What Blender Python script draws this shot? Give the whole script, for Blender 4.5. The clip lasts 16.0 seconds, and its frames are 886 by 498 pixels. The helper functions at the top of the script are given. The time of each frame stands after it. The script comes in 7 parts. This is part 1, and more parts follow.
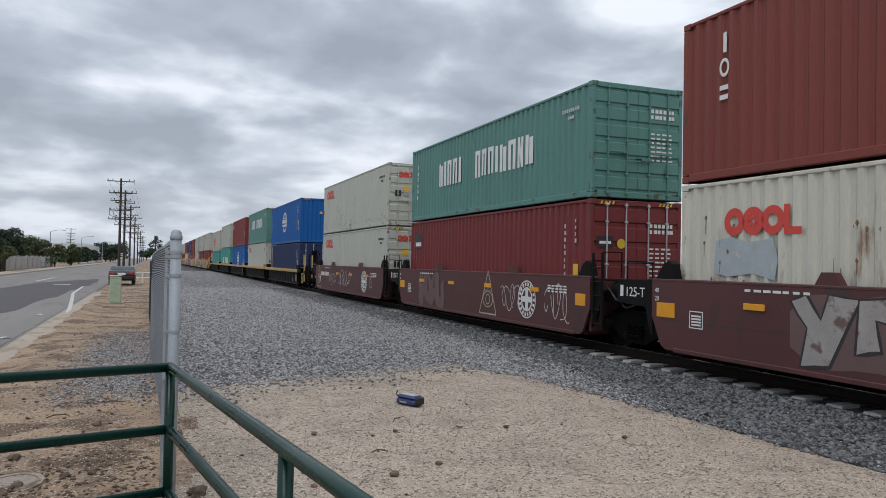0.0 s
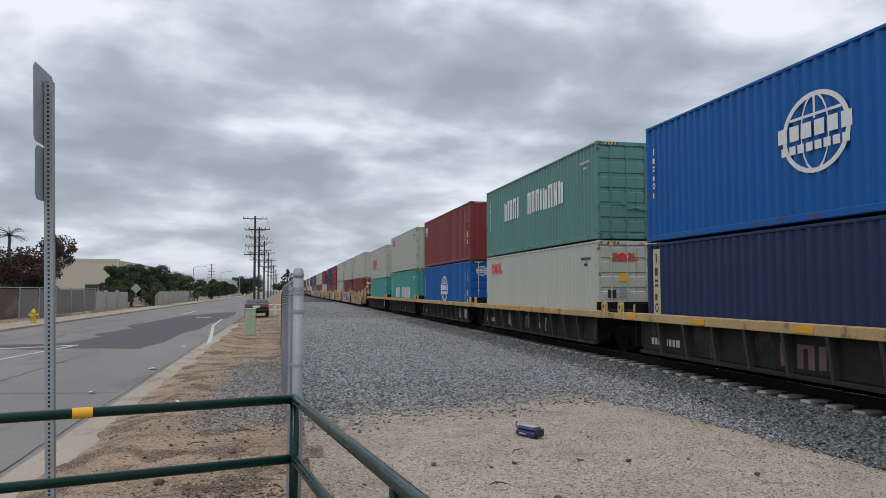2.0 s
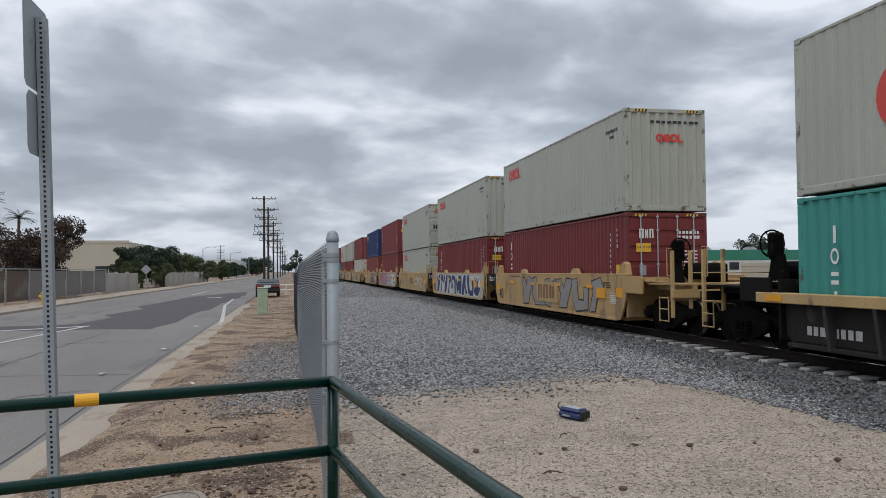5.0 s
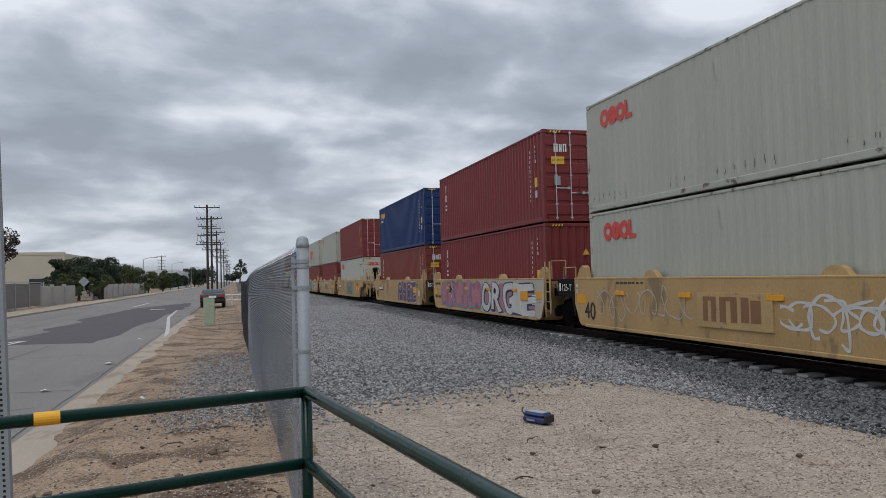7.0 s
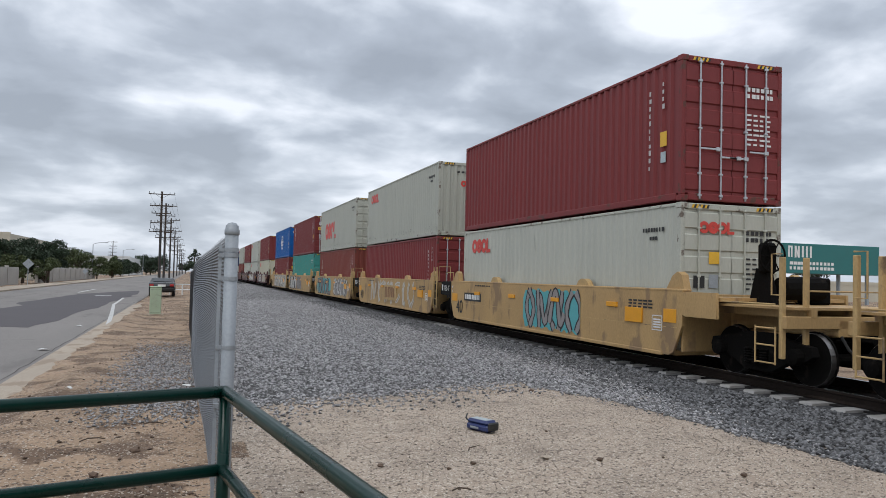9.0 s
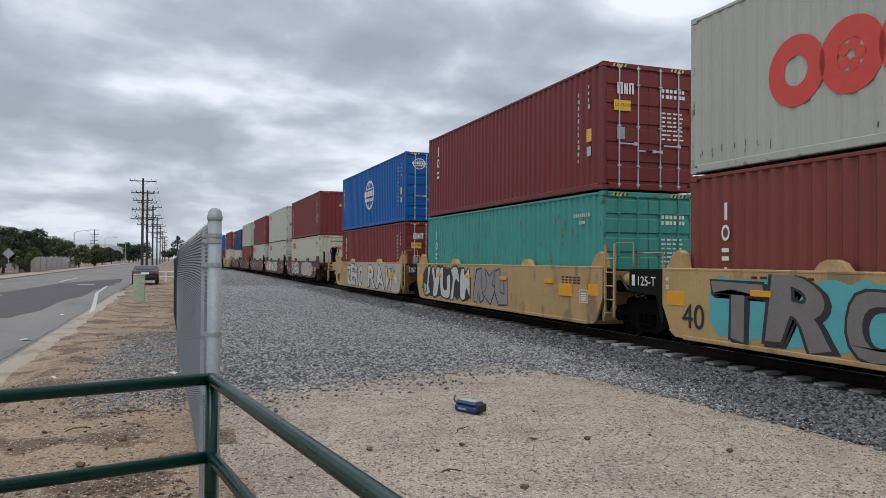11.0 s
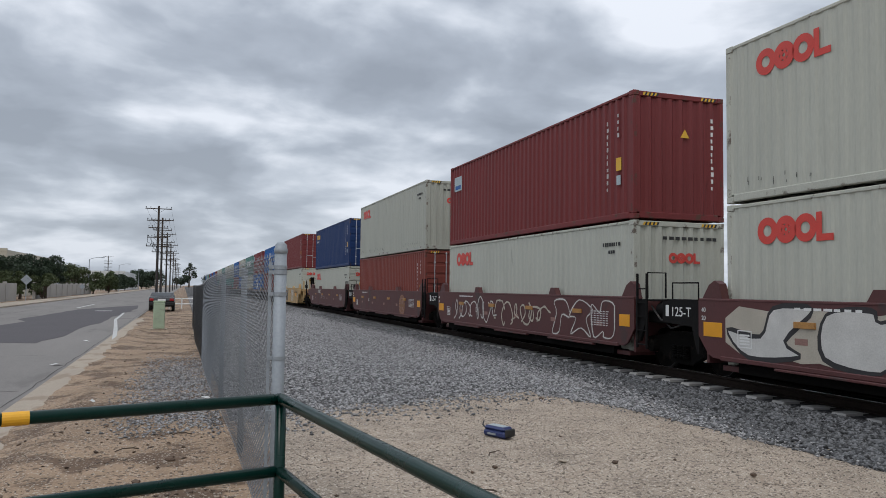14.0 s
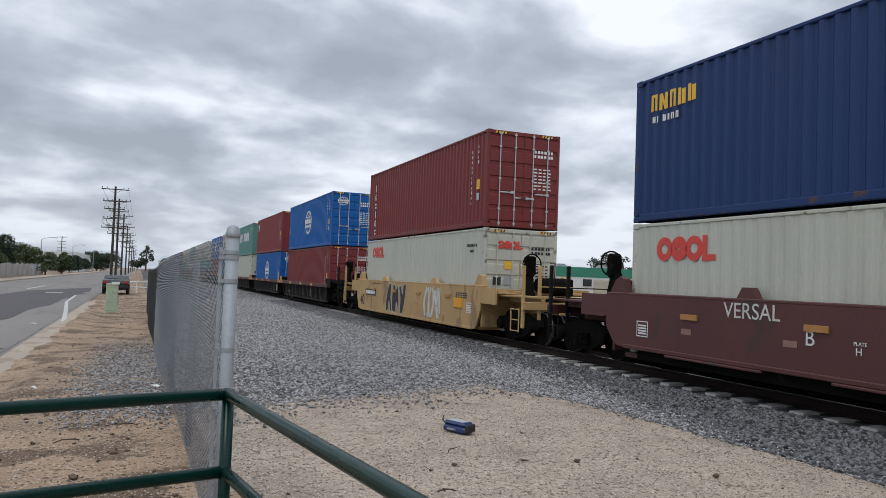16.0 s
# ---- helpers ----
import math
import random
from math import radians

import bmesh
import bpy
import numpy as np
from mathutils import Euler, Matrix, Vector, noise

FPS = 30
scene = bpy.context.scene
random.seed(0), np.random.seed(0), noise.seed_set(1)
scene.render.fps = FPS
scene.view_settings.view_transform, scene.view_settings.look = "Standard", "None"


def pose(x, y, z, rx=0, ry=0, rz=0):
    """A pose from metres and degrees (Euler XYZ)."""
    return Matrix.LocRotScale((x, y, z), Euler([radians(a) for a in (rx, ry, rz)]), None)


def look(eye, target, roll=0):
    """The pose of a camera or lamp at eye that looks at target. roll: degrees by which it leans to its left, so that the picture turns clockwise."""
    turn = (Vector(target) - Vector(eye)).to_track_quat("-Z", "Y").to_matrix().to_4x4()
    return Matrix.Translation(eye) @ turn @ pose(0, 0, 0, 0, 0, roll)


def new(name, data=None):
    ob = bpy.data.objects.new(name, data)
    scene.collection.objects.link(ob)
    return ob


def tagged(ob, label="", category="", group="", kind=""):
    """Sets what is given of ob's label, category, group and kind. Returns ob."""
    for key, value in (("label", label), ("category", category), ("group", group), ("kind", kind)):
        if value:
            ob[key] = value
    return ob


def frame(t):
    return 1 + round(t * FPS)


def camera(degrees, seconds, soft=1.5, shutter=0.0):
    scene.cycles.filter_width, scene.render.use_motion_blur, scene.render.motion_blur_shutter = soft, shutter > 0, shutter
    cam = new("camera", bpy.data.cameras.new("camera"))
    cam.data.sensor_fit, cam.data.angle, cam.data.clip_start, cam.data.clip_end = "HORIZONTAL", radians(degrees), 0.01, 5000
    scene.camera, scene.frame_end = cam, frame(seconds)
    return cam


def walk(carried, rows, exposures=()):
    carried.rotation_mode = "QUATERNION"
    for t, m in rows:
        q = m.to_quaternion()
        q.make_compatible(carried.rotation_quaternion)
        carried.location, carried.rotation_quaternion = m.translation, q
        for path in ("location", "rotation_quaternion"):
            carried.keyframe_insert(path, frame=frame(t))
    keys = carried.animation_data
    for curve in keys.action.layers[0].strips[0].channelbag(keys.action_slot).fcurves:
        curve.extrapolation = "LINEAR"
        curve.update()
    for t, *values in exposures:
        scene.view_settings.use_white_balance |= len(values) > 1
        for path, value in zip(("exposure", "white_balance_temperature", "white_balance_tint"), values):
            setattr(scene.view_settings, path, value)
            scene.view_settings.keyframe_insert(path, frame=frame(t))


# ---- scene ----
cam = camera(61.0, 16.0, 0.5)
PATH = [
    (0, (0.663, 0.063, 1.686), (1.322, 1.758, 1.722), 1.1),
    (0.5, (0.605, 0.065, 1.702), (1.233, 1.773, 1.737), 0.2),
    (1, (0.584, 0.039, 1.7), (1.193, 1.753, 1.747), 0.4),
    (1.5, (0.626, 0.008, 1.693), (1.191, 1.737, 1.745), 0.7),
    (2, (0.716, -0.012, 1.718), (1.094, 1.766, 1.819), -0.0),
    (2.5, (0.777, 0.011, 1.681), (1.147, 1.792, 1.727), -0.1),
    (3, (0.717, 0.129, 1.649), (1.063, 1.914, 1.654), 0.2),
    (3.5, (0.607, 0.284, 1.666), (0.953, 2.07, 1.666), -0.4),
    (4, (0.614, 0.483, 1.631), (0.951, 2.272, 1.629), -0.4),
    (4.2, (0.645, 0.562, 1.632), (0.985, 2.348, 1.64), -0.5),
    (6.3, (0.427, 0.857, 1.624), (0.837, 2.628, 1.699), 0.1),
    (6.5, (0.436, 0.869, 1.62), (0.871, 2.636, 1.692), -0.3),
    (7, (0.431, 0.886, 1.62), (0.916, 2.639, 1.686), -1.4),
    (7.5, (0.412, 0.917, 1.62), (0.934, 2.658, 1.689), -1.4),
    (8, (0.453, 0.994, 1.606), (1.021, 2.722, 1.664), 0.7),
    (8.5, (0.584, 1.096, 1.61), (1.166, 2.82, 1.674), 1.1),
    (8.7, (0.604, 1.13, 1.608), (1.182, 2.854, 1.678), 1.4),
    (11, (0.607, 1.165, 1.605), (1.223, 2.879, 1.632), 0.4),
    (11.5, (0.613, 1.126, 1.626), (1.24, 2.834, 1.681), 1.5),
    (12, (0.609, 1.109, 1.612), (1.211, 2.825, 1.668), 3.1),
    (12.5, (0.505, 1.166, 1.63), (1.009, 2.913, 1.716), 3.0),
    (13, (0.346, 1.222, 1.626), (0.835, 2.972, 1.735), 1.5),
    (13.5, (0.27, 1.094, 1.635), (0.806, 2.831, 1.731), 1.0),
    (14, (0.279, 0.902, 1.617), (0.869, 2.621, 1.712), 0.7),
    (14.5, (0.301, 0.819, 1.634), (0.91, 2.532, 1.701), 0.7),
    (15, (0.305, 0.892, 1.626), (0.931, 2.6, 1.683), 1.5),
    (15.5, (0.299, 1.064, 1.612), (0.948, 2.763, 1.667), 1.9),
    (16, (0.354, 1.149, 1.625), (1.03, 2.837, 1.698), 2.1),
]
walk(cam, [(t, look(eye, target, roll)) for t, eye, target, roll in PATH],
     [(0.0, 0.02), (2.0, -0.05), (4.0, -0.05), (6.5, -0.2), (7.5, -0.2), (8.0, 0.1), (8.5, 0.12), (11.0, 0.04), (12.0, 0.07), (12.5, -0.08), (13.5, -0.12), (14.5, 0.0), (16.0, 0.07)])


# ---- sky and light ----
world = bpy.data.worlds.new("overcast_sky")
scene.world = world
world.use_nodes = True
wn, wl = world.node_tree.nodes, world.node_tree.links
wn.clear()
w_out = wn.new("ShaderNodeOutputWorld")
w_bg = wn.new("ShaderNodeBackground")
w_sky = wn.new("ShaderNodeTexSky")
w_sky.sky_type, w_sky.sun_disc = "NISHITA", False
w_sky.sun_elevation, w_sky.sun_rotation = radians(48), radians(200)
w_sky.air_density, w_sky.dust_density = 1.0, 3.0
w_co = wn.new("ShaderNodeTexCoord")
w_sep = wn.new("ShaderNodeSeparateXYZ")
wl.new(w_co.outputs["Generated"], w_sep.inputs[0])


def wmath(op, a, b=None, clamp=False):
    n = wn.new("ShaderNodeMath")
    n.operation, n.use_clamp = op, clamp
    for i, v in enumerate((a, b)):
        if v is None:
            continue
        if isinstance(v, (int, float)):
            n.inputs[i].default_value = v
        else:
            wl.new(v, n.inputs[i])
    return n.outputs[0]


def wnoise(vec, scale, detail, rough=0.55, distort=0.0):
    n = wn.new("ShaderNodeTexNoise")
    n.inputs["Scale"].default_value, n.inputs["Detail"].default_value = scale, detail
    n.inputs["Roughness"].default_value, n.inputs["Distortion"].default_value = rough, distort
    wl.new(vec, n.inputs["Vector"])
    return n.outputs[0]


# clouds lie in a flat layer overhead, seen ever more edge-on towards the horizon
w_up = wmath("ADD", wmath("MAXIMUM", w_sep.outputs[2], 0.0), 0.25)
w_flat = wn.new("ShaderNodeCombineXYZ")
wl.new(wmath("DIVIDE", w_sep.outputs[0], w_up), w_flat.inputs[0])
wl.new(wmath("DIVIDE", w_sep.outputs[1], w_up), w_flat.inputs[1])
w_flat.inputs[2].default_value = 3.7
cloud_big = wnoise(w_flat.outputs[0], 0.9, 2.0, 0.45, 0.0)
cloud_mid = wnoise(w_flat.outputs[0], 2.5, 7.0, 0.47, 0.3)
cloud_small = wnoise(w_flat.outputs[0], 7.0, 5.0, 0.45, 0.2)
cloud = wmath("ADD", wmath("ADD", wmath("MULTIPLY", cloud_big, 0.34), wmath("MULTIPLY", cloud_mid, 0.52)), wmath("MULTIPLY", cloud_small, 0.14))
w_ramp = wn.new("ShaderNodeValToRGB")
wl.new(cloud, w_ramp.inputs[0])
for stop, (place, colour) in enumerate(((0.385, (0.345, 0.385, 0.45)), (0.465, (0.46, 0.51, 0.59)), (0.515, (0.63, 0.685, 0.77)), (0.58, (0.92, 0.965, 1.05)))):
    e = w_ramp.color_ramp.elements[stop] if stop < 2 else w_ramp.color_ramp.elements.new(place)
    e.position, e.color = place, (*colour, 1)
# paler near the horizon
w_low = wmath("POWER", wmath("SUBTRACT", 1.0, wmath("MAXIMUM", w_sep.outputs[2], 0.0), True), 9.0)
w_mix = wn.new("ShaderNodeMix")
w_mix.data_type = "RGBA"
wl.new(wmath("MULTIPLY", w_low, 0.45), w_mix.inputs[0])
wl.new(w_ramp.outputs[0], w_mix.inputs[6])
w_mix.inputs[7].default_value = (0.66, 0.73, 0.83, 1)
w_add = wn.new("ShaderNodeMix")
w_add.data_type, w_add.blend_type = "RGBA", "ADD"
w_add.inputs[0].default_value = 0.012
wl.new(w_mix.outputs[2], w_add.inputs[6])
wl.new(w_sky.outputs[0], w_add.inputs[7])
wl.new(w_add.outputs[2], w_bg.inputs[0])
# an overcast sky is brighter overhead
wl.new(wmath("ADD", 0.88, wmath("MULTIPLY", wmath("POWER", wmath("MAXIMUM", w_sep.outputs[2], 0.0), 2.0), 0.55)), w_bg.inputs[1])
wl.new(w_bg.outputs[0], w_out.inputs[0])

sun = new("sun", bpy.data.lights.new("sun", "SUN"))
sun.data.energy, sun.data.angle, sun.data.color = 0.65, radians(25), (1.0, 0.97, 0.93)
sun.matrix_world = look((0, 0, 50), (18, 24, 0))

# ---- materials ----


def mat(name, base, rough=0.6, metal=0.0, vary=0.18, fine=60.0, coarse=3.0, bump=0.15, spot=None, spot_at=0.62, stretch=(1, 1, 1), per_piece=0.0, spot_scale=4.0, spec=0.5):
    """A painted or bare surface: two scales of tone, fine relief, and stains of a second colour where given."""
    m = bpy.data.materials.new(name)
    m.use_nodes = True
    n, l = m.node_tree.nodes, m.node_tree.links
    p = n["Principled BSDF"]
    p.inputs["Metallic"].default_value = metal
    co = n.new("ShaderNodeTexCoord")
    mp = n.new("ShaderNodeMapping")
    mp.inputs["Scale"].default_value = stretch
    l.new(co.outputs["Object"], mp.inputs[0])

    def tex(scale, detail):
        t = n.new("ShaderNodeTexNoise")
        t.inputs["Scale"].default_value, t.inputs["Detail"].default_value, t.inputs["Roughness"].default_value = scale, detail, 0.6
        l.new(mp.outputs[0], t.inputs["Vector"])
        return t.outputs[0]

    def math_node(op, a, b):
        k = n.new("ShaderNodeMath")
        k.operation = op
        for i, v in enumerate((a, b)):
            if isinstance(v, (int, float)):
                k.inputs[i].default_value = v
            else:
                l.new(v, k.inputs[i])
        return k.outputs[0]

    f, c = tex(fine, 3), tex(coarse, 5)
    tone = math_node("ADD", math_node("MULTIPLY", f, 0.45), math_node("MULTIPLY", c, 0.55))
    if per_piece:
        info = n.new("ShaderNodeObjectInfo")
        geo = n.new("ShaderNodeNewGeometry")
        both = math_node("FRACT", math_node("ADD", info.outputs["Random"], geo.outputs["Random Per Island"]), 0.0)
        tone = math_node("ADD", math_node("MULTIPLY", tone, 1 - per_piece), math_node("MULTIPLY", both, per_piece))
    ramp = n.new("ShaderNodeMapRange")
    ramp.inputs[1].default_value, ramp.inputs[2].default_value = 0.28, 0.72
    if per_piece:
        ramp.inputs[1].default_value, ramp.inputs[2].default_value = 0.1, 0.9
    l.new(tone, ramp.inputs[0])
    mix = n.new("ShaderNodeMix")
    mix.data_type = "RGBA"
    l.new(ramp.outputs[0], mix.inputs[0])
    mix.inputs[6].default_value = (*[v * (1 - vary) for v in base], 1)
    mix.inputs[7].default_value = (*[min(1, v * (1 + vary)) for v in base], 1)
    colour = mix.outputs[2]
    if spot:
        s = tex(spot_scale, 6)
        cut = n.new("ShaderNodeMapRange")
        cut.inputs[1].default_value, cut.inputs[2].default_value = spot_at, spot_at + 0.07
        l.new(s, cut.inputs[0])
        mix2 = n.new("ShaderNodeMix")
        mix2.data_type = "RGBA"
        l.new(math_node("MULTIPLY", cut.outputs[0], 0.85), mix2.inputs[0])
        l.new(colour, mix2.inputs[6])
        mix2.inputs[7].default_value = (*spot, 1)
        colour = mix2.outputs[2]
    l.new(colour, p.inputs["Base Color"])
    l.new(math_node("ADD", math_node("MULTIPLY", c, 0.25), rough - 0.12), p.inputs["Roughness"])
    p.inputs["Specular IOR Level"].default_value = spec
    if bump:
        b = n.new("ShaderNodeBump")
        b.inputs["Strength"].default_value, b.inputs["Distance"].default_value = bump, 0.6 / fine
        l.new(f, b.inputs["Height"])
        l.new(b.outputs[0], p.inputs["Normal"])
    return m


RUST = (0.13, 0.06, 0.03)
STREAK = (1, 1, 0.22)
SHEET = (1, 1, 0.5)
paint = {}
FRAME_TONES = dict(
    maroon=(0.17, 0.030, 0.030), brown=(0.195, 0.048, 0.036), red=(0.19, 0.033, 0.033), green=(0.10, 0.235, 0.205), teal=(0.055, 0.275, 0.24),
        white=(0.455, 0.463, 0.402), grey=(0.40, 0.408, 0.35), blue=(0.001, 0.092, 0.325), navy=(0.010, 0.034, 0.12), dark_blue=(0.014, 0.028, 0.085), old_white=(0.55, 0.54, 0.46), cream=(0.49, 0.475, 0.365))
for key, rgb in FRAME_TONES.items():
    worn = key in ("old_white",)
    paint[key] = mat("container_paint_" + key, rgb, 0.5, 0.0, 0.13, 35, 1.3, 0.06, (0.22, 0.11, 0.06) if worn else tuple(v * 0.55 for v in rgb), 0.585 if worn else 0.66, STREAK, 0, 2.2, 0.3)
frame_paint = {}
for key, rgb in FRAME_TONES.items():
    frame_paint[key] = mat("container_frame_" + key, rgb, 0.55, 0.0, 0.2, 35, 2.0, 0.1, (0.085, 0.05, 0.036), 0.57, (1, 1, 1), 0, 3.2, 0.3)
rust_run = mat("rust_run", (0.22, 0.115, 0.055), 0.85, 0, 0.4, 40, 6, 0.1)
bare_patch = mat("rubbed_blue_grey_paint", (0.36, 0.41, 0.43), 0.6, 0, 0.2, 40, 3, 0.1, (0.5, 0.5, 0.44), 0.58)
scuff_grey = mat("scraped_steel", (0.14, 0.14, 0.125), 0.7, 0.2, 0.4, 40, 6, 0.1)
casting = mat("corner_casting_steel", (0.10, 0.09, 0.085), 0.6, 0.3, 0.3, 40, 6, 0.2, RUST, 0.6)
bar_steel = mat("galvanised_bar", (0.50, 0.52, 0.54), 0.45, 0.6, 0.15, 40, 6, 0.1)
rubber = mat("black_rubber", (0.02, 0.02, 0.02), 0.8)
car_maroon = mat("railcar_maroon", (0.085, 0.026, 0.025), 0.6, 0, 0.25, 30, 1.1, 0.12, (0.05, 0.03, 0.028), 0.6, SHEET, 0, 1.7)
car_yellow = mat("railcar_yellow", (0.435, 0.28, 0.118), 0.62, 0, 0.25, 30, 1.1, 0.12, (0.24, 0.155, 0.085), 0.555, SHEET, 0, 1.7)
car_tan = mat("railcar_tan", (0.46, 0.31, 0.135), 0.65, 0, 0.3, 30, 1.4, 0.12, (0.13, 0.095, 0.065), 0.57, SHEET, 0, 1.9)
car_black = mat("railcar_black", (0.010, 0.0095, 0.0095), 0.75, 0, 0.35, 30, 1.5, 0.15, (0.05, 0.042, 0.036), 0.6, SHEET, 0, 1.7, 0.12)
well_plate = mat("grimy_well_plate", (0.030, 0.027, 0.0255), 0.75, 0, 0.4, 30, 1.5, 0.15, (0.075, 0.063, 0.052), 0.56, SHEET, 0, 1.9, 0.15)
rib_grey = mat("worn_rib_paint", (0.035, 0.033, 0.032), 0.65, 0, 0.4, 30, 2, 0.2, (0.13, 0.11, 0.09), 0.6, STREAK, 0, 2.5)
truck_black = mat("truck_grime", (0.006, 0.0055, 0.005), 0.9, 0, 0.4, 30, 4, 0.3, (0.022, 0.017, 0.014), 0.62, (1, 1, 1), 0, 4, 0.08)
wheel_steel = mat("wheel_steel", (0.25, 0.24, 0.23), 0.35, 0.9, 0.2, 40, 6, 0.1)
road_white = mat("worn_road_paint", (0.50, 0.50, 0.48), 0.8, 0, 0.15, 50, 2, 0.1, (0.26, 0.26, 0.26), 0.56, (1, 1, 1), 0, 6)
sign_white = mat("white_marking", (0.72, 0.72, 0.70), 0.55, 0, 0.12, 50, 4, 0.05)
faded_white = mat("faded_white_marking", (0.50, 0.48, 0.47), 0.6, 0, 0.3, 50, 8, 0.05)
mark_yellow = mat("yellow_marking", (0.72, 0.42, 0.03), 0.5, 0, 0.12, 50, 4, 0.05)
sticker_cream = mat("cream_banner", (0.52, 0.42, 0.27), 0.55, 0, 0.2, 50, 5, 0.05)
sticker_pale = mat("pale_sticker", (0.40, 0.48, 0.50), 0.5, 0, 0.25, 50, 8, 0.05)
mark_red = mat("red_marking", (0.60, 0.055, 0.04), 0.5, 0, 0.15, 50, 4, 0.05)
mark_black = mat("black_marking", (0.02, 0.02, 0.02), 0.55, 0, 0.15, 50, 4, 0.05)
mark_orange = mat("orange_reflector", (0.75, 0.33, 0.015), 0.4, 0, 0.1, 50, 4, 0.05)
mark_faded = mat("faded_reflector", (0.40, 0.20, 0.055), 0.5, 0, 0.3, 50, 6, 0.05, (0.2, 0.08, 0.05), 0.58)
faded_pink = mat("faded_label", (0.27, 0.15, 0.125), 0.6, 0, 0.3, 50, 6, 0.05, (0.12, 0.05, 0.045), 0.58)
spray = dict(old=mat("spray_cream", (0.44, 0.40, 0.33), 0.7, 0, 0.22, 40, 2, 0.05), white=mat("spray_white", (0.56, 0.55, 0.52), 0.7, 0, 0.22, 40, 2, 0.05), grey=mat("spray_grey", (0.27, 0.25, 0.24), 0.7, 0, 0.2, 40, 2, 0.05),
             black=mat("spray_black", (0.03, 0.028, 0.03), 0.7, 0, 0.2, 40, 2, 0.05), teal=mat("spray_teal", (0.10, 0.38, 0.40), 0.7, 0, 0.2, 40, 2, 0.05),
             purple=mat("spray_purple", (0.085, 0.07, 0.14), 0.7, 0, 0.2, 40, 2, 0.05), pink=mat("spray_pink", (0.36, 0.18, 0.22), 0.7, 0, 0.2, 40, 2, 0.05),
             blue=mat("spray_blue", (0.022, 0.04, 0.12), 0.7, 0, 0.2, 40, 2, 0.05), brown=mat("spray_brown", (0.235, 0.115, 0.055), 0.7, 0, 0.2, 40, 2, 0.05), silver=mat("spray_silver_worn", (0.34, 0.315, 0.295), 0.65, 0, 0.25, 40, 2, 0.05, (0.11, 0.055, 0.045), 0.52, (1, 1, 1), 0, 2.2), taupe=mat("spray_taupe", (0.20, 0.175, 0.165), 0.7, 0, 0.25, 40, 2, 0.05), rose=mat("spray_rose", (0.46, 0.17, 0.20), 0.7, 0, 0.3, 40, 2, 0.05, (0.36, 0.07, 0.10), 0.56, (1, 1, 1), 0, 1.6), coral=mat("spray_coral", (0.42, 0.10, 0.13), 0.7, 0, 0.3, 40, 2, 0.05), cyan=mat("spray_cyan", (0.06, 0.26, 0.36), 0.7, 0, 0.2, 40, 2, 0.05), plum=mat("spray_plum", (0.17, 0.045, 0.075), 0.7, 0, 0.3, 40, 2, 0.05), haze=mat("spray_haze", (0.14, 0.085, 0.08), 0.7, 0, 0.25, 40, 2, 0.05), tan=mat("spray_tan", (0.42, 0.36, 0.27), 0.7, 0, 0.2, 40, 2, 0.05), maroon=car_maroon)
sand = mat("sandy_ground", (0.385, 0.318, 0.252), 0.97, 0, 0.55, 75, 1.1, 1.0, (0.33, 0.265, 0.205), 0.56, (1, 1, 1), 0, 1.1, 0.2)
dirt = mat("brown_dirt", (0.315, 0.225, 0.153), 0.97, 0, 0.5, 50, 0.8, 1.0, (0.115, 0.076, 0.053), 0.50, (1, 1, 1), 0, 1.1, 0.2)
# bed kept darker than its stones: crevice shade is put into the bed colour
ballast_mat = mat("grey_ballast", (0.085, 0.083, 0.082), 0.95, 0, 0.7, 32, 0.5, 1.0, (0.07, 0.068, 0.068), 0.53, (1, 1, 1), 0, 20, 0.2)
stone_mat = mat("crushed_stone", (0.275, 0.27, 0.27), 0.9, 0, 0.72, 60, 14, 0.3, None, 0.6, (1, 1, 1), 0.75)
stone_dark = mat("dark_track_ballast", (0.112, 0.113, 0.116), 0.9, 0, 0.85, 60, 14, 0.3, None, 0.6, (1, 1, 1), 0.75)
ballast_dark = mat("dark_ballast_bed", (0.055, 0.055, 0.057), 0.95, 0, 0.7, 32, 0.5, 1.0, (0.045, 0.045, 0.046), 0.53, (1, 1, 1), 0, 20, 0.2)
pebble_mat = mat("tan_pebble", (0.37, 0.31, 0.255), 0.9, 0, 0.65, 60, 14, 0.3, None, 0.6, (1, 1, 1), 0.75)
clod_mat = mat("dark_clod", (0.13, 0.09, 0.065), 0.95, 0, 0.5, 60, 14, 0.5, None, 0.6, (1, 1, 1), 0.5)
asphalt = mat("worn_asphalt", (0.205, 0.190, 0.176), 0.95, 0, 0.32, 60, 0.35, 0.5, (0.150, 0.138, 0.128), 0.57, (1, 0.25, 1), 0, 0.8)
asphalt_new = mat("patched_asphalt", (0.078, 0.070, 0.074), 0.9, 0, 0.28, 50, 0.5, 0.3)
concrete = mat("concrete", (0.365, 0.305, 0.238), 0.9, 0, 0.2, 40, 0.8, 0.3, (0.26, 0.20, 0.145), 0.54, (1, 0.5, 1), 0, 1.6)
tie_mat = mat("concrete_tie", (0.33, 0.32, 0.305), 0.9, 0, 0.25, 40, 3, 0.3, None, 0.6, (1, 1, 1), 0.5)
rail_mat = mat("rail_side_rust", (0.022, 0.016, 0.013), 0.85, 0.0, 0.3, 30, 2, 0.3, spec=0.15)
rail_top = mat("polished_rail_head", (0.6, 0.6, 0.6), 0.22, 1.0, 0.08, 30, 2, 0.03)
galv = mat("galvanised_steel", (0.32, 0.35, 0.375), 0.6, 0.25, 0.16, 60, 5, 0.1, (0.24, 0.26, 0.28), 0.58)
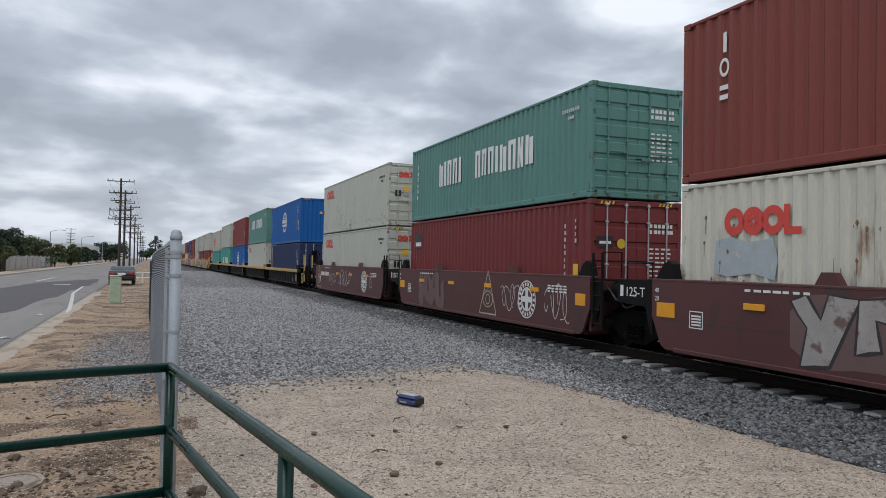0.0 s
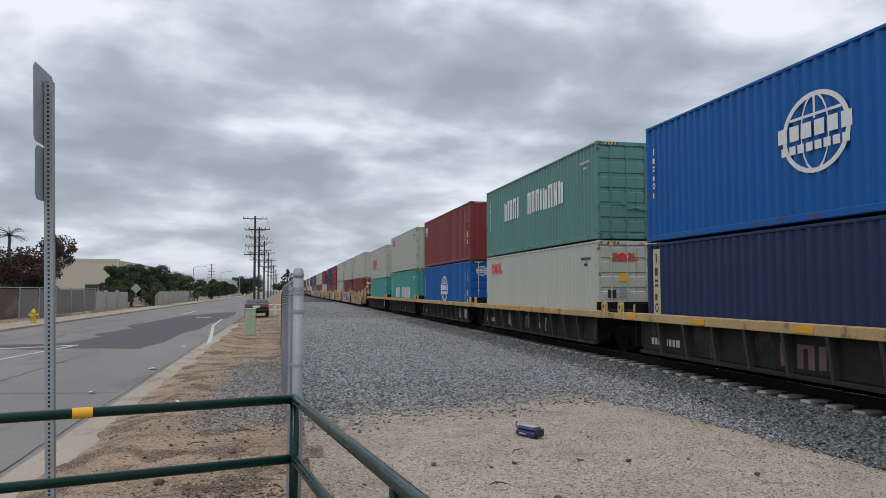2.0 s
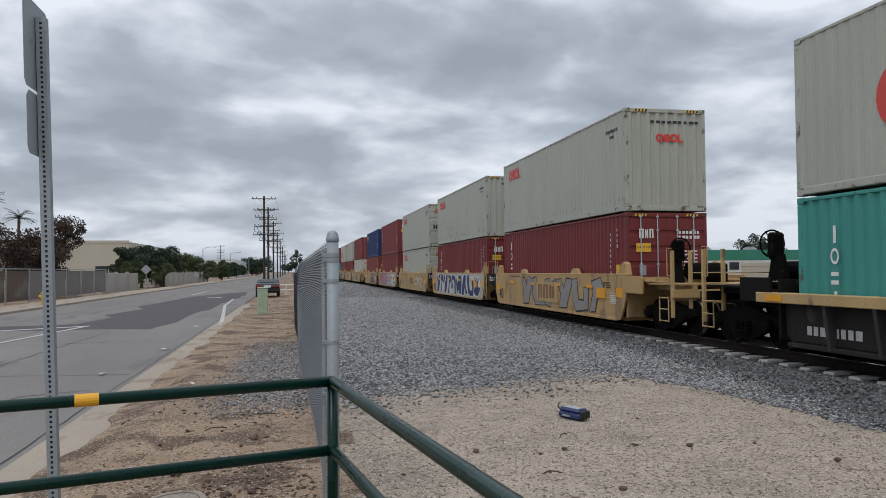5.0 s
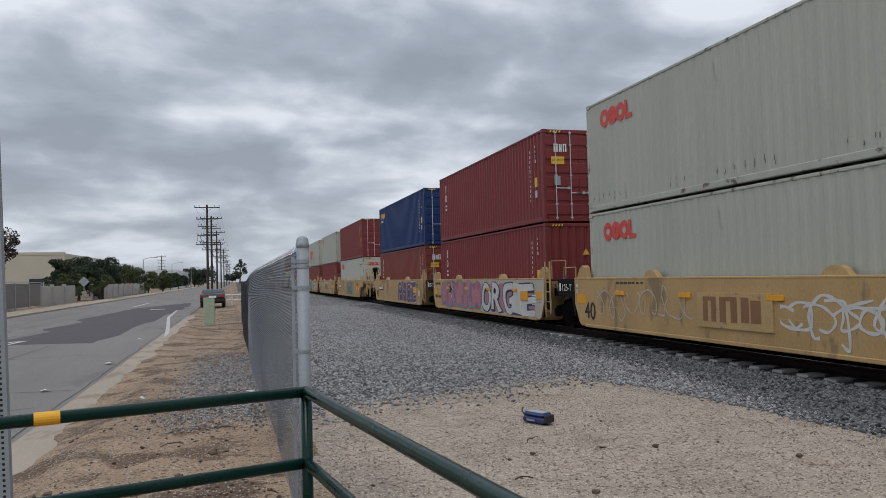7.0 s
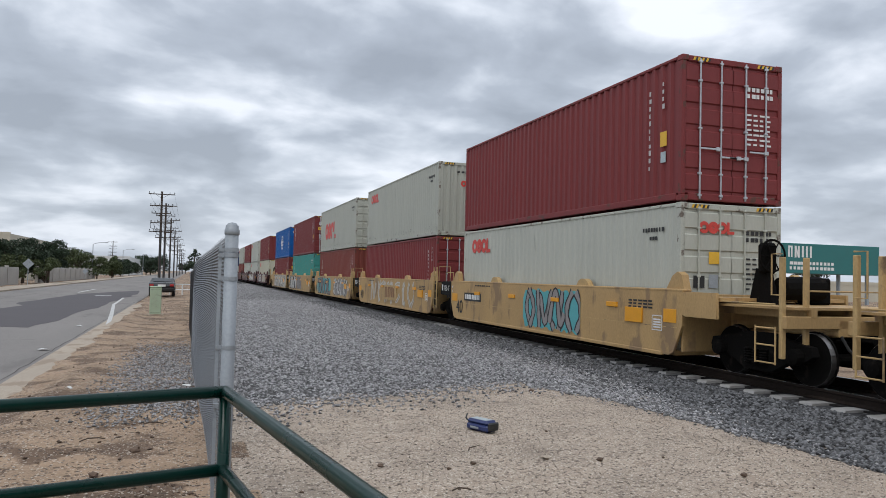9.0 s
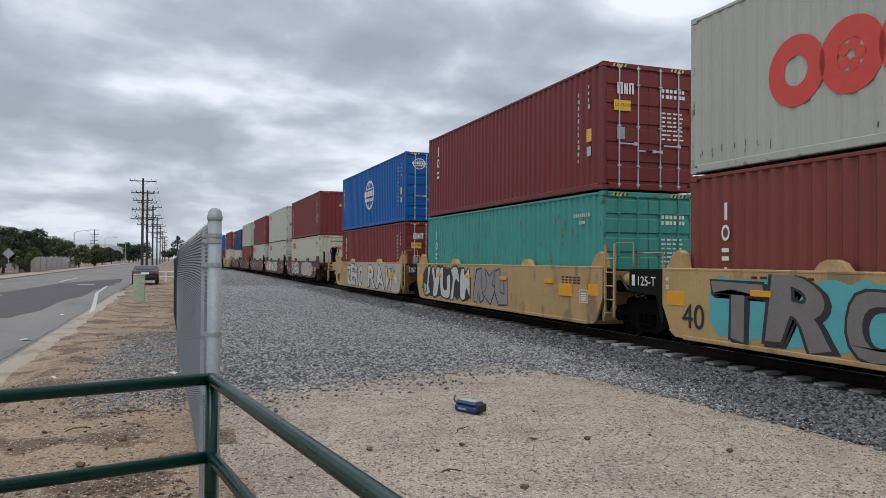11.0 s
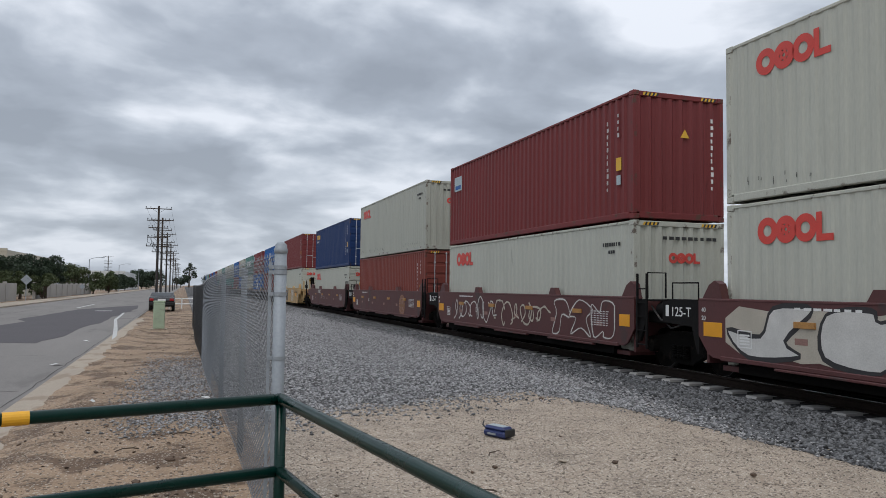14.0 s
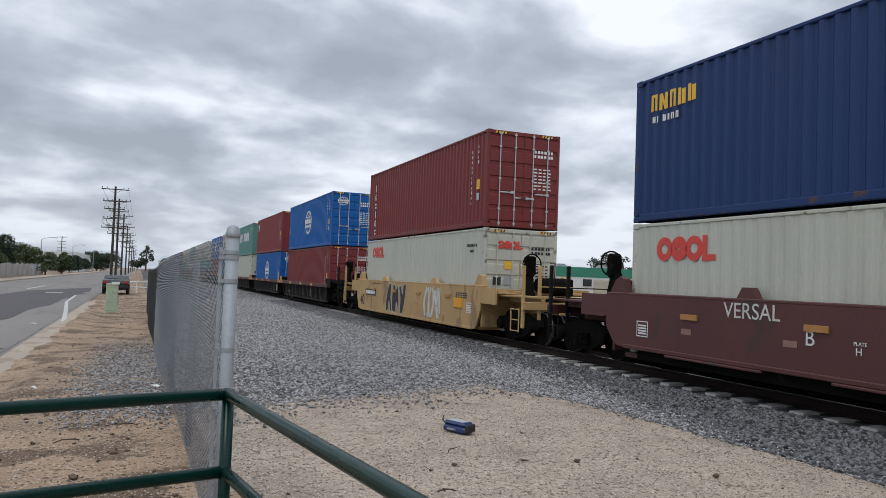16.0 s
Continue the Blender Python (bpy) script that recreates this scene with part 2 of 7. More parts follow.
wire_mat = mat("galvanised_wire", (0.165, 0.175, 0.185), 0.4, 0.55, 0.15, 60, 5, 0.0)
green_paint = mat("dark_green_paint", (0.001, 0.026, 0.019), 0.28, 0.0, 0.2, 45, 3, 0.08, (0.012, 0.035, 0.028), 0.66, spec=0.28)
yellow_tape = mat("yellow_tape", (0.80, 0.40, 0.02), 0.5, 0, 0.08)
tool_blue = mat("navy_plastic", (0.018, 0.03, 0.11), 0.4, 0, 0.2, 50, 8, 0.05)
lid_mat = mat("cast_iron_lid", (0.30, 0.25, 0.205), 0.85, 0.1, 0.3, 40, 6, 0.4, (0.12, 0.08, 0.055), 0.52)
wood_pole = mat("weathered_pole_wood", (0.055, 0.042, 0.034), 0.9, 0, 0.3, 30, 2, 0.3, None, 0.6, (1, 1, 0.1))
cable_mat = mat("black_cable", (0.03, 0.03, 0.032), 0.6)
bark = mat("bark", (0.085, 0.062, 0.045), 0.95, 0, 0.4, 30, 4, 0.7, None, 0.6, (1, 1, 0.3))
leaf_green = mat("dark_green_leaves", (0.024, 0.042, 0.019), 0.65, 0, 0.55, 20, 1.2, 0, None, 0.6, (1, 1, 1), 0.45)
leaf_mid = mat("olive_leaves", (0.065, 0.085, 0.030), 0.65, 0, 0.5, 20, 1.2, 0, None, 0.6, (1, 1, 1), 0.45)
leaf_red = mat("bronze_leaves", (0.062, 0.036, 0.026), 0.65, 0, 0.55, 20, 1.2, 0, None, 0.6, (1, 1, 1), 0.45)
hydrant_paint = mat("yellow_hydrant_paint", (0.62, 0.42, 0.03), 0.45, 0, 0.15, 40, 6, 0.1)
stucco_cream = mat("cream_stucco", (0.50, 0.46, 0.37), 0.9, 0, 0.1, 30, 0.4, 0.2)
stucco_white = mat("white_stucco", (0.62, 0.63, 0.62), 0.85, 0, 0.1, 30, 0.4, 0.2)
block_wall = mat("pale_block_wall", (0.36, 0.34, 0.31), 0.9, 0, 0.2, 20, 0.5, 0.3)
trim_green = mat("green_fascia", (0.03, 0.20, 0.13), 0.6, 0, 0.12, 20, 0.6, 0.05)
glass_dark = mat("dark_window_glass", (0.03, 0.035, 0.04), 0.12, 0, 0.1, 20, 1, 0)
screen_brown = mat("brown_screen_cloth", (0.115, 0.082, 0.062), 0.9, 0, 0.4, 20, 0.6, 0.2, (0.17, 0.15, 0.13), 0.56, (1, 0.5, 1), 0, 0.7)
screen_cloth = mat("faded_screen_cloth", (0.19, 0.175, 0.16), 0.9, 0, 0.3, 20, 0.6, 0.2, (0.12, 0.075, 0.05), 0.55, (1, 0.3, 1), 0, 0.25)
car_paint = mat("black_car_paint", (0.02, 0.021, 0.024), 0.25, 0.2, 0.1, 20, 1, 0)
tail_red = mat("red_lens", (0.35, 0.01, 0.01), 0.25, 0, 0.05, 20, 1, 0)
box_green = mat("pale_green_cabinet", (0.36, 0.44, 0.31), 0.6, 0, 0.12, 30, 3, 0.05, (0.25, 0.29, 0.21), 0.6)
sign_blue_green = mat("teal_billboard", (0.022, 0.155, 0.15), 0.5, 0, 0.1, 20, 0.8, 0.05)



def grains(m, scale, pale, dark):
    """Coarse grains of pale and dark grit mixed into an earth material."""
    n, l = m.node_tree.nodes, m.node_tree.links
    p = n["Principled BSDF"]
    colour = p.inputs["Base Color"].links[0].from_socket
    co = n.new("ShaderNodeTexCoord")
    for size, share, tone, strength in ((scale, 0.77, pale, 0.8), (scale * 0.7, 0.82, dark, 0.85), (scale * 0.37, 0.91, dark, 0.75)):
        cell = n.new("ShaderNodeTexVoronoi")
        cell.inputs["Scale"].default_value = size
        l.new(co.outputs["Object"], cell.inputs["Vector"])
        pick = n.new("ShaderNodeSeparateColor")
        l.new(cell.outputs["Color"], pick.inputs[0])
        chosen, inside, both = n.new("ShaderNodeMath"), n.new("ShaderNodeMath"), n.new("ShaderNodeMath")
        chosen.operation, inside.operation, both.operation = "GREATER_THAN", "LESS_THAN", "MULTIPLY"
        l.new(pick.outputs[0], chosen.inputs[0])
        chosen.inputs[1].default_value = share
        l.new(cell.outputs["Distance"], inside.inputs[0])
        inside.inputs[1].default_value = 0.48
        l.new(chosen.outputs[0], both.inputs[0])
        l.new(inside.outputs[0], both.inputs[1])
        amount = n.new("ShaderNodeMath")
        amount.operation = "MULTIPLY"
        l.new(both.outputs[0], amount.inputs[0])
        amount.inputs[1].default_value = strength
        mix = n.new("ShaderNodeMix")
        mix.data_type = "RGBA"
        l.new(amount.outputs[0], mix.inputs[0])
        l.new(colour, mix.inputs[6])
        mix.inputs[7].default_value = (*tone, 1)
        colour = mix.outputs[2]
    l.new(colour, p.inputs["Base Color"])


grains(ballast_mat, 15.0, (0.33, 0.32, 0.315), (0.035, 0.034, 0.034))
grains(ballast_dark, 15.0, (0.17, 0.17, 0.17), (0.015, 0.015, 0.015))
grains(sand, 55.0, (0.62, 0.56, 0.48), (0.15, 0.12, 0.10))
grains(dirt, 45.0, (0.48, 0.42, 0.35), (0.09, 0.065, 0.05))

# ---- geometry helpers ----


class Geo:
    """Vertices and faces of one mesh, with a material slot per face."""

    def __init__(self):
        self.v, self.f, self.s = [], [], []

    def add(self, verts, faces, slot=0):
        k = len(self.v)
        self.v += [tuple(p) for p in verts]
        self.f += [tuple(k + i for i in f) for f in faces]
        self.s += [slot] * len(faces)
        return self

    def box(self, x0, x1, y0, y1, z0, z1, slot=0, bevel=0.0):
        b = min(bevel, 0.45 * min(x1 - x0, y1 - y0, z1 - z0))
        if b <= 0:
            v = [(x, y, z) for x in (x0, x1) for y in (y0, y1) for z in (z0, z1)]
            return self.add(v, [(0, 1, 3, 2), (4, 6, 7, 5), (0, 4, 5, 1), (2, 3, 7, 6), (0, 2, 6, 4), (1, 5, 7, 3)], slot)
        v, c, h = [], ((x0 + x1) / 2, (y0 + y1) / 2, (z0 + z1) / 2), ((x1 - x0) / 2, (y1 - y0) / 2, (z1 - z0) / 2)
        idx = {}
        for sx in (-1, 1):
            for sy in (-1, 1):
                for sz in (-1, 1):
                    for ax in range(3):
                        d = [h[0] - b, h[1] - b, h[2] - b]
                        d[ax] = h[ax]
                        idx[sx, sy, sz, ax] = len(v)
                        v.append((c[0] + sx * d[0], c[1] + sy * d[1], c[2] + sz * d[2]))
        f = []
        for s in (-1, 1):
            for ax, order in ((0, ((s, -1, -1), (s, 1, -1), (s, 1, 1), (s, -1, 1))), (1, ((-1, s, -1), (1, s, -1), (1, s, 1), (-1, s, 1))), (2, ((-1, -1, s), (1, -1, s), (1, 1, s), (-1, 1, s)))):
                q = [idx[(*k, ax)] for k in order]
                f.append(q if (s > 0) == (ax != 1) else q[::-1])
            for t in (-1, 1):
                f.append((idx[s, t, -1, 0], idx[s, t, 1, 0], idx[s, t, 1, 1], idx[s, t, -1, 1]))
                f.append((idx[s, -1, t, 0], idx[s, 1, t, 0], idx[s, 1, t, 2], idx[s, -1, t, 2]))
                f.append((idx[-1, s, t, 1], idx[1, s, t, 1], idx[1, s, t, 2], idx[-1, s, t, 2]))
                for r in (-1, 1):
                    f.append((idx[s, t, r, 0], idx[s, t, r, 1], idx[s, t, r, 2]))
        return self.add(v, f, slot)

    def prism(self, outline, depth, slot=0, to=lambda a, b, c: (a, b, c)):
        """A flat outline (a, b) carried from c = depth[0] to depth[1]."""
        n = len(outline)
        v = [to(a, b, depth[0]) for a, b in outline] + [to(a, b, depth[1]) for a, b in outline]
        return self.add(v, [tuple(range(n))[::-1], tuple(range(n, 2 * n))] + [(i, (i + 1) % n, n + (i + 1) % n, n + i) for i in range(n)], slot)

    def tube(self, a, b, r, sides=8, slot=0, r2=None, caps=True):
        a, b = Vector(a), Vector(b)
        d = (b - a).normalized()
        u = d.orthogonal().normalized()
        w = d.cross(u)
        r2 = r if r2 is None else r2
        ring = [(math.cos(2 * math.pi * i / sides), math.sin(2 * math.pi * i / sides)) for i in range(sides)]
        v = [a + r * (c * u + s * w) for c, s in ring] + [b + r2 * (c * u + s * w) for c, s in ring]
        f = [(i, (i + 1) % sides, sides + (i + 1) % sides, sides + i) for i in range(sides)]
        if caps:
            f += [tuple(range(sides))[::-1], tuple(range(sides, 2 * sides))]
        return self.add(v, f, slot)

    def path(self, points, r, sides=6, slot=0):
        """One bent tube through the points."""
        p = [Vector(q) for q in points]
        ring = [(math.cos(2 * math.pi * i / sides), math.sin(2 * math.pi * i / sides)) for i in range(sides)]
        v, u = [], None
        for i, q in enumerate(p):
            d = (p[min(i + 1, len(p) - 1)] - p[max(i - 1, 0)]).normalized()
            u = d.orthogonal() if u is None else u - d * u.dot(d)
            u = (d.orthogonal() if u.length < 1e-4 else u).normalized()
            w = d.cross(u)
            v += [q + r * (c * u + s * w) for c, s in ring]
        f = [(j * sides + i, j * sides + (i + 1) % sides, (j + 1) * sides + (i + 1) % sides, (j + 1) * sides + i) for j in range(len(p) - 1) for i in range(sides)]
        f += [tuple(range(sides))[::-1], tuple((len(p) - 1) * sides + i for i in range(sides))]
        return self.add(v, f, slot)

    def lathe(self, profile, centre, axis="z", sides=16, slot=0):
        """profile: (radius, height) from bottom to top."""
        v, f = [], []
        for r, h in profile:
            for i in range(sides):
                c, s = r * math.cos(2 * math.pi * i / sides), r * math.sin(2 * math.pi * i / sides)
                p = dict(z=(c, s, h), x=(h, c, s), y=(s, h, c))[axis]
                v.append(tuple(centre[k] + p[k] for k in range(3)))
        for j in range(len(profile) - 1):
            for i in range(sides):
                k = (i + 1) % sides
                f.append((j * sides + i, j * sides + k, (j + 1) * sides + k, (j + 1) * sides + i))
        n = len(profile) - 1
        f += [tuple(range(sides))[::-1], tuple(n * sides + i for i in range(sides))]
        return self.add(v, f, slot)

    def mesh(self, name, *materials, smooth=False):
        me = bpy.data.meshes.new(name)
        me.from_pydata(self.v, [], self.f)
        for m in materials:
            me.materials.append(m)
        if len(materials) > 1:
            me.polygons.foreach_set("material_index", self.s)
        if smooth:
            me.polygons.foreach_set("use_smooth", [True] * len(self.f))
        me.update()
        return me


def raw_mesh(name, verts, faces, material):
    """A mesh out of numpy arrays of corners and triangles."""
    me = bpy.data.meshes.new(name)
    me.vertices.add(len(verts))
    me.vertices.foreach_set("co", verts.astype(np.float32).ravel())
    me.loops.add(faces.size)
    me.loops.foreach_set("vertex_index", faces.astype(np.int32).ravel())
    me.polygons.add(len(faces))
    me.polygons.foreach_set("loop_start", np.arange(0, faces.size, faces.shape[1], dtype=np.int32))
    me.materials.append(material)
    me.update(calc_edges=True)
    me.validate()
    return me


def part(name, me, parent=None, label="", m=None):
    ob = new(name, me)
    if parent is not None:
        ob.parent = parent
    if m is not None:
        ob.matrix_basis = m
    if label:
        ob["label"] = label
    if name in ("serial_marking", "data_marking", "number_bar", "type_marking", "placard", "rust_staining", "graffiti", "graffiti_outline", "banner_marking"):
        ob["kind"] = "stuff"
    return ob


def thing(name, m, label, category, group="", kind="", me=None):
    ob = new(name, me)
    ob.matrix_basis = m
    return tagged(ob, label, category, group, kind)


made = {}


def kept(key, build):
    if key not in made:
        made[key] = build()
    return made[key]


def lettering(words, size, material, thick=0.004):
    """The mesh of a word in the built-in font, standing in its own x and y."""
    def build():
        cu = bpy.data.curves.new("lettering", "FONT")
        cu.body, cu.size, cu.extrude, cu.align_x = words, size, thick / 2, "LEFT"
        tmp = new("lettering", cu)
        me = bpy.data.meshes.new_from_object(tmp.evaluated_get(bpy.context.evaluated_depsgraph_get()))
        me.materials.clear()
        me.materials.append(material)
        bpy.data.objects.remove(tmp)
        return me
    return kept(("word", words, size, material.name), build)


def side_face(x, y, z):
    """The pose of writing on the side that faces -x: its line runs towards -y."""
    return Matrix(((0, 0, -1, x), (-1, 0, 0, y), (0, 1, 0, z), (0, 0, 0, 1)))


def end_face(x, y, z):
    """The pose of writing on the end that faces -y: its line runs towards +x."""
    return Matrix(((1, 0, 0, x), (0, 0, -1, y), (0, 1, 0, z), (0, 0, 0, 1)))


def smooth(a, b, x):
    t = min(1.0, max(0.0, (x - a) / (b - a)))
    return t * t * (3 - 2 * t)


# ---- ground, road and track ----
TRACK_X = 10.87


def ground_z(x, y):
    pad = (1 - smooth(5.4, 8.8, x)) * (1 - smooth(8, 26, y)) * smooth(-1.75, -0.95, x)
    return -0.23 + 0.22 * pad


def unevenness(x, y):
    fade = (1 - smooth(13, 16, y)) * (1 - smooth(9, 10.5, x))
    return fade * (0.022 * noise.noise((x * 0.9, y * 0.9, 0)) + 0.010 * noise.noise((x * 3, y * 3, 4)))


def graded(lo, hi, fine_lo, fine_hi, step):
    out = list(np.arange(fine_lo, fine_hi, step))
    d, x = step, fine_hi
    while x < hi:
        out.append(x)
        d *= 1.35
        x += d
    out.append(hi)
    d, x = step * 1.35, fine_lo - step
    while x > lo:
        out.insert(0, x)
        d *= 1.35
        x -= d
    out.insert(0, lo)
    return out


def ground_sheet():
    xs, ys = graded(-2500, 2500, -3, 11, 0.16), graded(-900, 3500, 2.5, 16, 0.16)
    v = [(x, y, ground_z(x, y) + unevenness(x, y)) for y in ys for x in xs]
    n, f, s = len(xs), [], []
    for j in range(len(ys) - 1):
        for i in range(n - 1):
            f.append((j * n + i, j * n + i + 1, (j + 1) * n + i + 1, (j + 1) * n + i))
            cx = (xs[i] + xs[i + 1]) / 2 + 0.5 * noise.noise((xs[i] * 0.8, ys[j] * 0.8, 9))
            s.append(0 if 1.0 < cx < 9 and ys[j] < 13.5 else 1)
    g = Geo()
    g.v, g.f, g.s = v, f, s
    return part("ground", g.mesh("ground", sand, dirt, smooth=True))


tagged(ground_sheet(), "tan sandy ground with brown dirt and loose stones", "ground", kind="structure")


def strip(name, x0, x1, y0, y1, z0, z1, material, label, category, thick=0.05):
    g = Geo()
    ys = [y0, *np.arange(max(y0, -40), min(y1, 400), 4.0)[1:], y1]
    v = []
    for y in ys:
        v += [(x0, y, z0), (x1, y, z1), (x0, y, z0 - thick), (x1, y, z1 - thick)]
    f = []
    for i in range(len(ys) - 1):
        a, b = 4 * i, 4 * i + 4
        f += [(a, a + 1, b + 1, b), (a, b, b + 2, a + 2), (a + 1, a + 3, b + 3, b + 1)]
    f += [(0, 2, 3, 1), (4 * len(ys) - 4, 4 * len(ys) - 3, 4 * len(ys) - 1, 4 * len(ys) - 2)]
    g.add(v, f)
    return tagged(part(name, g.mesh(name, material)), label, category, kind="structure")


strip("road", -11.9, -2.08, -60, 1500, -0.165, -0.195, asphalt, "grey worn asphalt street with long cracks", "road")
strip("pavement", -14.2, -12.05, -60, 1500, -0.06, -0.06, concrete, "pale concrete pavement along the far side of the street", "pavement", 0.2)
strip("kerb", -12.05, -11.9, -60, 1500, -0.05, -0.06, concrete, "low concrete kerb", "kerb", 0.2)
strip("gutter", -2.08, -1.45, -60, 44.5, -0.19, -0.175, concrete, "dusty concrete gutter half covered by dirt", "gutter", 0.1)


def road_z(x):
    return -0.165 - 0.03 * (x + 11.9) / 9.82


def dirt_drift():
    """Dirt washed over the inner half of the gutter, with a ragged rim."""
    v, ys = [], list(np.arange(1.0, 44.6, 0.22))
    for y in ys:
        rim = -1.66 + 0.20 * noise.noise((y * 0.45, 5, 0)) + 0.10 * noise.noise((y * 1.9, 2, 0))
        gz = -0.19 + 0.015 * (rim + 2.08) / 0.63
        v += [(rim, y, gz + 0.003), (-1.42, y, max(-0.155, ground_z(-1.42, y) + 0.012)), (-0.85, y, ground_z(-0.85, y) + unevenness(-0.85, y) - 0.012)]
    f = [(3 * k + q, 3 * k + q + 1, 3 * k + q + 4, 3 * k + q + 3) for k in range(len(ys) - 1) for q in (0, 1)]
    me = Geo().add(v, f).mesh("dirt_drift", dirt, smooth=True)
    return tagged(part("dirt_drift", me), "brown dirt drifted over the gutter edge", "dirt", kind="structure")


dirt_drift()


def flat_patch(name, outline, over, material, label, category, ragged=0.0):
    """A thin layer that lies on the cambered road, its rim broken up by ragged metres."""
    rim, n = [], len(outline)
    for k, (xa, ya) in enumerate(outline):
        xb, yb = outline[(k + 1) % n]
        m = max(1, int(math.hypot(xb - xa, yb - ya) / 0.9)) if ragged else 1
        for q in range(m):
            x, y = xa + (xb - xa) * q / m, ya + (yb - ya) * q / m
            rim.append((x + ragged * noise.noise((x * 1.3, y * 0.35, 2)) * 1.6, y + 5 * ragged * noise.noise((x * 1.9, y * 0.5, 7))))
    g = Geo().prism(rim, (over - 0.004, over), 0, lambda a, b, c: (a, b, road_z(a) + c))
    return tagged(part(name, g.mesh(name, material)), label, category, kind="structure")


flat_patch("asphalt_patch", [(-11.8, 26.9), (-8.8, 26.9), (-6.0, 27.0), (-3.8, 26.4), (-3.5, 33.2), (-3.4, 43.0), (-3.0, 61.4), (-3.4, 71), (-5.3, 65.0), (-6.7, 59.0), (-7.1, 49.7), (-7.5, 43.5), (-6.6, 40.5), (-7.4, 35.4), (-6.7, 33.7), (-6.9, 29.5), (-9.4, 28.8), (-11.8, 29.0)], 0.006, asphalt_new, "dark fresh asphalt patch across the street", "road patch", 0.16)
flat_patch("road_line", [(-6.2, 28.5), (-6.35, 28.6), (-6.95, 22.7), (-7.6, 14), (-7.46, 14), (-6.82, 22.7)], 0.012, road_white, "worn white painted lane line", "road line")
flat_patch("road_line", [(-6.3, 28.2), (-6.3, 28.55), (-8.7, 26.95), (-11.6, 24.9), (-11.6, 24.5), (-8.7, 26.6)], 0.011, road_white, "worn white painted lane line", "road line")
flat_patch("road_line", [(-3.35, 53), (-3.22, 53), (-2.92, 43.0), (-2.2, 33.9), (-1.72, 27.1), (-1.85, 27.1), (-2.35, 33.9), (-3.06, 43.0)], 0.010, road_white, "white painted edge line curving to the kerb", "road line")
flat_patch("road_line", [(-5.3, 56), (-4.3, 56), (-4.3, 56.8), (-5.3, 56.8)], 0.011, road_white, "worn white painted dash", "road line")
flat_patch("road_line", [(-7.3, 63), (-7.1, 63), (-7.1, 74), (-7.3, 74)], 0.010, road_white, "worn white painted lane line", "road line")


def ballast_front(x):
    if x < 5.6:
        return 10.4 + (x - 0.8) * 0.36
    for (xa, ya), (xb, yb) in (((5.6, 12.13), (6.3, 9.6)), ((6.3, 9.6), (6.6, 6.5)), ((6.6, 6.5), (7.0, 0)), ((7.0, 0), (7.4, -40))):
        if x <= xb:
            return ya + (yb - ya) * (x - xa) / (xb - xa)
    return -40.0


def ballast_z(x, y):
    near = smooth(6.4, 8.6, x)
    return ground_z(x, y) + unevenness(x, y) + 0.008 + 0.022 * max(smooth(12.5, 18, y), smooth(7, 9, x)) - near * 0.012 - 0.12 * smooth(12.6, 14.5, x)


def ballast_sheet():
    xs = list(np.arange(0.85, 9.6, 0.125)) + [9.65, 10.2, 11.6, 12.2, 13, 14, 16]
    g, cols = Geo(), []
    rows = 150
    for x in xs:
        y0 = ballast_front(x) + 0.5 * noise.noise((x * 1.7, 3, 0)) + 0.2 * noise.noise((x * 6, 8, 0))
        col = []
        for k in range(rows):
            y = y0 + (32 - y0) * k / 70 if k < 70 else 32 + 918 * ((k - 70) / (rows - 71)) ** 3
            edge = 0.03 if k == 0 else 0
            col.append((x, y, ballast_z(x, y) - edge))
        cols.append(col)
    v = [p for c in cols for p in c]
    f = [(i * rows + k, (i + 1) * rows + k, (i + 1) * rows + k + 1, i * rows + k + 1) for i in range(len(xs) - 1) for k in range(rows - 1)]
    g.add(v, f)
    g.s = [1 if v[q[0]][0] > 6.4 + 1.9 * smooth(6.5, 13.5, v[q[0]][1]) else 0 for q in f]
    return part("ballast_bed", g.mesh("ballast_bed", ballast_mat, ballast_dark, smooth=True))


tagged(ballast_sheet(), "wide bed of grey crushed stone ballast", "ballast bed", kind="structure")


# near-black strip: the shade beneath the train is put into its base colour
strip("track_bed", TRACK_X - 0.95, TRACK_X + 0.95, -300, 950, -0.183, -0.183, mat("under_train_shade_ballast", (0.026, 0.024, 0.023), 0.95, 0, 0.6, 26, 1, 1.0, spec=0.1), "near-black ballast between the rails, with the shade under the train in its colour", "track bed", 0.03)


def crack(points, width, seed):
    rr, pts = random.Random(seed), []
    for (xa, ya), (xb, yb) in zip(points, points[1:]):
        n = max(2, int(math.hypot(xb - xa, yb - ya) / 0.6))
        pts += [(xa + (xb - xa) * k / n + rr.uniform(-2, 2) * width, ya + (yb - ya) * k / n + rr.uniform(-2, 2) * width) for k in range(n)]
    pts.append(points[-1])
    v = []
    for k, (x, y) in enumerate(pts):
        xa, ya = pts[max(0, k - 1)]
        xb, yb = pts[min(len(pts) - 1, k + 1)]
        d = math.hypot(xb - xa, yb - ya) or 1
        w = width * rr.uniform(0.4, 1.1)
        for s in (1, -1):
            px = x - s * w * (yb - ya) / d
            v.append((px, y + s * w * (xb - xa) / d, -0.160 - 0.03 * (px + 11.9) / 9.82))
    me = Geo().add(v, [(2 * k, 2 * k + 1, 2 * k + 3, 2 * k + 2) for k in range(len(pts) - 1)]).mesh("road_crack", crack_mat)
    tagged(part("road_crack", me), "dark crack line in the worn asphalt", "road crack", kind="structure")


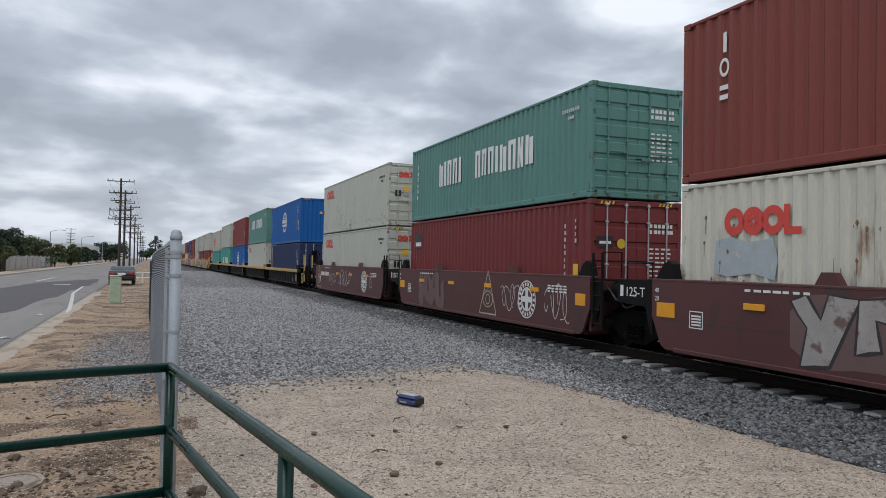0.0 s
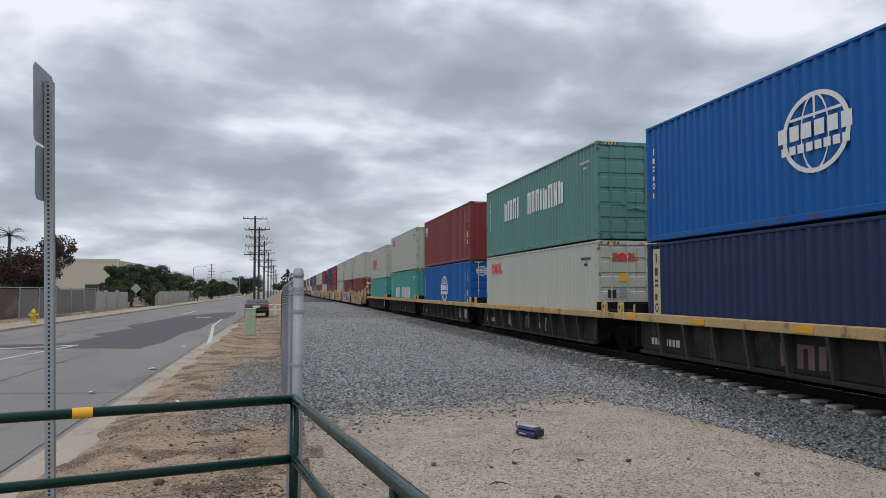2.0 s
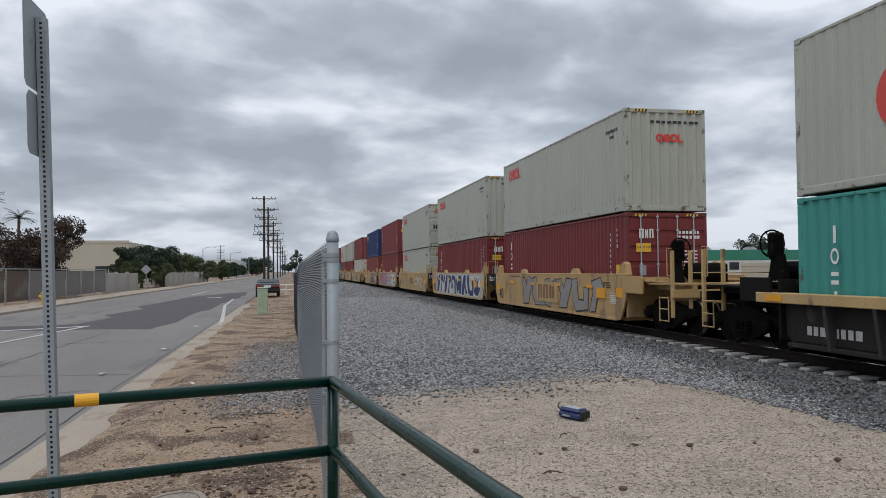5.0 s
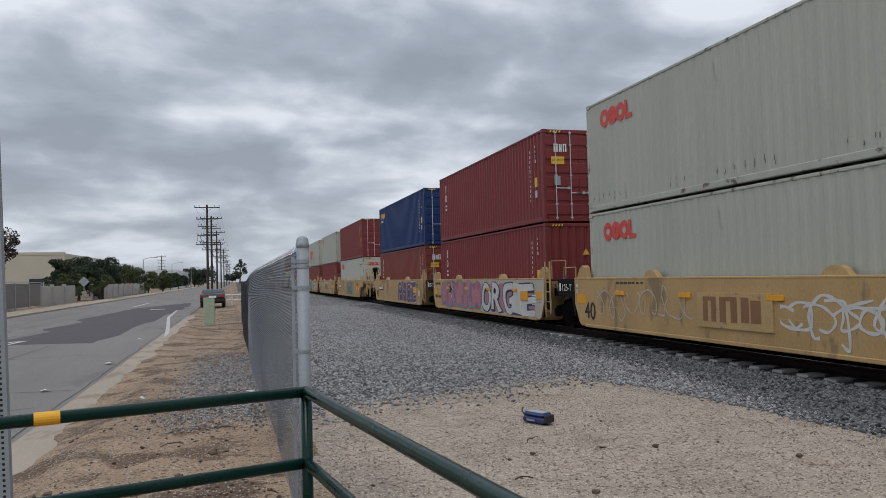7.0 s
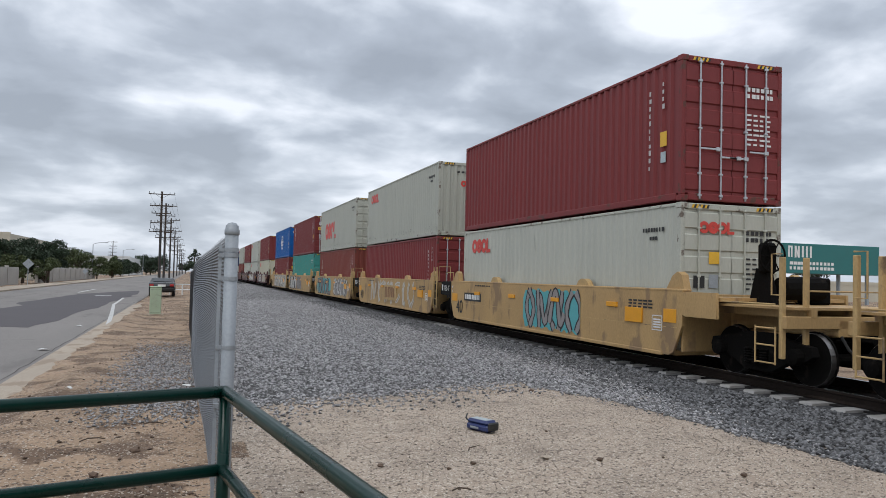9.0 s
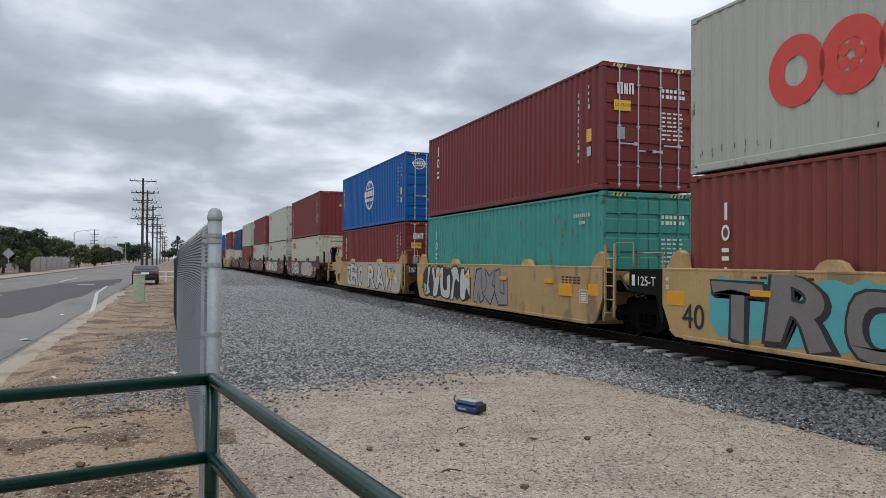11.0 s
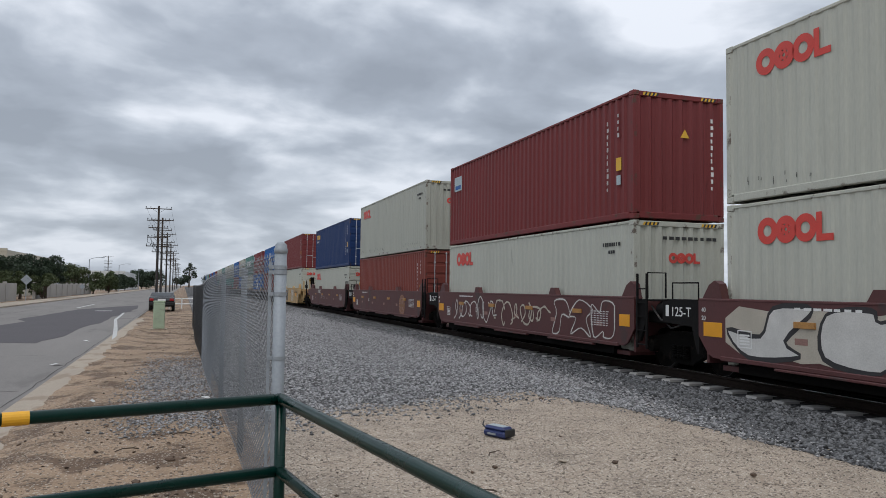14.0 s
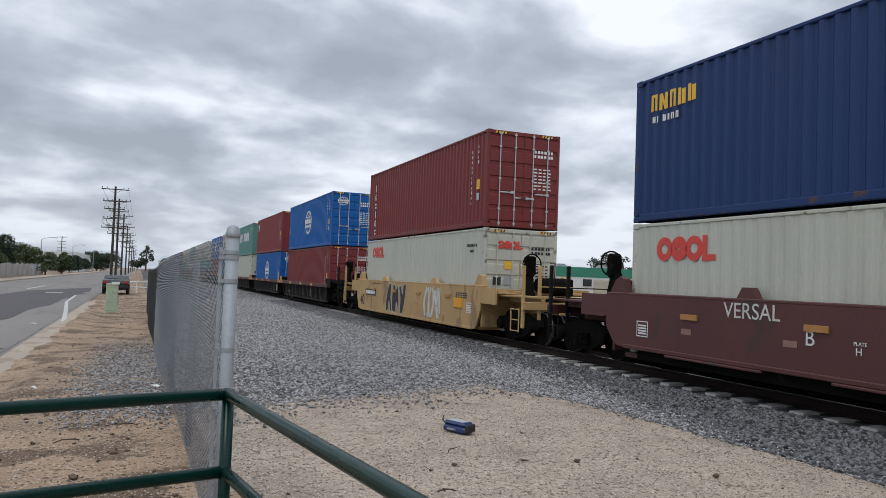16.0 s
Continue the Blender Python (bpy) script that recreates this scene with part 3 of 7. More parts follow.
crack_mat = mat("crack_shadow", (0.06, 0.055, 0.05), 0.95, 0, 0.3)
for seed, (pts, w) in enumerate((([(-2.2, 4), (-2.17, 20), (-2.22, 60)], 0.013), ([(-9, 15), (-6, 15.6), (-2.3, 15.2)], 0.02), ([(-11, 22), (-7, 21.4), (-3, 22.2)], 0.02), ([(-5.2, 8), (-5.0, 26)], 0.018), ([(-8, 33), (-4, 32.7)], 0.02), ([(-4.1, 10), (-3.4, 13), (-2.5, 13.4)], 0.016), ([(-10, 44), (-3, 45)], 0.03), ([(-7.4, 11), (-7.2, 30)], 0.018), ([(-10.5, 58), (-3, 57)], 0.04), ([(-9.5, 20), (-9.3, 60)], 0.025))):
    crack(pts, w, seed)


def stones(name, places, sizes, material, label, rng, flat=0.6):
    """Many small broken stones as one mesh: each an uneven eight-sided lump."""
    n = len(places)
    base = np.array([(1, 0, 0), (0, 1, 0), (-1, 0, 0), (0, -1, 0), (0, 0, 1), (0, 0, -1)], float)
    tri = np.array([(0, 1, 4), (1, 2, 4), (2, 3, 4), (3, 0, 4), (1, 0, 5), (2, 1, 5), (3, 2, 5), (0, 3, 5)])
    v = base[None] * rng.uniform(0.55, 1.25, (n, 6, 1)) + rng.normal(0, 0.22, (n, 6, 3))
    a = rng.uniform(0, 6.28, n)
    c, s = np.cos(a)[:, None], np.sin(a)[:, None]
    v = np.stack((v[..., 0] * c - v[..., 1] * s, v[..., 0] * s + v[..., 1] * c, v[..., 2] * flat), -1)
    v = v * sizes[:, None, None] + places[:, None]
    f = (tri[None] + 6 * np.arange(n)[:, None, None]).reshape(-1, 3)
    return tagged(part(name, raw_mesh(name, v.reshape(-1, 3), f, material)), label, name.replace("_", " "), kind="stuff")


rng = np.random.default_rng(5)


def scatter(n, x0, x1, y0, y1, power, keep):
    x = rng.uniform(x0, x1, n)
    y = y0 + (y1 - y0) * rng.uniform(0, 1, n) ** power
    ok = np.array([keep(a, b) for a, b in zip(x, y)])
    return x[ok], y[ok]


def lay(x, y, size, sink, over):
    return np.array([(a, b, over(a, b) + s * sink) for a, b, s in zip(x, y, size)])


bx, by = scatter(190000, 0.9, 9.5, 2, 52, 1.75, lambda a, b: b > ballast_front(a) - 0.1 - 1.5 * rng.random() ** 4)
bs = rng.uniform(0.010, 0.028, len(bx)) * (1 + by / 62)
dark = bx + rng.normal(0, 0.35, len(bx)) > 6.4 + 1.9 * np.clip((by - 6.5) / 7, 0, 1)
stones("ballast_stone", lay(bx[~dark], by[~dark], bs[~dark], 0.15, ballast_z), bs[~dark], stone_mat, "loose grey crushed stones spread beside the track", rng)
stones("ballast_stone", lay(bx[dark], by[dark], bs[dark] * 1.4, 0.15, ballast_z), bs[dark] * 1.4, stone_dark, "dark grey track ballast along the ties", rng)
bx, by = scatter(34000, 0.9, 9.5, 52, 125, 1.5, lambda a, b: True)
bs = rng.uniform(0.02, 0.045, len(bx)) * (by / 60)
stones("ballast_stone", lay(bx, by, bs, 0.1, ballast_z), bs, stone_mat, "grey crushed stones further along the track", rng)
bx, by = scatter(16000, -0.75, 0.75, 8.5, 24, 1.2, lambda a, b: rng.random() < smooth(-0.8, 0.1, a) * (1 - smooth(15, 23, b)) * smooth(9.2, 11, b))
bs = rng.uniform(0.008, 0.026, len(bx))
stones("ballast_stone", lay(bx, by, bs, 0.3, lambda a, b: ground_z(a, b) + unevenness(a, b) + 0.004), bs, stone_mat, "grey crushed stones spilled over the dirt", rng)
bx, by = scatter(70000, -1.5, 6.9, 2.8, 13, 1.15, lambda a, b: b < ballast_front(a) + 0.3 and a > 0.8 or a < 0.8 and rng.random() < 0.35)
bs = 0.003 + 0.010 * rng.random(len(bx)) ** 2
stones("pebble", lay(bx, by, bs, 0.3, lambda a, b: ground_z(a, b) + unevenness(a, b)), bs, pebble_mat, "small tan and grey pebbles strewn over the sand", rng)
bx, by = scatter(200, -1.5, 6.9, 3, 13, 1.0, lambda a, b: (b < ballast_front(a) or a < 0.8) and rng.random() < (0.95 if a < 0.9 else 0.2))
bs = rng.uniform(0.008, 0.026, len(bx)) 
stones("clod", lay(bx, by, bs, 0.35, lambda a, b: ground_z(a, b) + unevenness(a, b)), bs, clod_mat, "dark brown clods and stones on the dirt", rng)
bx, by = scatter(2600, -1.2, 0.75, 4.6, 7.9, 1.0, lambda a, b: rng.random() < smooth(-1.2, 0.1, a) * (1 - smooth(6.6, 7.9, b)))
bs = 0.004 + 0.022 * rng.random(len(bx)) ** 2.5
stones("clod", lay(bx, by, bs, 0.25, lambda a, b: ground_z(a, b) + unevenness(a, b)), bs, clod_mat, "dark crumbs of dug-up soil round the manhole", rng)
bx, by = scatter(420, -1.4, 0.7, 8, 55, 1.3, lambda a, b: True)
bs = rng.uniform(0.006, 0.024, len(bx)) * (1 + by / 60)
stones("clod", lay(bx, by, bs, 0.35, lambda a, b: ground_z(a, b) + unevenness(a, b)), bs, clod_mat, "brown clods on the dirt verge beside the street", rng)


def rails():
    head = [(-0.037, 0.0), (0.037, 0.0), (0.037, -0.04), (0.009, -0.055), (0.009, -0.135), (0.07, -0.16), (0.07, -0.172), (-0.07, -0.172), (-0.07, -0.16), (-0.009, -0.135), (-0.009, -0.055), (-0.037, -0.04)]
    for side in (-1, 1):
        cx = TRACK_X + side * 0.755
        rail = thing("rail", Matrix(), "rusty steel rail with a polished running top", "rail", "rails of the track", "structure",
                     Geo().prism([(a + cx, b - 0.002) for a, b in head], (-400, 950), 0, lambda a, b, c: (a, c, b)).mesh("rail", rail_mat))
        part("rail_head", Geo().box(cx - 0.03, cx + 0.03, -400, 950, -0.004, 0.001).mesh("rail_head", rail_top), rail, "bright worn running surface")


rails()

# ---- containers ----
LONG, WIDE = 12.19, 2.438


def corrugated(a0, a1, z0, z1, out, to, pitch=0.278, depth=0.042, slot=0):
    """A corrugated sheet from a0 to a1 along, z0 to z1 up; out is the outermost face, recessed by depth."""
    g, pts = Geo(), []
    n = max(1, round((a1 - a0) / pitch))
    p = (a1 - a0) / n
    for i in range(n):
        s = a0 + i * p
        pts += [(s, 0), (s + 0.31 * p, 0), (s + 0.5 * p, 1), (s + 0.81 * p, 1)]
    pts.append((a1, 0))
    v = []
    for s, d in pts:
        v += [to(s, out + d * depth, z0), to(s, out + d * depth, z1)]
    g.add(v, [(2 * i, 2 * i + 2, 2 * i + 3, 2 * i + 1) for i in range(len(pts) - 1)])
    return g


def near_side(s, d, z):
    return (-WIDE / 2 + 0.012 + d, s, z)


def far_side(s, d, z):
    return (WIDE / 2 - 0.012 - d, s, z)


def lead_end(s, d, z):
    return (s, 0.012 + d, z)


def trail_end(s, d, z):
    return (s, LONG - 0.012 - d, z)


def frame_mesh(h, pm):
    w, b = WIDE / 2, 0.014
    g = Geo()
    for x0, x1 in ((-w, -w + 0.10), (w - 0.10, w)):
        for y0, y1 in ((0, 0.12), (LONG - 0.12, LONG)):
            g.box(x0, x1, y0, y1, 0.118, h - 0.118, 0, b)
        g.box(x0, x1, 0.178, LONG - 0.178, 0.02, 0.16, 0, b)
        g.box(x0 if x0 < 0 else x0 + 0.04, x1 - 0.04 if x0 < 0 else x1, 0.178, LONG - 0.178, h - 0.08, h - 0.012, 0, b)
    for y0, y1 in ((0, 0.11), (LONG - 0.11, LONG)):
        g.box(-w + 0.162, w - 0.162, y0, y1, 0.015, 0.16, 0, b)
        g.box(-w + 0.162, w - 0.162, y0, y1, h - 0.13, h - 0.01, 0, b)
    for k in range(20):
        y = 0.5 + k * (LONG - 1) / 19
        g.box(-w + 0.1, w - 0.1, y - 0.03, y + 0.03, 0.03, 0.14)
    g.box(-w + 0.1, w - 0.1, 0.1, LONG - 0.1, 0.14, 0.16)
    return g.mesh("container_frame", pm)


def door_mesh(x0, x1, h, pm):
    """A door leaf pressed into six shallow trays, as one folded plate."""
    rows, z0, z1 = 6, 0.16, h - 0.13
    step = (z1 - z0) / rows
    prof = [(0.07, z1), (0.07, z0)]
    for k in range(rows):
        z = z0 + k * step
        prof += [(0.036, z), (0.036, z + 0.05), (0.010, z + 0.075), (0.010, z + step - 0.075), (0.036, z + step - 0.05)]
    prof.append((0.036, z1))
    g = Geo()
    n = len(prof)
    v = [(x, y, z) for x in (x0, x1) for y, z in prof]
    g.add(v, [(k, (k + 1) % n, n + (k + 1) % n, n + k) for k in range(n)])
    g.add([(x0, 0.036, z0), (x0, 0.07, z0), (x0, 0.07, z1), (x0, 0.036, z1), (x1, 0.036, z0), (x1, 0.07, z0), (x1, 0.07, z1), (x1, 0.036, z1)], [(0, 1, 2, 3), (7, 6, 5, 4)])
    return g.mesh("door", pm)


def locking_bar(h, pm):
    g = Geo().tube((0, 0, 0.05), (0, 0, h - 0.06), 0.018, 8)
    for z in (0.12, 0.55, h * 0.5, h - 0.5, h - 0.12):
        g.box(-0.042, 0.042, -0.024, 0.03, z - 0.022, z + 0.022, 0, 0.008)
    return g.mesh("locking_bar", pm)


def door_handle(pm):
    g = Geo().box(0, 0.42, -0.035, -0.012, -0.018, 0.018, 0, 0.006)
    g.box(0.36, 0.46, -0.05, 0.0, -0.04, 0.04, 0, 0.01)
    return g.mesh("handle", pm)


def casting_mesh(pm):
    g = Geo()
    g.box(-0.081, 0.081, -0.089, 0.089, -0.059, 0.059, 0, 0.012)
    return g.mesh("corner_casting", pm)


def hazard_mesh():
    g = Geo()
    for k in range(8):
        g.prism([(0.05 * k, 0), (0.05 * k + 0.05, 0), (0.05 * k + 0.08, 0.07), (0.05 * k + 0.03, 0.07)], (0, 0.003), k % 2)
    return g.mesh("hazard_stripe", mark_yellow, mark_black)


def plates(key, rects, material, thick=0.004):
    """Flat marks (x0, x1, y0, y1) in one mesh, in their own x and y."""
    def build():
        g = Geo()
        for x0, x1, y0, y1 in rects:
            g.box(x0, x1, y0, y1, 0, thick)
        return g.mesh("marking", material)
    return kept(("plates", key, material.name), build)


def ring_geo(g, cx, cy, r0, r1, n=20, thick=0.004, squash=1.0):
    v = []
    for i in range(n):
        a = 2 * math.pi * i / n
        for r in (r0, r1):
            v += [(cx + squash * r * math.cos(a), cy + r * math.sin(a), 0), (cx + squash * r * math.cos(a), cy + r * math.sin(a), thick)]
    f = []
    for i in range(n):
        a, b = 4 * i, 4 * ((i + 1) % n)
        f += [(a + 1, a + 3, b + 3, b + 1), (a + 2, b + 2, b + 3, a + 3), (a, a + 1, b + 1, b)]
    return g.add(v, f)


def logo_rings(size, material):
    """Three thick rings and a corner bar: a shipping line's mark as plain shapes."""
    def build():
        g = Geo()
        r = size / 2
        for k in range(3):
            ring_geo(g, r + k * size * 0.9, r, r * 0.42, r, 22, 0.004)
        g.box(size * 2.78, size * 3.02, 0, size, 0, 0.004)
        g.box(size * 3.02, size * 3.5, 0, size * 0.24, 0, 0.004)
        for k in range(5):
            a = 1.2566 * k
            ring_geo(g, r + size * 0.9 + 0.14 * size * math.cos(a), r + 0.14 * size * math.sin(a), 0, 0.09 * size, 8, 0.004)
        return g.mesh("logo", material)
    return kept(("rings", size, material.name), build)


def logo_globe(size, material):
    def build():
        g = Geo()
        ring_geo(g, 0, 0, size * 0.44, size * 0.5, 30, 0.004, 1.2)
        ring_geo(g, 0, 0, size * 0.45, size * 0.485, 20, 0.004, 0.52)
        g.box(-0.018 * size, 0.018 * size, 0.17 * size, 0.45 * size, 0, 0.004)
        for z, w in ((-0.05, 0.68), (-0.22, 0.62)):
            for k in range(6 if z > -0.1 else 8):
                n = 6 if z > -0.1 else 8
                x0 = -w * size + 2 * w * size * k / n
                g.box(x0, x0 + 1.5 * w * size / n, z * size, (z + (0.19 if n == 6 else 0.11)) * size, 0.004, 0.009)
        g.box(-0.45 * size, 0.45 * size, 0.20 * size, 0.235 * size, 0, 0.004)
        return g.mesh("logo", material)
    return kept(("globe", size, material.name), build)


def block_word(key, letters, height, width, gap, material, seed=1, slit=True):
    """A brand word drawn as upright blocks of uneven shape, spaces as gaps."""
    def build():
        rr = random.Random(seed)
        g, x = Geo(), 0.0
        for n_in_word in letters:
            for _ in range(n_in_word):
                ww = width * rr.uniform(0.62, 1.0)
                lo, hi = height * rr.choice((0, 0, 0.04)), height * rr.choice((1, 1, 0.95))
                shape, t = rr.choice((0, 1, 1, 2, 3)), ww * 0.36
                if shape == 0:
                    g.box(x, x + t * 1.3, lo, hi, 0, 0.004)
                    ww = t * 1.3
                elif shape == 1:
                    g.box(x, x + t, lo, hi, 0, 0.004).box(x + ww - t, x + ww, lo, hi, 0, 0.004).box(x + t, x + ww - t, hi - height * 0.16, hi, 0, 0.004)
                elif shape == 2:
                    g.box(x, x + ww * 0.4, lo, hi, 0, 0.004).box(x + ww * 0.5, x + ww, lo, hi - height * 0.1, 0, 0.004)
                else:
                    g.prism([(x, lo), (x + t, lo), (x + t, lo + height * 0.5), (x + ww - t, lo), (x + ww, lo), (x + ww, hi), (x + ww - t, hi), (x + ww - t, lo + height * 0.45), (x + t, hi), (x, hi)], (0, 0.004))
                x += ww + gap * 1.3
            x += width * 0.9
        return g.mesh("logo", material)
    return kept(("blocks", key, material.name), build)


def small_bars(rows, cols, w, h, gap, material, seed=3):
    def build():
        rr = random.Random(seed)
        g = Geo()
        for r in range(rows):
            x = 0
            for c in range(cols):
                ww = w * rr.uniform(0.6, 1.0)
                g.box(x, x + ww, -r * (h + gap), -r * (h + gap) + h, 0, 0.003)
                x += w * 1.12
        return g.mesh("marking", material)
    return kept(("bars", rows, cols, w, h, gap, material.name), build)


# what each shipping line's container carries: colour words for its label
WORDS = dict(maroon="maroon", brown="reddish brown", red="dark red", green="faded sea green", teal="bright teal", white="off-white", grey="pale grey", blue="bright blue", navy="navy blue", dark_blue="dark blue", old_white="rust-stained off-white", cream="plain cream")
PALE = ("white", "grey", "old_white", "cream")
movers = []


def container(colour, h, end, mark, u, z, stacked):
    """A forty-foot box; its leading end (at its own y = 0) has doors or a blank panel."""
    pm = paint[colour]
    w = WIDE / 2
    mark, _, streaked = mark.partition("+")
    pale = colour in ("white", "grey", "cream")
    upright = colour in ("maroon", "brown", "red", "navy", "dark_blue", "blue")
    box = thing("shipping_container", pose(TRACK_X, u, z), f"{WORDS[colour]} corrugated steel shipping container " + ("stacked on another container" if stacked else "seated low in a railcar well"), "shipping container", "containers on the train")
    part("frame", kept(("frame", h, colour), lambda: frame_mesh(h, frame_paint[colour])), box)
    for which, to in (("near", near_side), ("far", far_side)):
        part("side_panel", kept(("side", h, colour, which), lambda: corrugated(0.12, LONG - 0.12, 0.155, h - 0.075, 0, to, depth=0.014 if pale else 0.042).mesh("side_panel", pm)), box)
    part("roof", kept(("roof", h, colour), lambda: Geo().box(-w + 0.06, w - 0.06, 0.11, LONG - 0.11, h - 0.035, h - 0.016).mesh("roof", pm)), box)
    part("end_panel", kept(("end", h, colour), lambda: corrugated(-w + 0.1, w - 0.1, 0.155, h - 0.125, 0, trail_end, 0.27, 0.045).mesh("end_panel", pm)), box)
    bar_paint = pm if colour in (*PALE, "green", "teal") else bar_steel
    if end == "doors":
        for x0, x1, bars in ((-w + 0.10, -0.006, (-0.80, -0.30)), (0.006, w - 0.10, (0.30, 0.80))):
            door = part("door", kept(("door", h, colour, x0), lambda: door_mesh(x0, x1, h, pm)), box)
            for x in bars:
                part("locking_bar", kept(("lock", h, bar_paint.name), lambda: locking_bar(h, bar_paint)), door, "painted locking bar" if bar_paint is pm else "pale galvanised locking bar", pose(x, -0.012, 0))
                part("handle", kept(("handle", bar_paint.name), lambda: door_handle(bar_paint)), door, "", pose(x if x < 0 else x - 0.42, -0.012, 1.05 if abs(x) > 0.5 else 0.9))
        sm = sign_white if colour not in PALE else mark_black
        part("serial_marking", small_bars(2, 6, 0.10, 0.085, 0.05, sm), box, "row of small painted characters", end_face(0.34, 0.0, h - 0.60))
        part("data_marking", small_bars(7, 4, 0.14, 0.038, 0.062, sm, 7), box, "block of small painted lines", end_face(0.34, 0.0, h - 1.10))
    else:
        part("front_panel", kept(("lead", h, colour), lambda: corrugated(-w + 0.1, w - 0.1, 0.155, h - 0.125, 0, lead_end, 0.27, 0.045).mesh("front_panel", pm)), box)
        sm = sign_white if colour not in PALE else mark_black
        if upright:
            part("serial_marking", kept(("serial", sm.name), lambda: column_word(11, 0.125).mesh("marking", sm)), box, "upright row of small painted characters", end_face(0.86, 0.008, h - 0.6))
        else:
            part("serial_marking", small_bars(1, 9, 0.15, 0.075, 0.05, sm), box, "row of small painted characters", end_face(-0.45, 0.008, h - 0.42))
        if colour not in PALE:
            part("warning_label", kept("warning", lambda: Geo().prism([(-0.12, 0), (0.12, 0), (0, 0.2)], (0, 0.003)).mesh("warning_label", mark_yellow)), box, "yellow warning triangle", end_face(0.15, 0.008, h - 1.0))
    for sx in (-1, 1):
        for y in (0.0886, LONG - 0.0886):
            for zz in (0.059, h - 0.059):
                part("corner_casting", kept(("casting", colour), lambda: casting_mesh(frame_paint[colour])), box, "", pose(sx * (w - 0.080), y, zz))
    if h > 2.8:
        for sx in (-1, 1):
            part("hazard_stripe", kept("hazard", hazard_mesh), box, "yellow and black height warning stripe", end_face(sx * 0.78 - 0.2, -0.004, h - 0.105))
    # side marks
    sm = faded_white if colour not in PALE else mark_black
    side = -w + 0.006
    if upright:
        part("serial_marking", kept(("serial", sm.name), lambda: column_word(11, 0.125).mesh("marking", sm)), box, "upright row of small painted characters", side_face(side, 1.12, h - 0.62))
        part("type_marking", kept(("type", sm.name), lambda: column_word(4, 0.125).mesh("marking", sm)), box, "short upright row of painted characters", side_face(side, 0.66, h - 0.5))
        part("approval_label", kept("approval", lambda: Geo().box(0, 0.17, 0, 0.22, 0, 0.003).mesh("approval_label", sticker_pale)), box, "pale approval label", side_face(side, 0.70, 0.82))
    else:
        part("serial_marking", small_bars(1, 8, 0.085, 0.085, 0.05, sm), box, "row of small painted characters", side_face(side, 1.3, h - 0.55))
        part("type_marking", small_bars(1, 3, 0.085, 0.075, 0.05, sm, 5), box, "short row of painted characters", side_face(side, 1.05, h - 0.72))
    if mark == "rings":
        part("logo", logo_rings(0.46, mark_red), box, "red ring mark", side_face(side, LONG - 0.78, h - 0.76))
        part("logo", logo_rings(0.24, mark_red), box, "red ring mark", end_face(-0.80 if end == "doors" else -0.3, -0.008 if end == "doors" else 0.006, h - 0.60 if end == "doors" else h - 0.95))
        if end == "doors":
            part("data_plate", kept("black_plate", lambda: Geo().box(0, 0.26, 0, 0.24, 0, 0.003).mesh("data_plate", mark_black)), box, "black data plate", end_face(-0.92, -0.008, 1.22))
            part("data_plate", kept("grey_plate", lambda: Geo().box(0, 0.22, 0, 0.26, 0, 0.003).mesh("data_plate", galv)), box, "grey metal plate", end_face(-0.56, -0.008, 1.22))
            part("caution_label", kept("door_caution", lambda: Geo().box(0, 0.26, 0, 0.24, 0, 0.003).mesh("caution_label", mark_yellow)), box, "yellow caution label", end_face(-0.56, -0.008, h - 1.2))
    elif mark == "mid_rings":
        part("logo", logo_rings(0.46, mark_red), box, "red ring mark", side_face(side, LONG - 1.1, h - 0.95))
    elif mark == "big_rings":
        part("logo", logo_rings(1.12, mark_red), box, "large red ring mark", side_face(side, LONG - 1.95, h - 2.1))
        part("patch_plate", kept("patch", lambda: Geo().box(0, 0.8, 0, 0.75, 0.004, 0.012, 0, 0.003).mesh("patch_plate", paint["grey"])), box, "riveted repair plate", side_face(side, LONG - 4.6, h - 2.4))
    elif mark == "blocks":
        part("logo", block_word("wide", (5,), 0.80, 0.44, 0.10, sign_white, 4), box, "white block letters as bars", side_face(side, LONG - 2.8, h - (1.98 if colour == "teal" else 1.55)))
        part("logo", block_word("wide2", (8,), 0.80, 0.44, 0.10, sign_white, 9), box, "white block letters as bars", side_face(side, LONG - 5.8, h - (1.98 if colour == "teal" else 1.55)))
        part("logo", kept("columns", lambda: column_word(6, 0.17).mesh("logo", sign_white)), box, "small white upright marks", side_face(side, LONG - 0.6, h - 0.75))
    elif mark == "globe":
        part("logo", kept("columns", lambda: column_word(6, 0.17).mesh("logo", sign_white)), box, "small white upright marks", side_face(side, LONG - 0.35, h - 0.75))
        if end == "doors":
            part("logo", logo_globe(0.46, sign_white), box, "small white globe emblem", end_face(-0.62, -0.004, h - 0.5))
        part("logo", logo_globe(1.42, sign_white), box, "white globe emblem", side_face(side, LONG - 6.15, h - 1.35))
    elif mark == "column":
        part("logo", kept("column", lambda: column_word(3, 0.34).mesh("logo", sign_white)), box, "white upright brand mark", side_face(side, LONG - 0.95, h - 0.75))
        if end == "doors":
            part("logo", block_word("tiny", (3,), 0.26, 0.15, 0.03, sign_white, 6), box, "white brand mark", end_face(-0.86, -0.018, h - 0.72))
            part("caution_label", kept("caution", lambda: Geo().box(0, 0.44, 0, 0.24, 0, 0.003).mesh("caution_label", mark_yellow)), box, "yellow caution label", end_face(-0.95, -0.018, h - 1.1))
            part("caution_word", lettering("CAUTION", 0.095, mark_black, 0.003), box, "black caution lettering", end_face(-0.93, -0.022, h - 1.0))
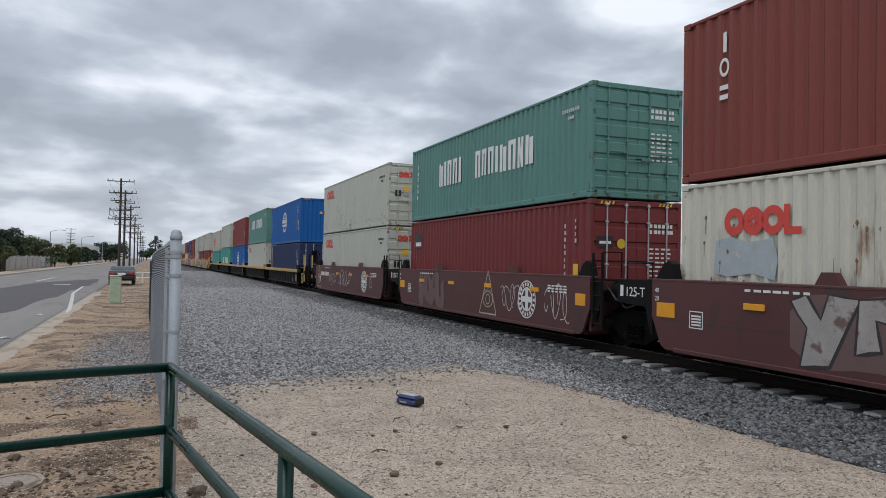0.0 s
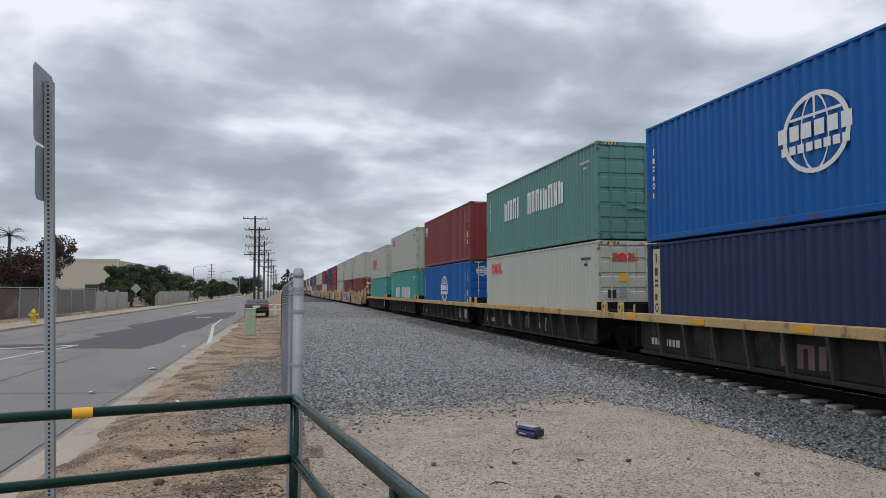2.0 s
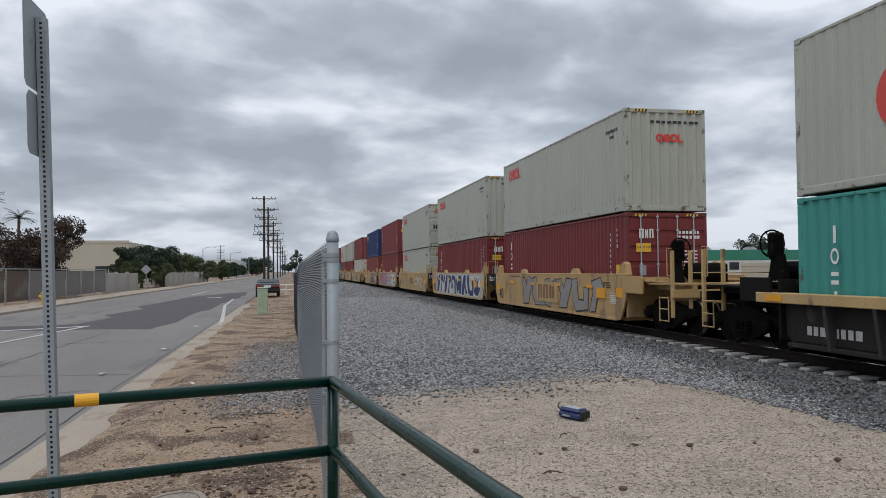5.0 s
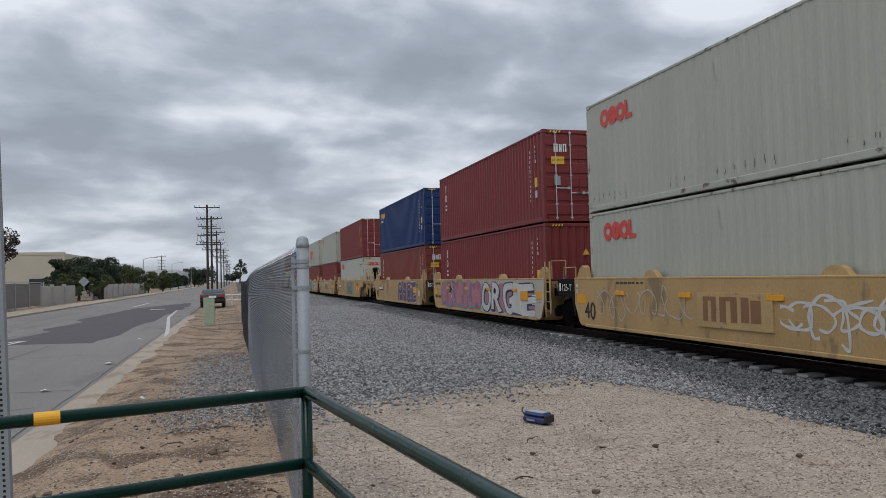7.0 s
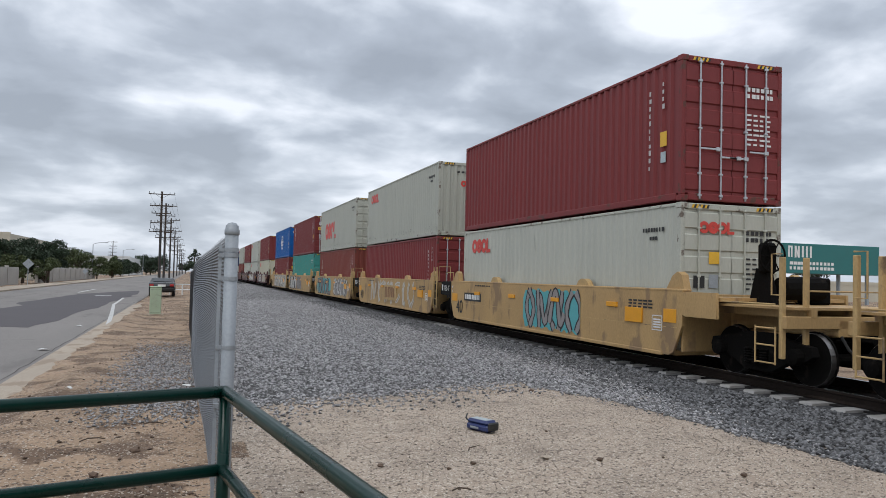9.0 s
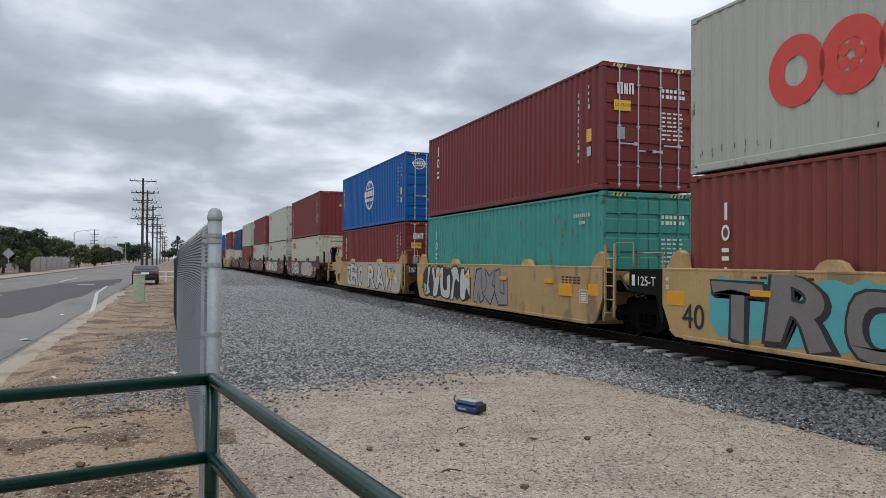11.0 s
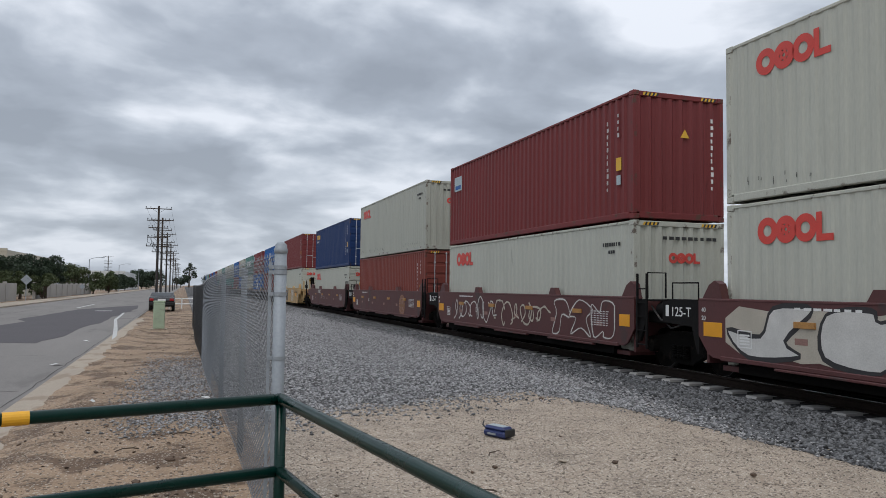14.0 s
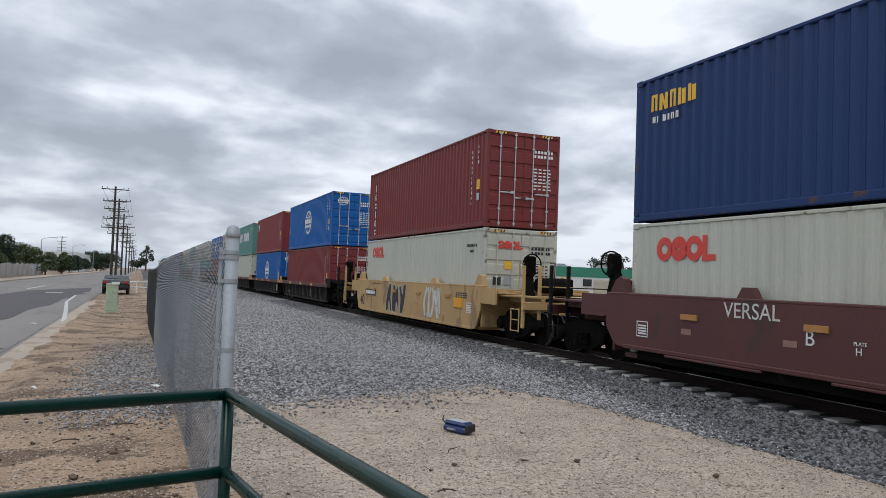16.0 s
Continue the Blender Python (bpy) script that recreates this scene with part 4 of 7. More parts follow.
            part("data_plate", kept("dplate", lambda: Geo().box(0, 0.2, 0, 0.28, 0, 0.003).mesh("data_plate", galv)), box, "grey metal plate", end_face(-0.86, -0.018, h - 1.75))
    elif mark == "long_column":
        part("logo", kept("column6", lambda: column_word(6, 0.30).mesh("logo", sign_white)), box, "white upright brand mark", side_face(side, LONG - 0.85, h - 0.85))
    elif mark == "yellow_blocks":
        part("logo", block_word("yellow", (5,), 0.34, 0.26, 0.05, mark_yellow, 3), box, "yellow brand mark", side_face(side, LONG - 0.5, h - 0.72))
        part("logo", block_word("under", (2, 4), 0.13, 0.1, 0.04, sign_white, 5), box, "small white line under the brand mark", side_face(side, LONG - 0.55, h - 0.95))
    elif mark == "sticker":
        base, band = (mark_black, sign_white) if end == "doors" else (sticker_pale, paint["blue"])
        part("sticker", kept(("sticker", end), lambda: Geo().box(0, 0.75, 0, 0.52, 0, 0.003).mesh("sticker", base)), box, "black and white sticker" if end == "doors" else "white and blue sticker", side_face(side, LONG - 0.45, h - 0.95))
        part("sticker_band", kept(("stband", end), lambda: Geo().box(0.1, 0.66, 0.06, 0.2, 0.003, 0.006).mesh("sticker_band", band)), box, "", side_face(side, LONG - 0.45, h - 0.95))
        if end == "doors":
            part("round_sticker", kept("round_sticker", lambda: Geo().prism([(0.11 * math.cos(q * 0.3927), 0.11 * math.sin(q * 0.3927)) for q in range(16)], (0, 0.003)).mesh("round_sticker", hydrant_paint)), box, "round yellow-green sticker", end_face(-0.42, -0.004, h - 0.98))
            part("door_label", kept("door_label", lambda: Geo().box(0, 0.42, 0, 0.26, 0, 0.003).mesh("door_label", mark_black)), box, "black label with a pale bar", end_face(-1.05, -0.004, h - 1.08))
            part("door_label_bar", kept("door_label_bar", lambda: Geo().box(0.06, 0.36, 0.09, 0.15, 0.003, 0.005).mesh("door_label_bar", sign_white)), box, "", end_face(-1.05, -0.004, h - 1.08))
    if colour == "dark_blue":
        part("side_banner", kept("side_banner", lambda: Geo().box(0, 0.34, 0, 1.85, 0, 0.003).mesh("side_banner", sticker_cream)), box, "cream upright banner", side_face(side, LONG - 0.3, h - 2.0))
        part("banner_marking", kept("banner_marking", lambda: column_word(6, 0.24).mesh("banner_marking", mark_black)), box, "black shapes on the banner", side_face(side - 0.003, LONG - 0.38, h - 0.5))
    if upright and mark != "blocks":
        part("caution_label", kept("side_caution", lambda: Geo().box(0, 0.22, 0, 0.3, 0, 0.003).mesh("caution_label", mark_yellow)), box, "yellow caution label", side_face(side, 0.72, 1.15))
    if mark == "mid_rings":
        g = kept("rubbed", lambda: Geo().prism([(0, 0.05), (0.35, 0), (0.9, 0.06), (1.35, -0.04), (1.42, 0.3), (1.3, 0.62), (0.8, 0.56), (0.4, 0.66), (0.05, 0.6)], (0, 0.002)).mesh("rubbed_patch", bare_patch))
        part("rubbed_patch", g, box, "bare blue-grey rubbed patch", side_face(side, LONG - 0.85, 1.27))
    if pale and stacked:
        k = int(u) % 4
        part("rust_staining", kept(("scuffs", k), lambda: scuff_mesh(k)), box, "short dark scrapes along the foot of the side", side_face(side - 0.001, LONG - 0.2, 0.2))
    if streaked:
        part("rust_staining", kept(("streaks", streaked), lambda: streak_mesh(int(streaked))), box, "brown rust runs down the side", side_face(side - 0.001, LONG - 0.3, 0.2 if stacked else 1.15))
    movers.append((box, u, z))
    return box


def streak_mesh(seed):
    """Thin rust runs of many lengths, with a ragged blot at the head of some."""
    rr, g = random.Random(seed), Geo()
    for k in range(90):
        x, z, long, w = rr.uniform(0, LONG - 0.7), rr.uniform(0.02, 0.9) ** 1.8 * 1.5, rr.uniform(0.05, 0.42) ** 1.3, rr.uniform(0.003, 0.011)
        if noise.noise((x * 0.45, seed * 2.3, 0)) < -0.08:
            continue
        
        g.prism([(x - w, z + 0.02), (x + w * 0.3, z - 0.02), (x + w, z + long), (x - w * 0.5, z + long)], (0, 0.002))
        if rr.random() < 0.45:
            ring = [(x + rr.uniform(0.5, 1) * 0.035 * math.cos(a), z + long + rr.uniform(0.5, 1) * 0.05 * math.sin(a)) for a in (0, 1.05, 2.1, 3.14, 4.2, 5.2)]
            g.prism(ring, (0, 0.0025))
    return g.mesh("rust_staining", rust_run)


def scuff_mesh(seed):
    """Short dark scrapes on the crests of the corrugation, thick in places and none elsewhere."""
    rr, g = random.Random(seed), Geo()
    for k in range(43):
        x = 0.05 + 0.278 * k
        if noise.noise((k * 0.16, seed * 3.1, 0)) < -0.05:
            continue
        for _ in range(2):
            a, z, tall = x + rr.uniform(0, 0.09), rr.uniform(0.02, 0.16), rr.uniform(0.04, 0.11)
            g.prism([(a, z), (a + 0.016, z), (a + 0.02, z + tall), (a + 0.006, z + tall)], (0, 0.002))
    return g.mesh("rust_staining", scuff_grey)


def column_word(n, size):
    rr, g = random.Random(n), Geo()
    for k in range(n):
        z = -k * size * 1.25
        if size < 0.15 or size < 0.25 and k % 2:
            g.box(0, size * rr.uniform(0.3, 0.62), z, z + size * rr.uniform(0.6, 0.85), 0, 0.004)
            continue
        # large marks: plain bars, rings and crosses in turn
        w, t = size * 0.62, size * 0.16
        if k % 3 == 1:
            ring_geo(g, w / 2, z + size / 2, size * 0.30, size * 0.47, 16, 0.004, 0.72)
        elif k % 3 == 0:
            g.box(w * 0.36, w * 0.36 + t * 1.4, z, z + size, 0, 0.004)
        else:
            g.box(0, w * 0.95, z + size * 0.62, z + size * 0.86, 0, 0.004).box(0, w * 0.95, z + size * 0.14, z + size * 0.38, 0, 0.004)
    return g


# ---- railcars ----
SILL_LOW, SILL_TOP, HALF = 0.20, 1.46, 1.50


# swollen spray shapes: arrows, hooks, wedges and slabs that spell nothing
FORMS = (
    ((0.1, 0.0), (0.42, 0.02), (0.58, 0.58), (0.98, 0.5), (0.72, 1.0), (0.2, 0.92), (0.36, 0.62)),
    ((0.0, 0.95), (0.34, 1.0), (0.4, 0.36), (0.72, 0.32), (0.68, 0.68), (1.0, 0.74), (0.95, 0.05), (0.3, 0.0), (0.05, 0.3)),
    ((0.0, 0.55), (0.45, 1.0), (1.0, 0.75), (0.72, 0.5), (0.92, 0.0), (0.5, 0.22), (0.12, 0.0), (0.3, 0.45)),
    ((0.2, 0.0), (0.62, 0.04), (1.0, 0.96), (0.6, 1.0), (0.46, 0.66), (0.3, 0.98), (0.0, 0.9), (0.26, 0.5)),
    ((0.05, 0.1), (0.5, 0.0), (0.62, 0.34), (0.95, 0.1), (0.86, 0.98), (0.5, 0.8), (0.42, 0.98), (0.1, 0.9)))


def graffiti(parent, key, y0, y1, z0, z1, fill, edge, n, seed, bold=0.075, ground=None):
    """Spray-painted forms on the side that faces -x: bent strokes with an outline; n forms, or those of a word."""
    wide, tall = y1 - y0, z1 - z0
    sharp = fill in ("grey", "silver")
    scrawl = not isinstance(n, str) and bold < 0.03

    def lines():
        rr = random.Random(seed)
        out = []
        span = wide / n
        for k in range(n):
            a = (k + 0.5) * span
            if scrawl:
                # one running line that doubles back on itself
                m, turn, start, way = rr.choice((8, 9, 10)), rr.uniform(0.8, 1.5), rr.uniform(0, 6.28), rr.choice((-1, 1))
                high, mid = rr.uniform(0.22, 0.44), rr.uniform(0.42, 0.58)
                out.append([Vector((a + span * (0.9 * (q / (m - 1) - 0.5) + rr.uniform(0.25, 0.5) * math.cos(start + way * turn * 6.28 * q / (m - 1))), tall * (mid + high * rr.uniform(0.6, 1.0) * math.sin(start + way * turn * 6.28 * q / (m - 1))))) for q in range(m)])
                continue
            for _ in range(rr.choice((2, 2, 3))):
                m = rr.choice((3, 4, 4, 5))
                down = rr.random() < 0.72
                lean, bow, slant = rr.uniform(-0.32, 0.32), rr.choice((-0.32, 0.0, 0.32)), rr.uniform(-0.25, 0.25)
                ctrl = []
                for q in range(m):
                    t = q / (m - 1)
                    if down:
                        ctrl.append(Vector((a + span * (lean + bow * math.sin(math.pi * t) + slant * (t - 0.5)), tall * (0.92 - 0.84 * t))))
                    else:
                        ctrl.append(Vector((a + span * (t - 0.5), tall * rr.choice((0.2, 0.45, 0.75, 0.85)))))
                out.append(ctrl)
        return out

    def strokes(width, level):
        g = Geo()
        for k, ctrl in enumerate(lines()):
            line = []
            ext = [ctrl[0], *ctrl, ctrl[-1]]
            for q in range(len(ctrl) - 1):
                p0, p1, p2, p3 = ext[q:q + 4]
                for t in (0, 0.17, 0.33, 0.5, 0.67, 0.83):
                    line.append(0.5 * (2 * p1 + (p2 - p0) * t + (2 * p0 - 5 * p1 + 4 * p2 - p3) * t * t + (3 * p1 - p0 - 3 * p2 + p3) * t ** 3))
            line.append(ctrl[-1])
            v = []
            lift = level + 0.0009 * (k % 26)
            for q, c in enumerate(line):
                d = line[min(q + 1, len(line) - 1)] - line[max(q - 1, 0)]
                d = d.normalized() if d.length > 1e-5 else Vector((1, 0))
                e = Vector((-d.y, d.x)) * (width + bold * 0.22 * math.sin(q * 0.9 + k))
                for s in (1, -1):
                    w = c + e * s
                    v.append((max(0, min(wide, w.x)), max(0, min(tall, w.y)), lift + 0.000012 * q))
            g.add(v, [(2 * q, 2 * q + 1, 2 * q + 3, 2 * q + 2) for q in range(len(line) - 1)])
        return g

    def loops():
        """Closed swollen letter-like outlines, side by side and overlapping."""
        rr, out = random.Random(seed), []
        span, before = wide / n, None
        for k in range(n):
            pick = rr.choice([f for f in FORMS if f is not before])
            before, flip = pick, rr.random() < 0.5
            shape = [(1 - x if flip else x, 1 - z if flip and len(pick) < 10 else z) for x, z in pick]
            pts = [Vector(((k - 0.04 + 1.08 * (x + rr.uniform(-0.04, 0.04))) * span, tall * (0.05 + 0.9 * (z + rr.uniform(-0.03, 0.03))))) for x, z in shape]
            ring, m = [], len(pts)
            for q in range(m):
                p0, p1, p2, p3 = (pts[(q + j - 1) % m] for j in range(4))
                if sharp:
                    ring += [p1, p1.lerp(p2, 0.5)]
                    continue
                for t in (0, 0.25, 0.5, 0.75):
                    ring.append(0.5 * (2 * p1 + (p2 - p0) * t + (2 * p0 - 5 * p1 + 4 * p2 - p3) * t * t + (3 * p1 - p0 - 3 * p2 + p3) * t ** 3))
            out.append([Vector((max(0.01, min(wide - 0.01, p.x)), max(0.01, min(tall - 0.01, p.y)))) for p in ring])
        return out

    def filled():
        g = Geo()
        for k, ring in enumerate(loops()):
            g.add([(p.x, p.y, 0.0014 + 0.0016 * k) for p in ring], [tuple(range(len(ring)))])
        return g

    def rims(width, level):
        g = Geo()
        for k, ring in enumerate(loops()):
            v, m = [], len(ring)
            for q, c in enumerate(ring):
                d = ring[(q + 1) % m] - ring[q - 1]
                d = d.normalized() if d.length > 1e-5 else Vector((1, 0))
                e = Vector((-d.y, d.x)) * width * (1 + 0.3 * math.sin(q * 0.8 + k))
                v += [(*(c + e), level + 0.0016 * k), (*(c - e), level + 0.0016 * k)]
            g.add(v, [(2 * q, 2 * q + 1, (2 * q + 3) % (2 * m), (2 * q + 2) % (2 * m)) for q in range(m)])
        return g

    def backing():
        rr = random.Random(seed + 7)
        top = [(wide * k / 24, tall * (0.97 - (0.10 * rr.random() if 0 < k < 24 else 0.25))) for k in range(25)]
        low = [(wide * k / 24, tall * (0.02 + (0.10 * rr.random() if 0 < k < 24 else 0.25))) for k in range(24, -1, -1)]
        g = Geo()
        g.add([(x, z, 0.0) for x, z in low + top], [(24 - k, 25 + k, 26 + k, 23 - k)[::-1] for k in range(24)])
        return g
    m = side_face(-HALF - 0.003, y1, z0)
    if ground:
        part("graffiti_ground", kept((key, "ground"), lambda: backing().mesh("graffiti_ground", spray[ground])), parent, f"{ground} sprayed background", m)
    if not isinstance(n, str) and fill == "maroon":
        part("graffiti_haze", kept((key, "haze"), lambda: rims(0.036, 0.0016).mesh("graffiti_haze", spray["haze"])), parent, "faint grey overspray", m)
        part("graffiti_outline", kept((key, "edge"), lambda: rims(0.014, 0.0021).mesh("graffiti_outline", spray[edge])), parent, f"{edge} sprayed outline of swollen letters", m)
        return
    if not isinstance(n, str) and bold >= 0.09:
        part("graffiti", kept((key, "fill"), lambda: filled().mesh("graffiti", spray[fill])), parent, f"{fill} sprayed swollen letter forms", m)
        part("graffiti_outline", kept((key, "edge"), lambda: rims(0.022 if sharp else 0.034, 0.0021).mesh("graffiti_outline", spray[edge])), parent, f"{edge} sprayed outline", m)
        return
    if isinstance(n, str):
        part("graffiti_shade", kept((key, "shade"), lambda: swollen(n, wide, tall, 0.06, 0.0012, spray["black"], seed, 0.06)), parent, "dark sprayed shade behind the letters", m)
        part("graffiti_outline", kept((key, "edge"), lambda: swollen(n, wide, tall, 0.06, 0.0032, spray[edge], seed)), parent, f"{edge} sprayed outline", m)
        part("graffiti", kept((key, "fill"), lambda: swollen(n, wide, tall, 0.03, 0.0062, spray[fill], seed)), parent, f"{fill} sprayed fat letters", m)
        return
    if not scrawl:
        part("graffiti_outline", kept((key, "edge"), lambda: strokes(bold + 0.05, 0.0015).mesh("graffiti_outline", spray[edge])), parent, f"{edge} sprayed outline", m)
    part("graffiti", kept((key, "fill"), lambda: strokes(bold, 0.0019).mesh("graffiti", spray[fill])), parent, f"{fill} sprayed letter forms", m)


def swollen(word, wide, tall, fat, level, material, seed, shift=0.0):
    """A word in fat, leaning letters that swell and overlap, filling a field."""
    rr, g = random.Random(seed), Geo()
    room = [0.5 if c == "I" else 1.0 for c in word]
    at = 0.0
    for k, c in enumerate(word):
        cu = bpy.data.curves.new("letter", "FONT")
        cu.body, cu.size, cu.offset, cu.resolution_u = c, 1.0, 0.0, 4
        tmp = new("letter", cu)
        depsgraph = bpy.context.evaluated_depsgraph_get()
        plain = bpy.data.meshes.new_from_object(tmp.evaluated_get(depsgraph))
        px, pz = [v.co.x for v in plain.vertices], [v.co.y for v in plain.vertices]
        cu.offset = fat
        bpy.context.view_layer.update()
        me = bpy.data.meshes.new_from_object(tmp.evaluated_get(bpy.context.evaluated_depsgraph_get()))
        x0, x1, z0, z1 = min(px), max(px), min(pz), max(pz)
        share = room[k] * wide / sum(room)
        lean, bow, lift, grow = rr.uniform(-0.12, 0.16), rr.uniform(-0.1, 0.1), rr.uniform(-0.04, 0.04), rr.uniform(0.92, 1.06)
        pts = []
        for v in me.vertices:
            a, b = (v.co.x - x0) / (x1 - x0), (v.co.y - z0) / (z1 - z0)
            x = at + share * (0.09 + 0.82 * a + lean * (b - 0.5) + bow * math.sin(3.1 * b)) + shift
            z = tall * (0.07 + lift + 0.83 * grow * (b + 0.06 * math.sin(5 * a + k))) - shift * 0.6
            pts.append((max(0.0, min(wide, x)), max(0.0, min(tall, z)), level + 0.0012 * (k % 2)))
        g.add(pts, [tuple(q.vertices) for q in me.polygons])
        bpy.data.objects.remove(tmp)
        at += share
    return g.mesh("graffiti", material)


def eye_triangle():
    """A sprayed triangle with an eye in it."""
    g = Geo()
    pts = [Vector((0, 0.02)), Vector((0.55, 1.2)), Vector((1.1, 0.02))]
    for p, q in zip(pts, pts[1:] + pts[:1]):
        d = (q - p).normalized()
        e = Vector((-d.y, d.x)) * 0.02
        g.add([(*(p + e), 0), (*(p - e), 0), (*(q - e), 0), (*(q + e), 0)], [(0, 1, 2, 3)])
    ring_geo(g, 0.55, 0.42, 0.12, 0.15, 16, 0.002)
    ring_geo(g, 0.55, 0.42, 0.2, 0.225, 20, 0.002, 1.5)
    for k in range(7):
        c = 0.55 + (k - 3) * 0.07
        g.box(c - 0.012, c + 0.012, 0.62, 0.74 - 0.02 * abs(k - 3), 0, 0.002)
    g.box(0.38, 0.72, 0.83, 0.86, 0, 0.002)
    return g.mesh("graffiti", spray["tan"])


def sill_mesh(side, body, kind, low):
    """One side of the well: a tall plate with slanted ends and a stepped lower chord."""
    s = -1 if side < 0 else 1

    def at(c0, c1):
        return sorted((s * c0, s * c1))
    g = Geo()
    if kind in ("black", "grey"):
        a, b, low, top, out = -0.3, LONG + 0.3, 0.2, 1.0, HALF - 0.22
        g.prism([(a, top), (a, low + 0.2), (a + 0.25, low), (b - 0.25, low), (b, low + 0.2), (b, top)], (0, 0.04), 0, lambda y, z, c: (s * (out - c), y, z))
        g.box(*at(out - 0.05, out + 0.12), a + 0.2, b - 0.2, low - 0.02, low + 0.06, 0, 0.01)
        return g.mesh("side_sill", body)
    a, b = -0.45, LONG + 0.45
    g.prism([(a, SILL_TOP), (a, SILL_TOP - 0.66), (a + 0.26, low + 0.07), (a + 0.4, low), (b - 0.4, low), (b - 0.26, low + 0.07), (b, SILL_TOP - 0.66), (b, SILL_TOP)], (0, 0.05), 0, lambda y, z, c: (s * (HALF - c), y, z))
    return g.mesh("side_sill", body)


def rib_mesh(body):
    g = Geo()
    g.prism([(-HALF - 0.01, 0.0), (-HALF + 0.23, 0.0), (-HALF + 0.23, -0.78), (-HALF + 0.10, -0.78)], (-0.04, 0.04), 0, lambda x, z, y: (x, y, z))
    return g.mesh("rib", body)


def wheel_geo():
    g = Geo().lathe([(0.12, -0.09), (0.15, -0.07), (0.40, -0.05), (0.42, -0.055), (0.42, 0.05), (0.455, 0.052), (0.455, 0.075), (0.40, 0.075), (0.14, 0.06), (0.12, 0.08)], (0, 0, 0), "x", 24)
    return g


def truck(parent, y):
    """A two-axle freight truck under the car at y."""
    t = part("truck", kept("bolster", lambda: Geo().box(-1.0, 1.0, -0.22, 0.22, 0.42, 0.66, 0, 0.03).box(-0.35, 0.35, -0.3, 0.3, 0.66, 0.8, 0, 0.03).mesh("truck_bolster", truck_black)), parent, "grimy black two-axle truck", pose(0, y, 0))

    def side_frame():
        out = [(-1.2, 0.50), (-1.15, 0.64), (-0.62, 0.72), (-0.3, 0.80), (0.3, 0.80), (0.62, 0.72), (1.15, 0.64), (1.2, 0.50), (1.0, 0.38), (0.8, 0.40), (0.42, 0.22), (0.32, 0.16), (-0.32, 0.16), (-0.42, 0.22), (-0.8, 0.40), (-1.0, 0.38)]
        g = Geo().prism(out, (-0.07, 0.07), 0, lambda a, b, c: (c, a, b))
        for k in range(5):
            g.lathe([(0.07, 0), (0.085, 0.02), (0.07, 0.04)], (-0.09, -0.16 + 0.08 * k, 0.3), "z", 8)
        for yy in (-0.18, 0.0, 0.18):
            for q in range(6):
                g.lathe([(0.065, 0), (0.08, 0.018), (0.065, 0.036)], (-0.1, yy, 0.27 + 0.045 * q), "z", 8)
        for yy in (-0.89, 0.89):
            g.lathe([(0.05, -0.15), (0.13, -0.13), (0.14, 0.0)], (-0.07, yy, 0.47), "x", 12)
        return g.mesh("side_frame", truck_black)
    for s in (-1, 1):
        part("side_frame", kept("side_frame", side_frame), t, "cast side frame with springs", Matrix.Translation((s * 1.0, 0, 0)) @ (Matrix.Identity(4) if s < 0 else pose(0, 0, 0, 0, 0, 180)))
    for yy in (-0.89, 0.89):
        part("axle", kept("axle", lambda: Geo().tube((-0.85, 0, 0.42), (0.85, 0, 0.42), 0.085, 10).mesh("axle", truck_black)), t, "", pose(0, yy, 0))
        for s in (-1, 1):
            part("wheel", kept("wheel", lambda: wheel_geo().mesh("wheel", truck_black, smooth=False)), t, "", Matrix.Translation((s * 0.77, yy, 0.425)) @ (Matrix.Identity(4) if s < 0 else pose(0, 0, 0, 0, 0, 180)))
            part("wheel_tread", kept("tread", lambda: Geo().lathe([(0.423, -0.05), (0.427, -0.048), (0.427, 0.048), (0.423, 0.05)], (0, 0, 0), "x", 24).mesh("wheel_tread", wheel_steel)), t, "bright worn wheel tread", Matrix.Translation((s * 0.77, yy, 0.425)) @ (Matrix.Identity(4) if s < 0 else pose(0, 0, 0, 0, 0, 180)))
    return t


def guide_mesh(body):
    g = Geo().prism([(0, 0), (0.55, 0), (0.36, 0.26), (0.2, 0.34), (0.08, 0.28)], (-0.16, 0.0), 0, lambda y, z, x: (x, y, z))
    return g.mesh("container_guide", body)


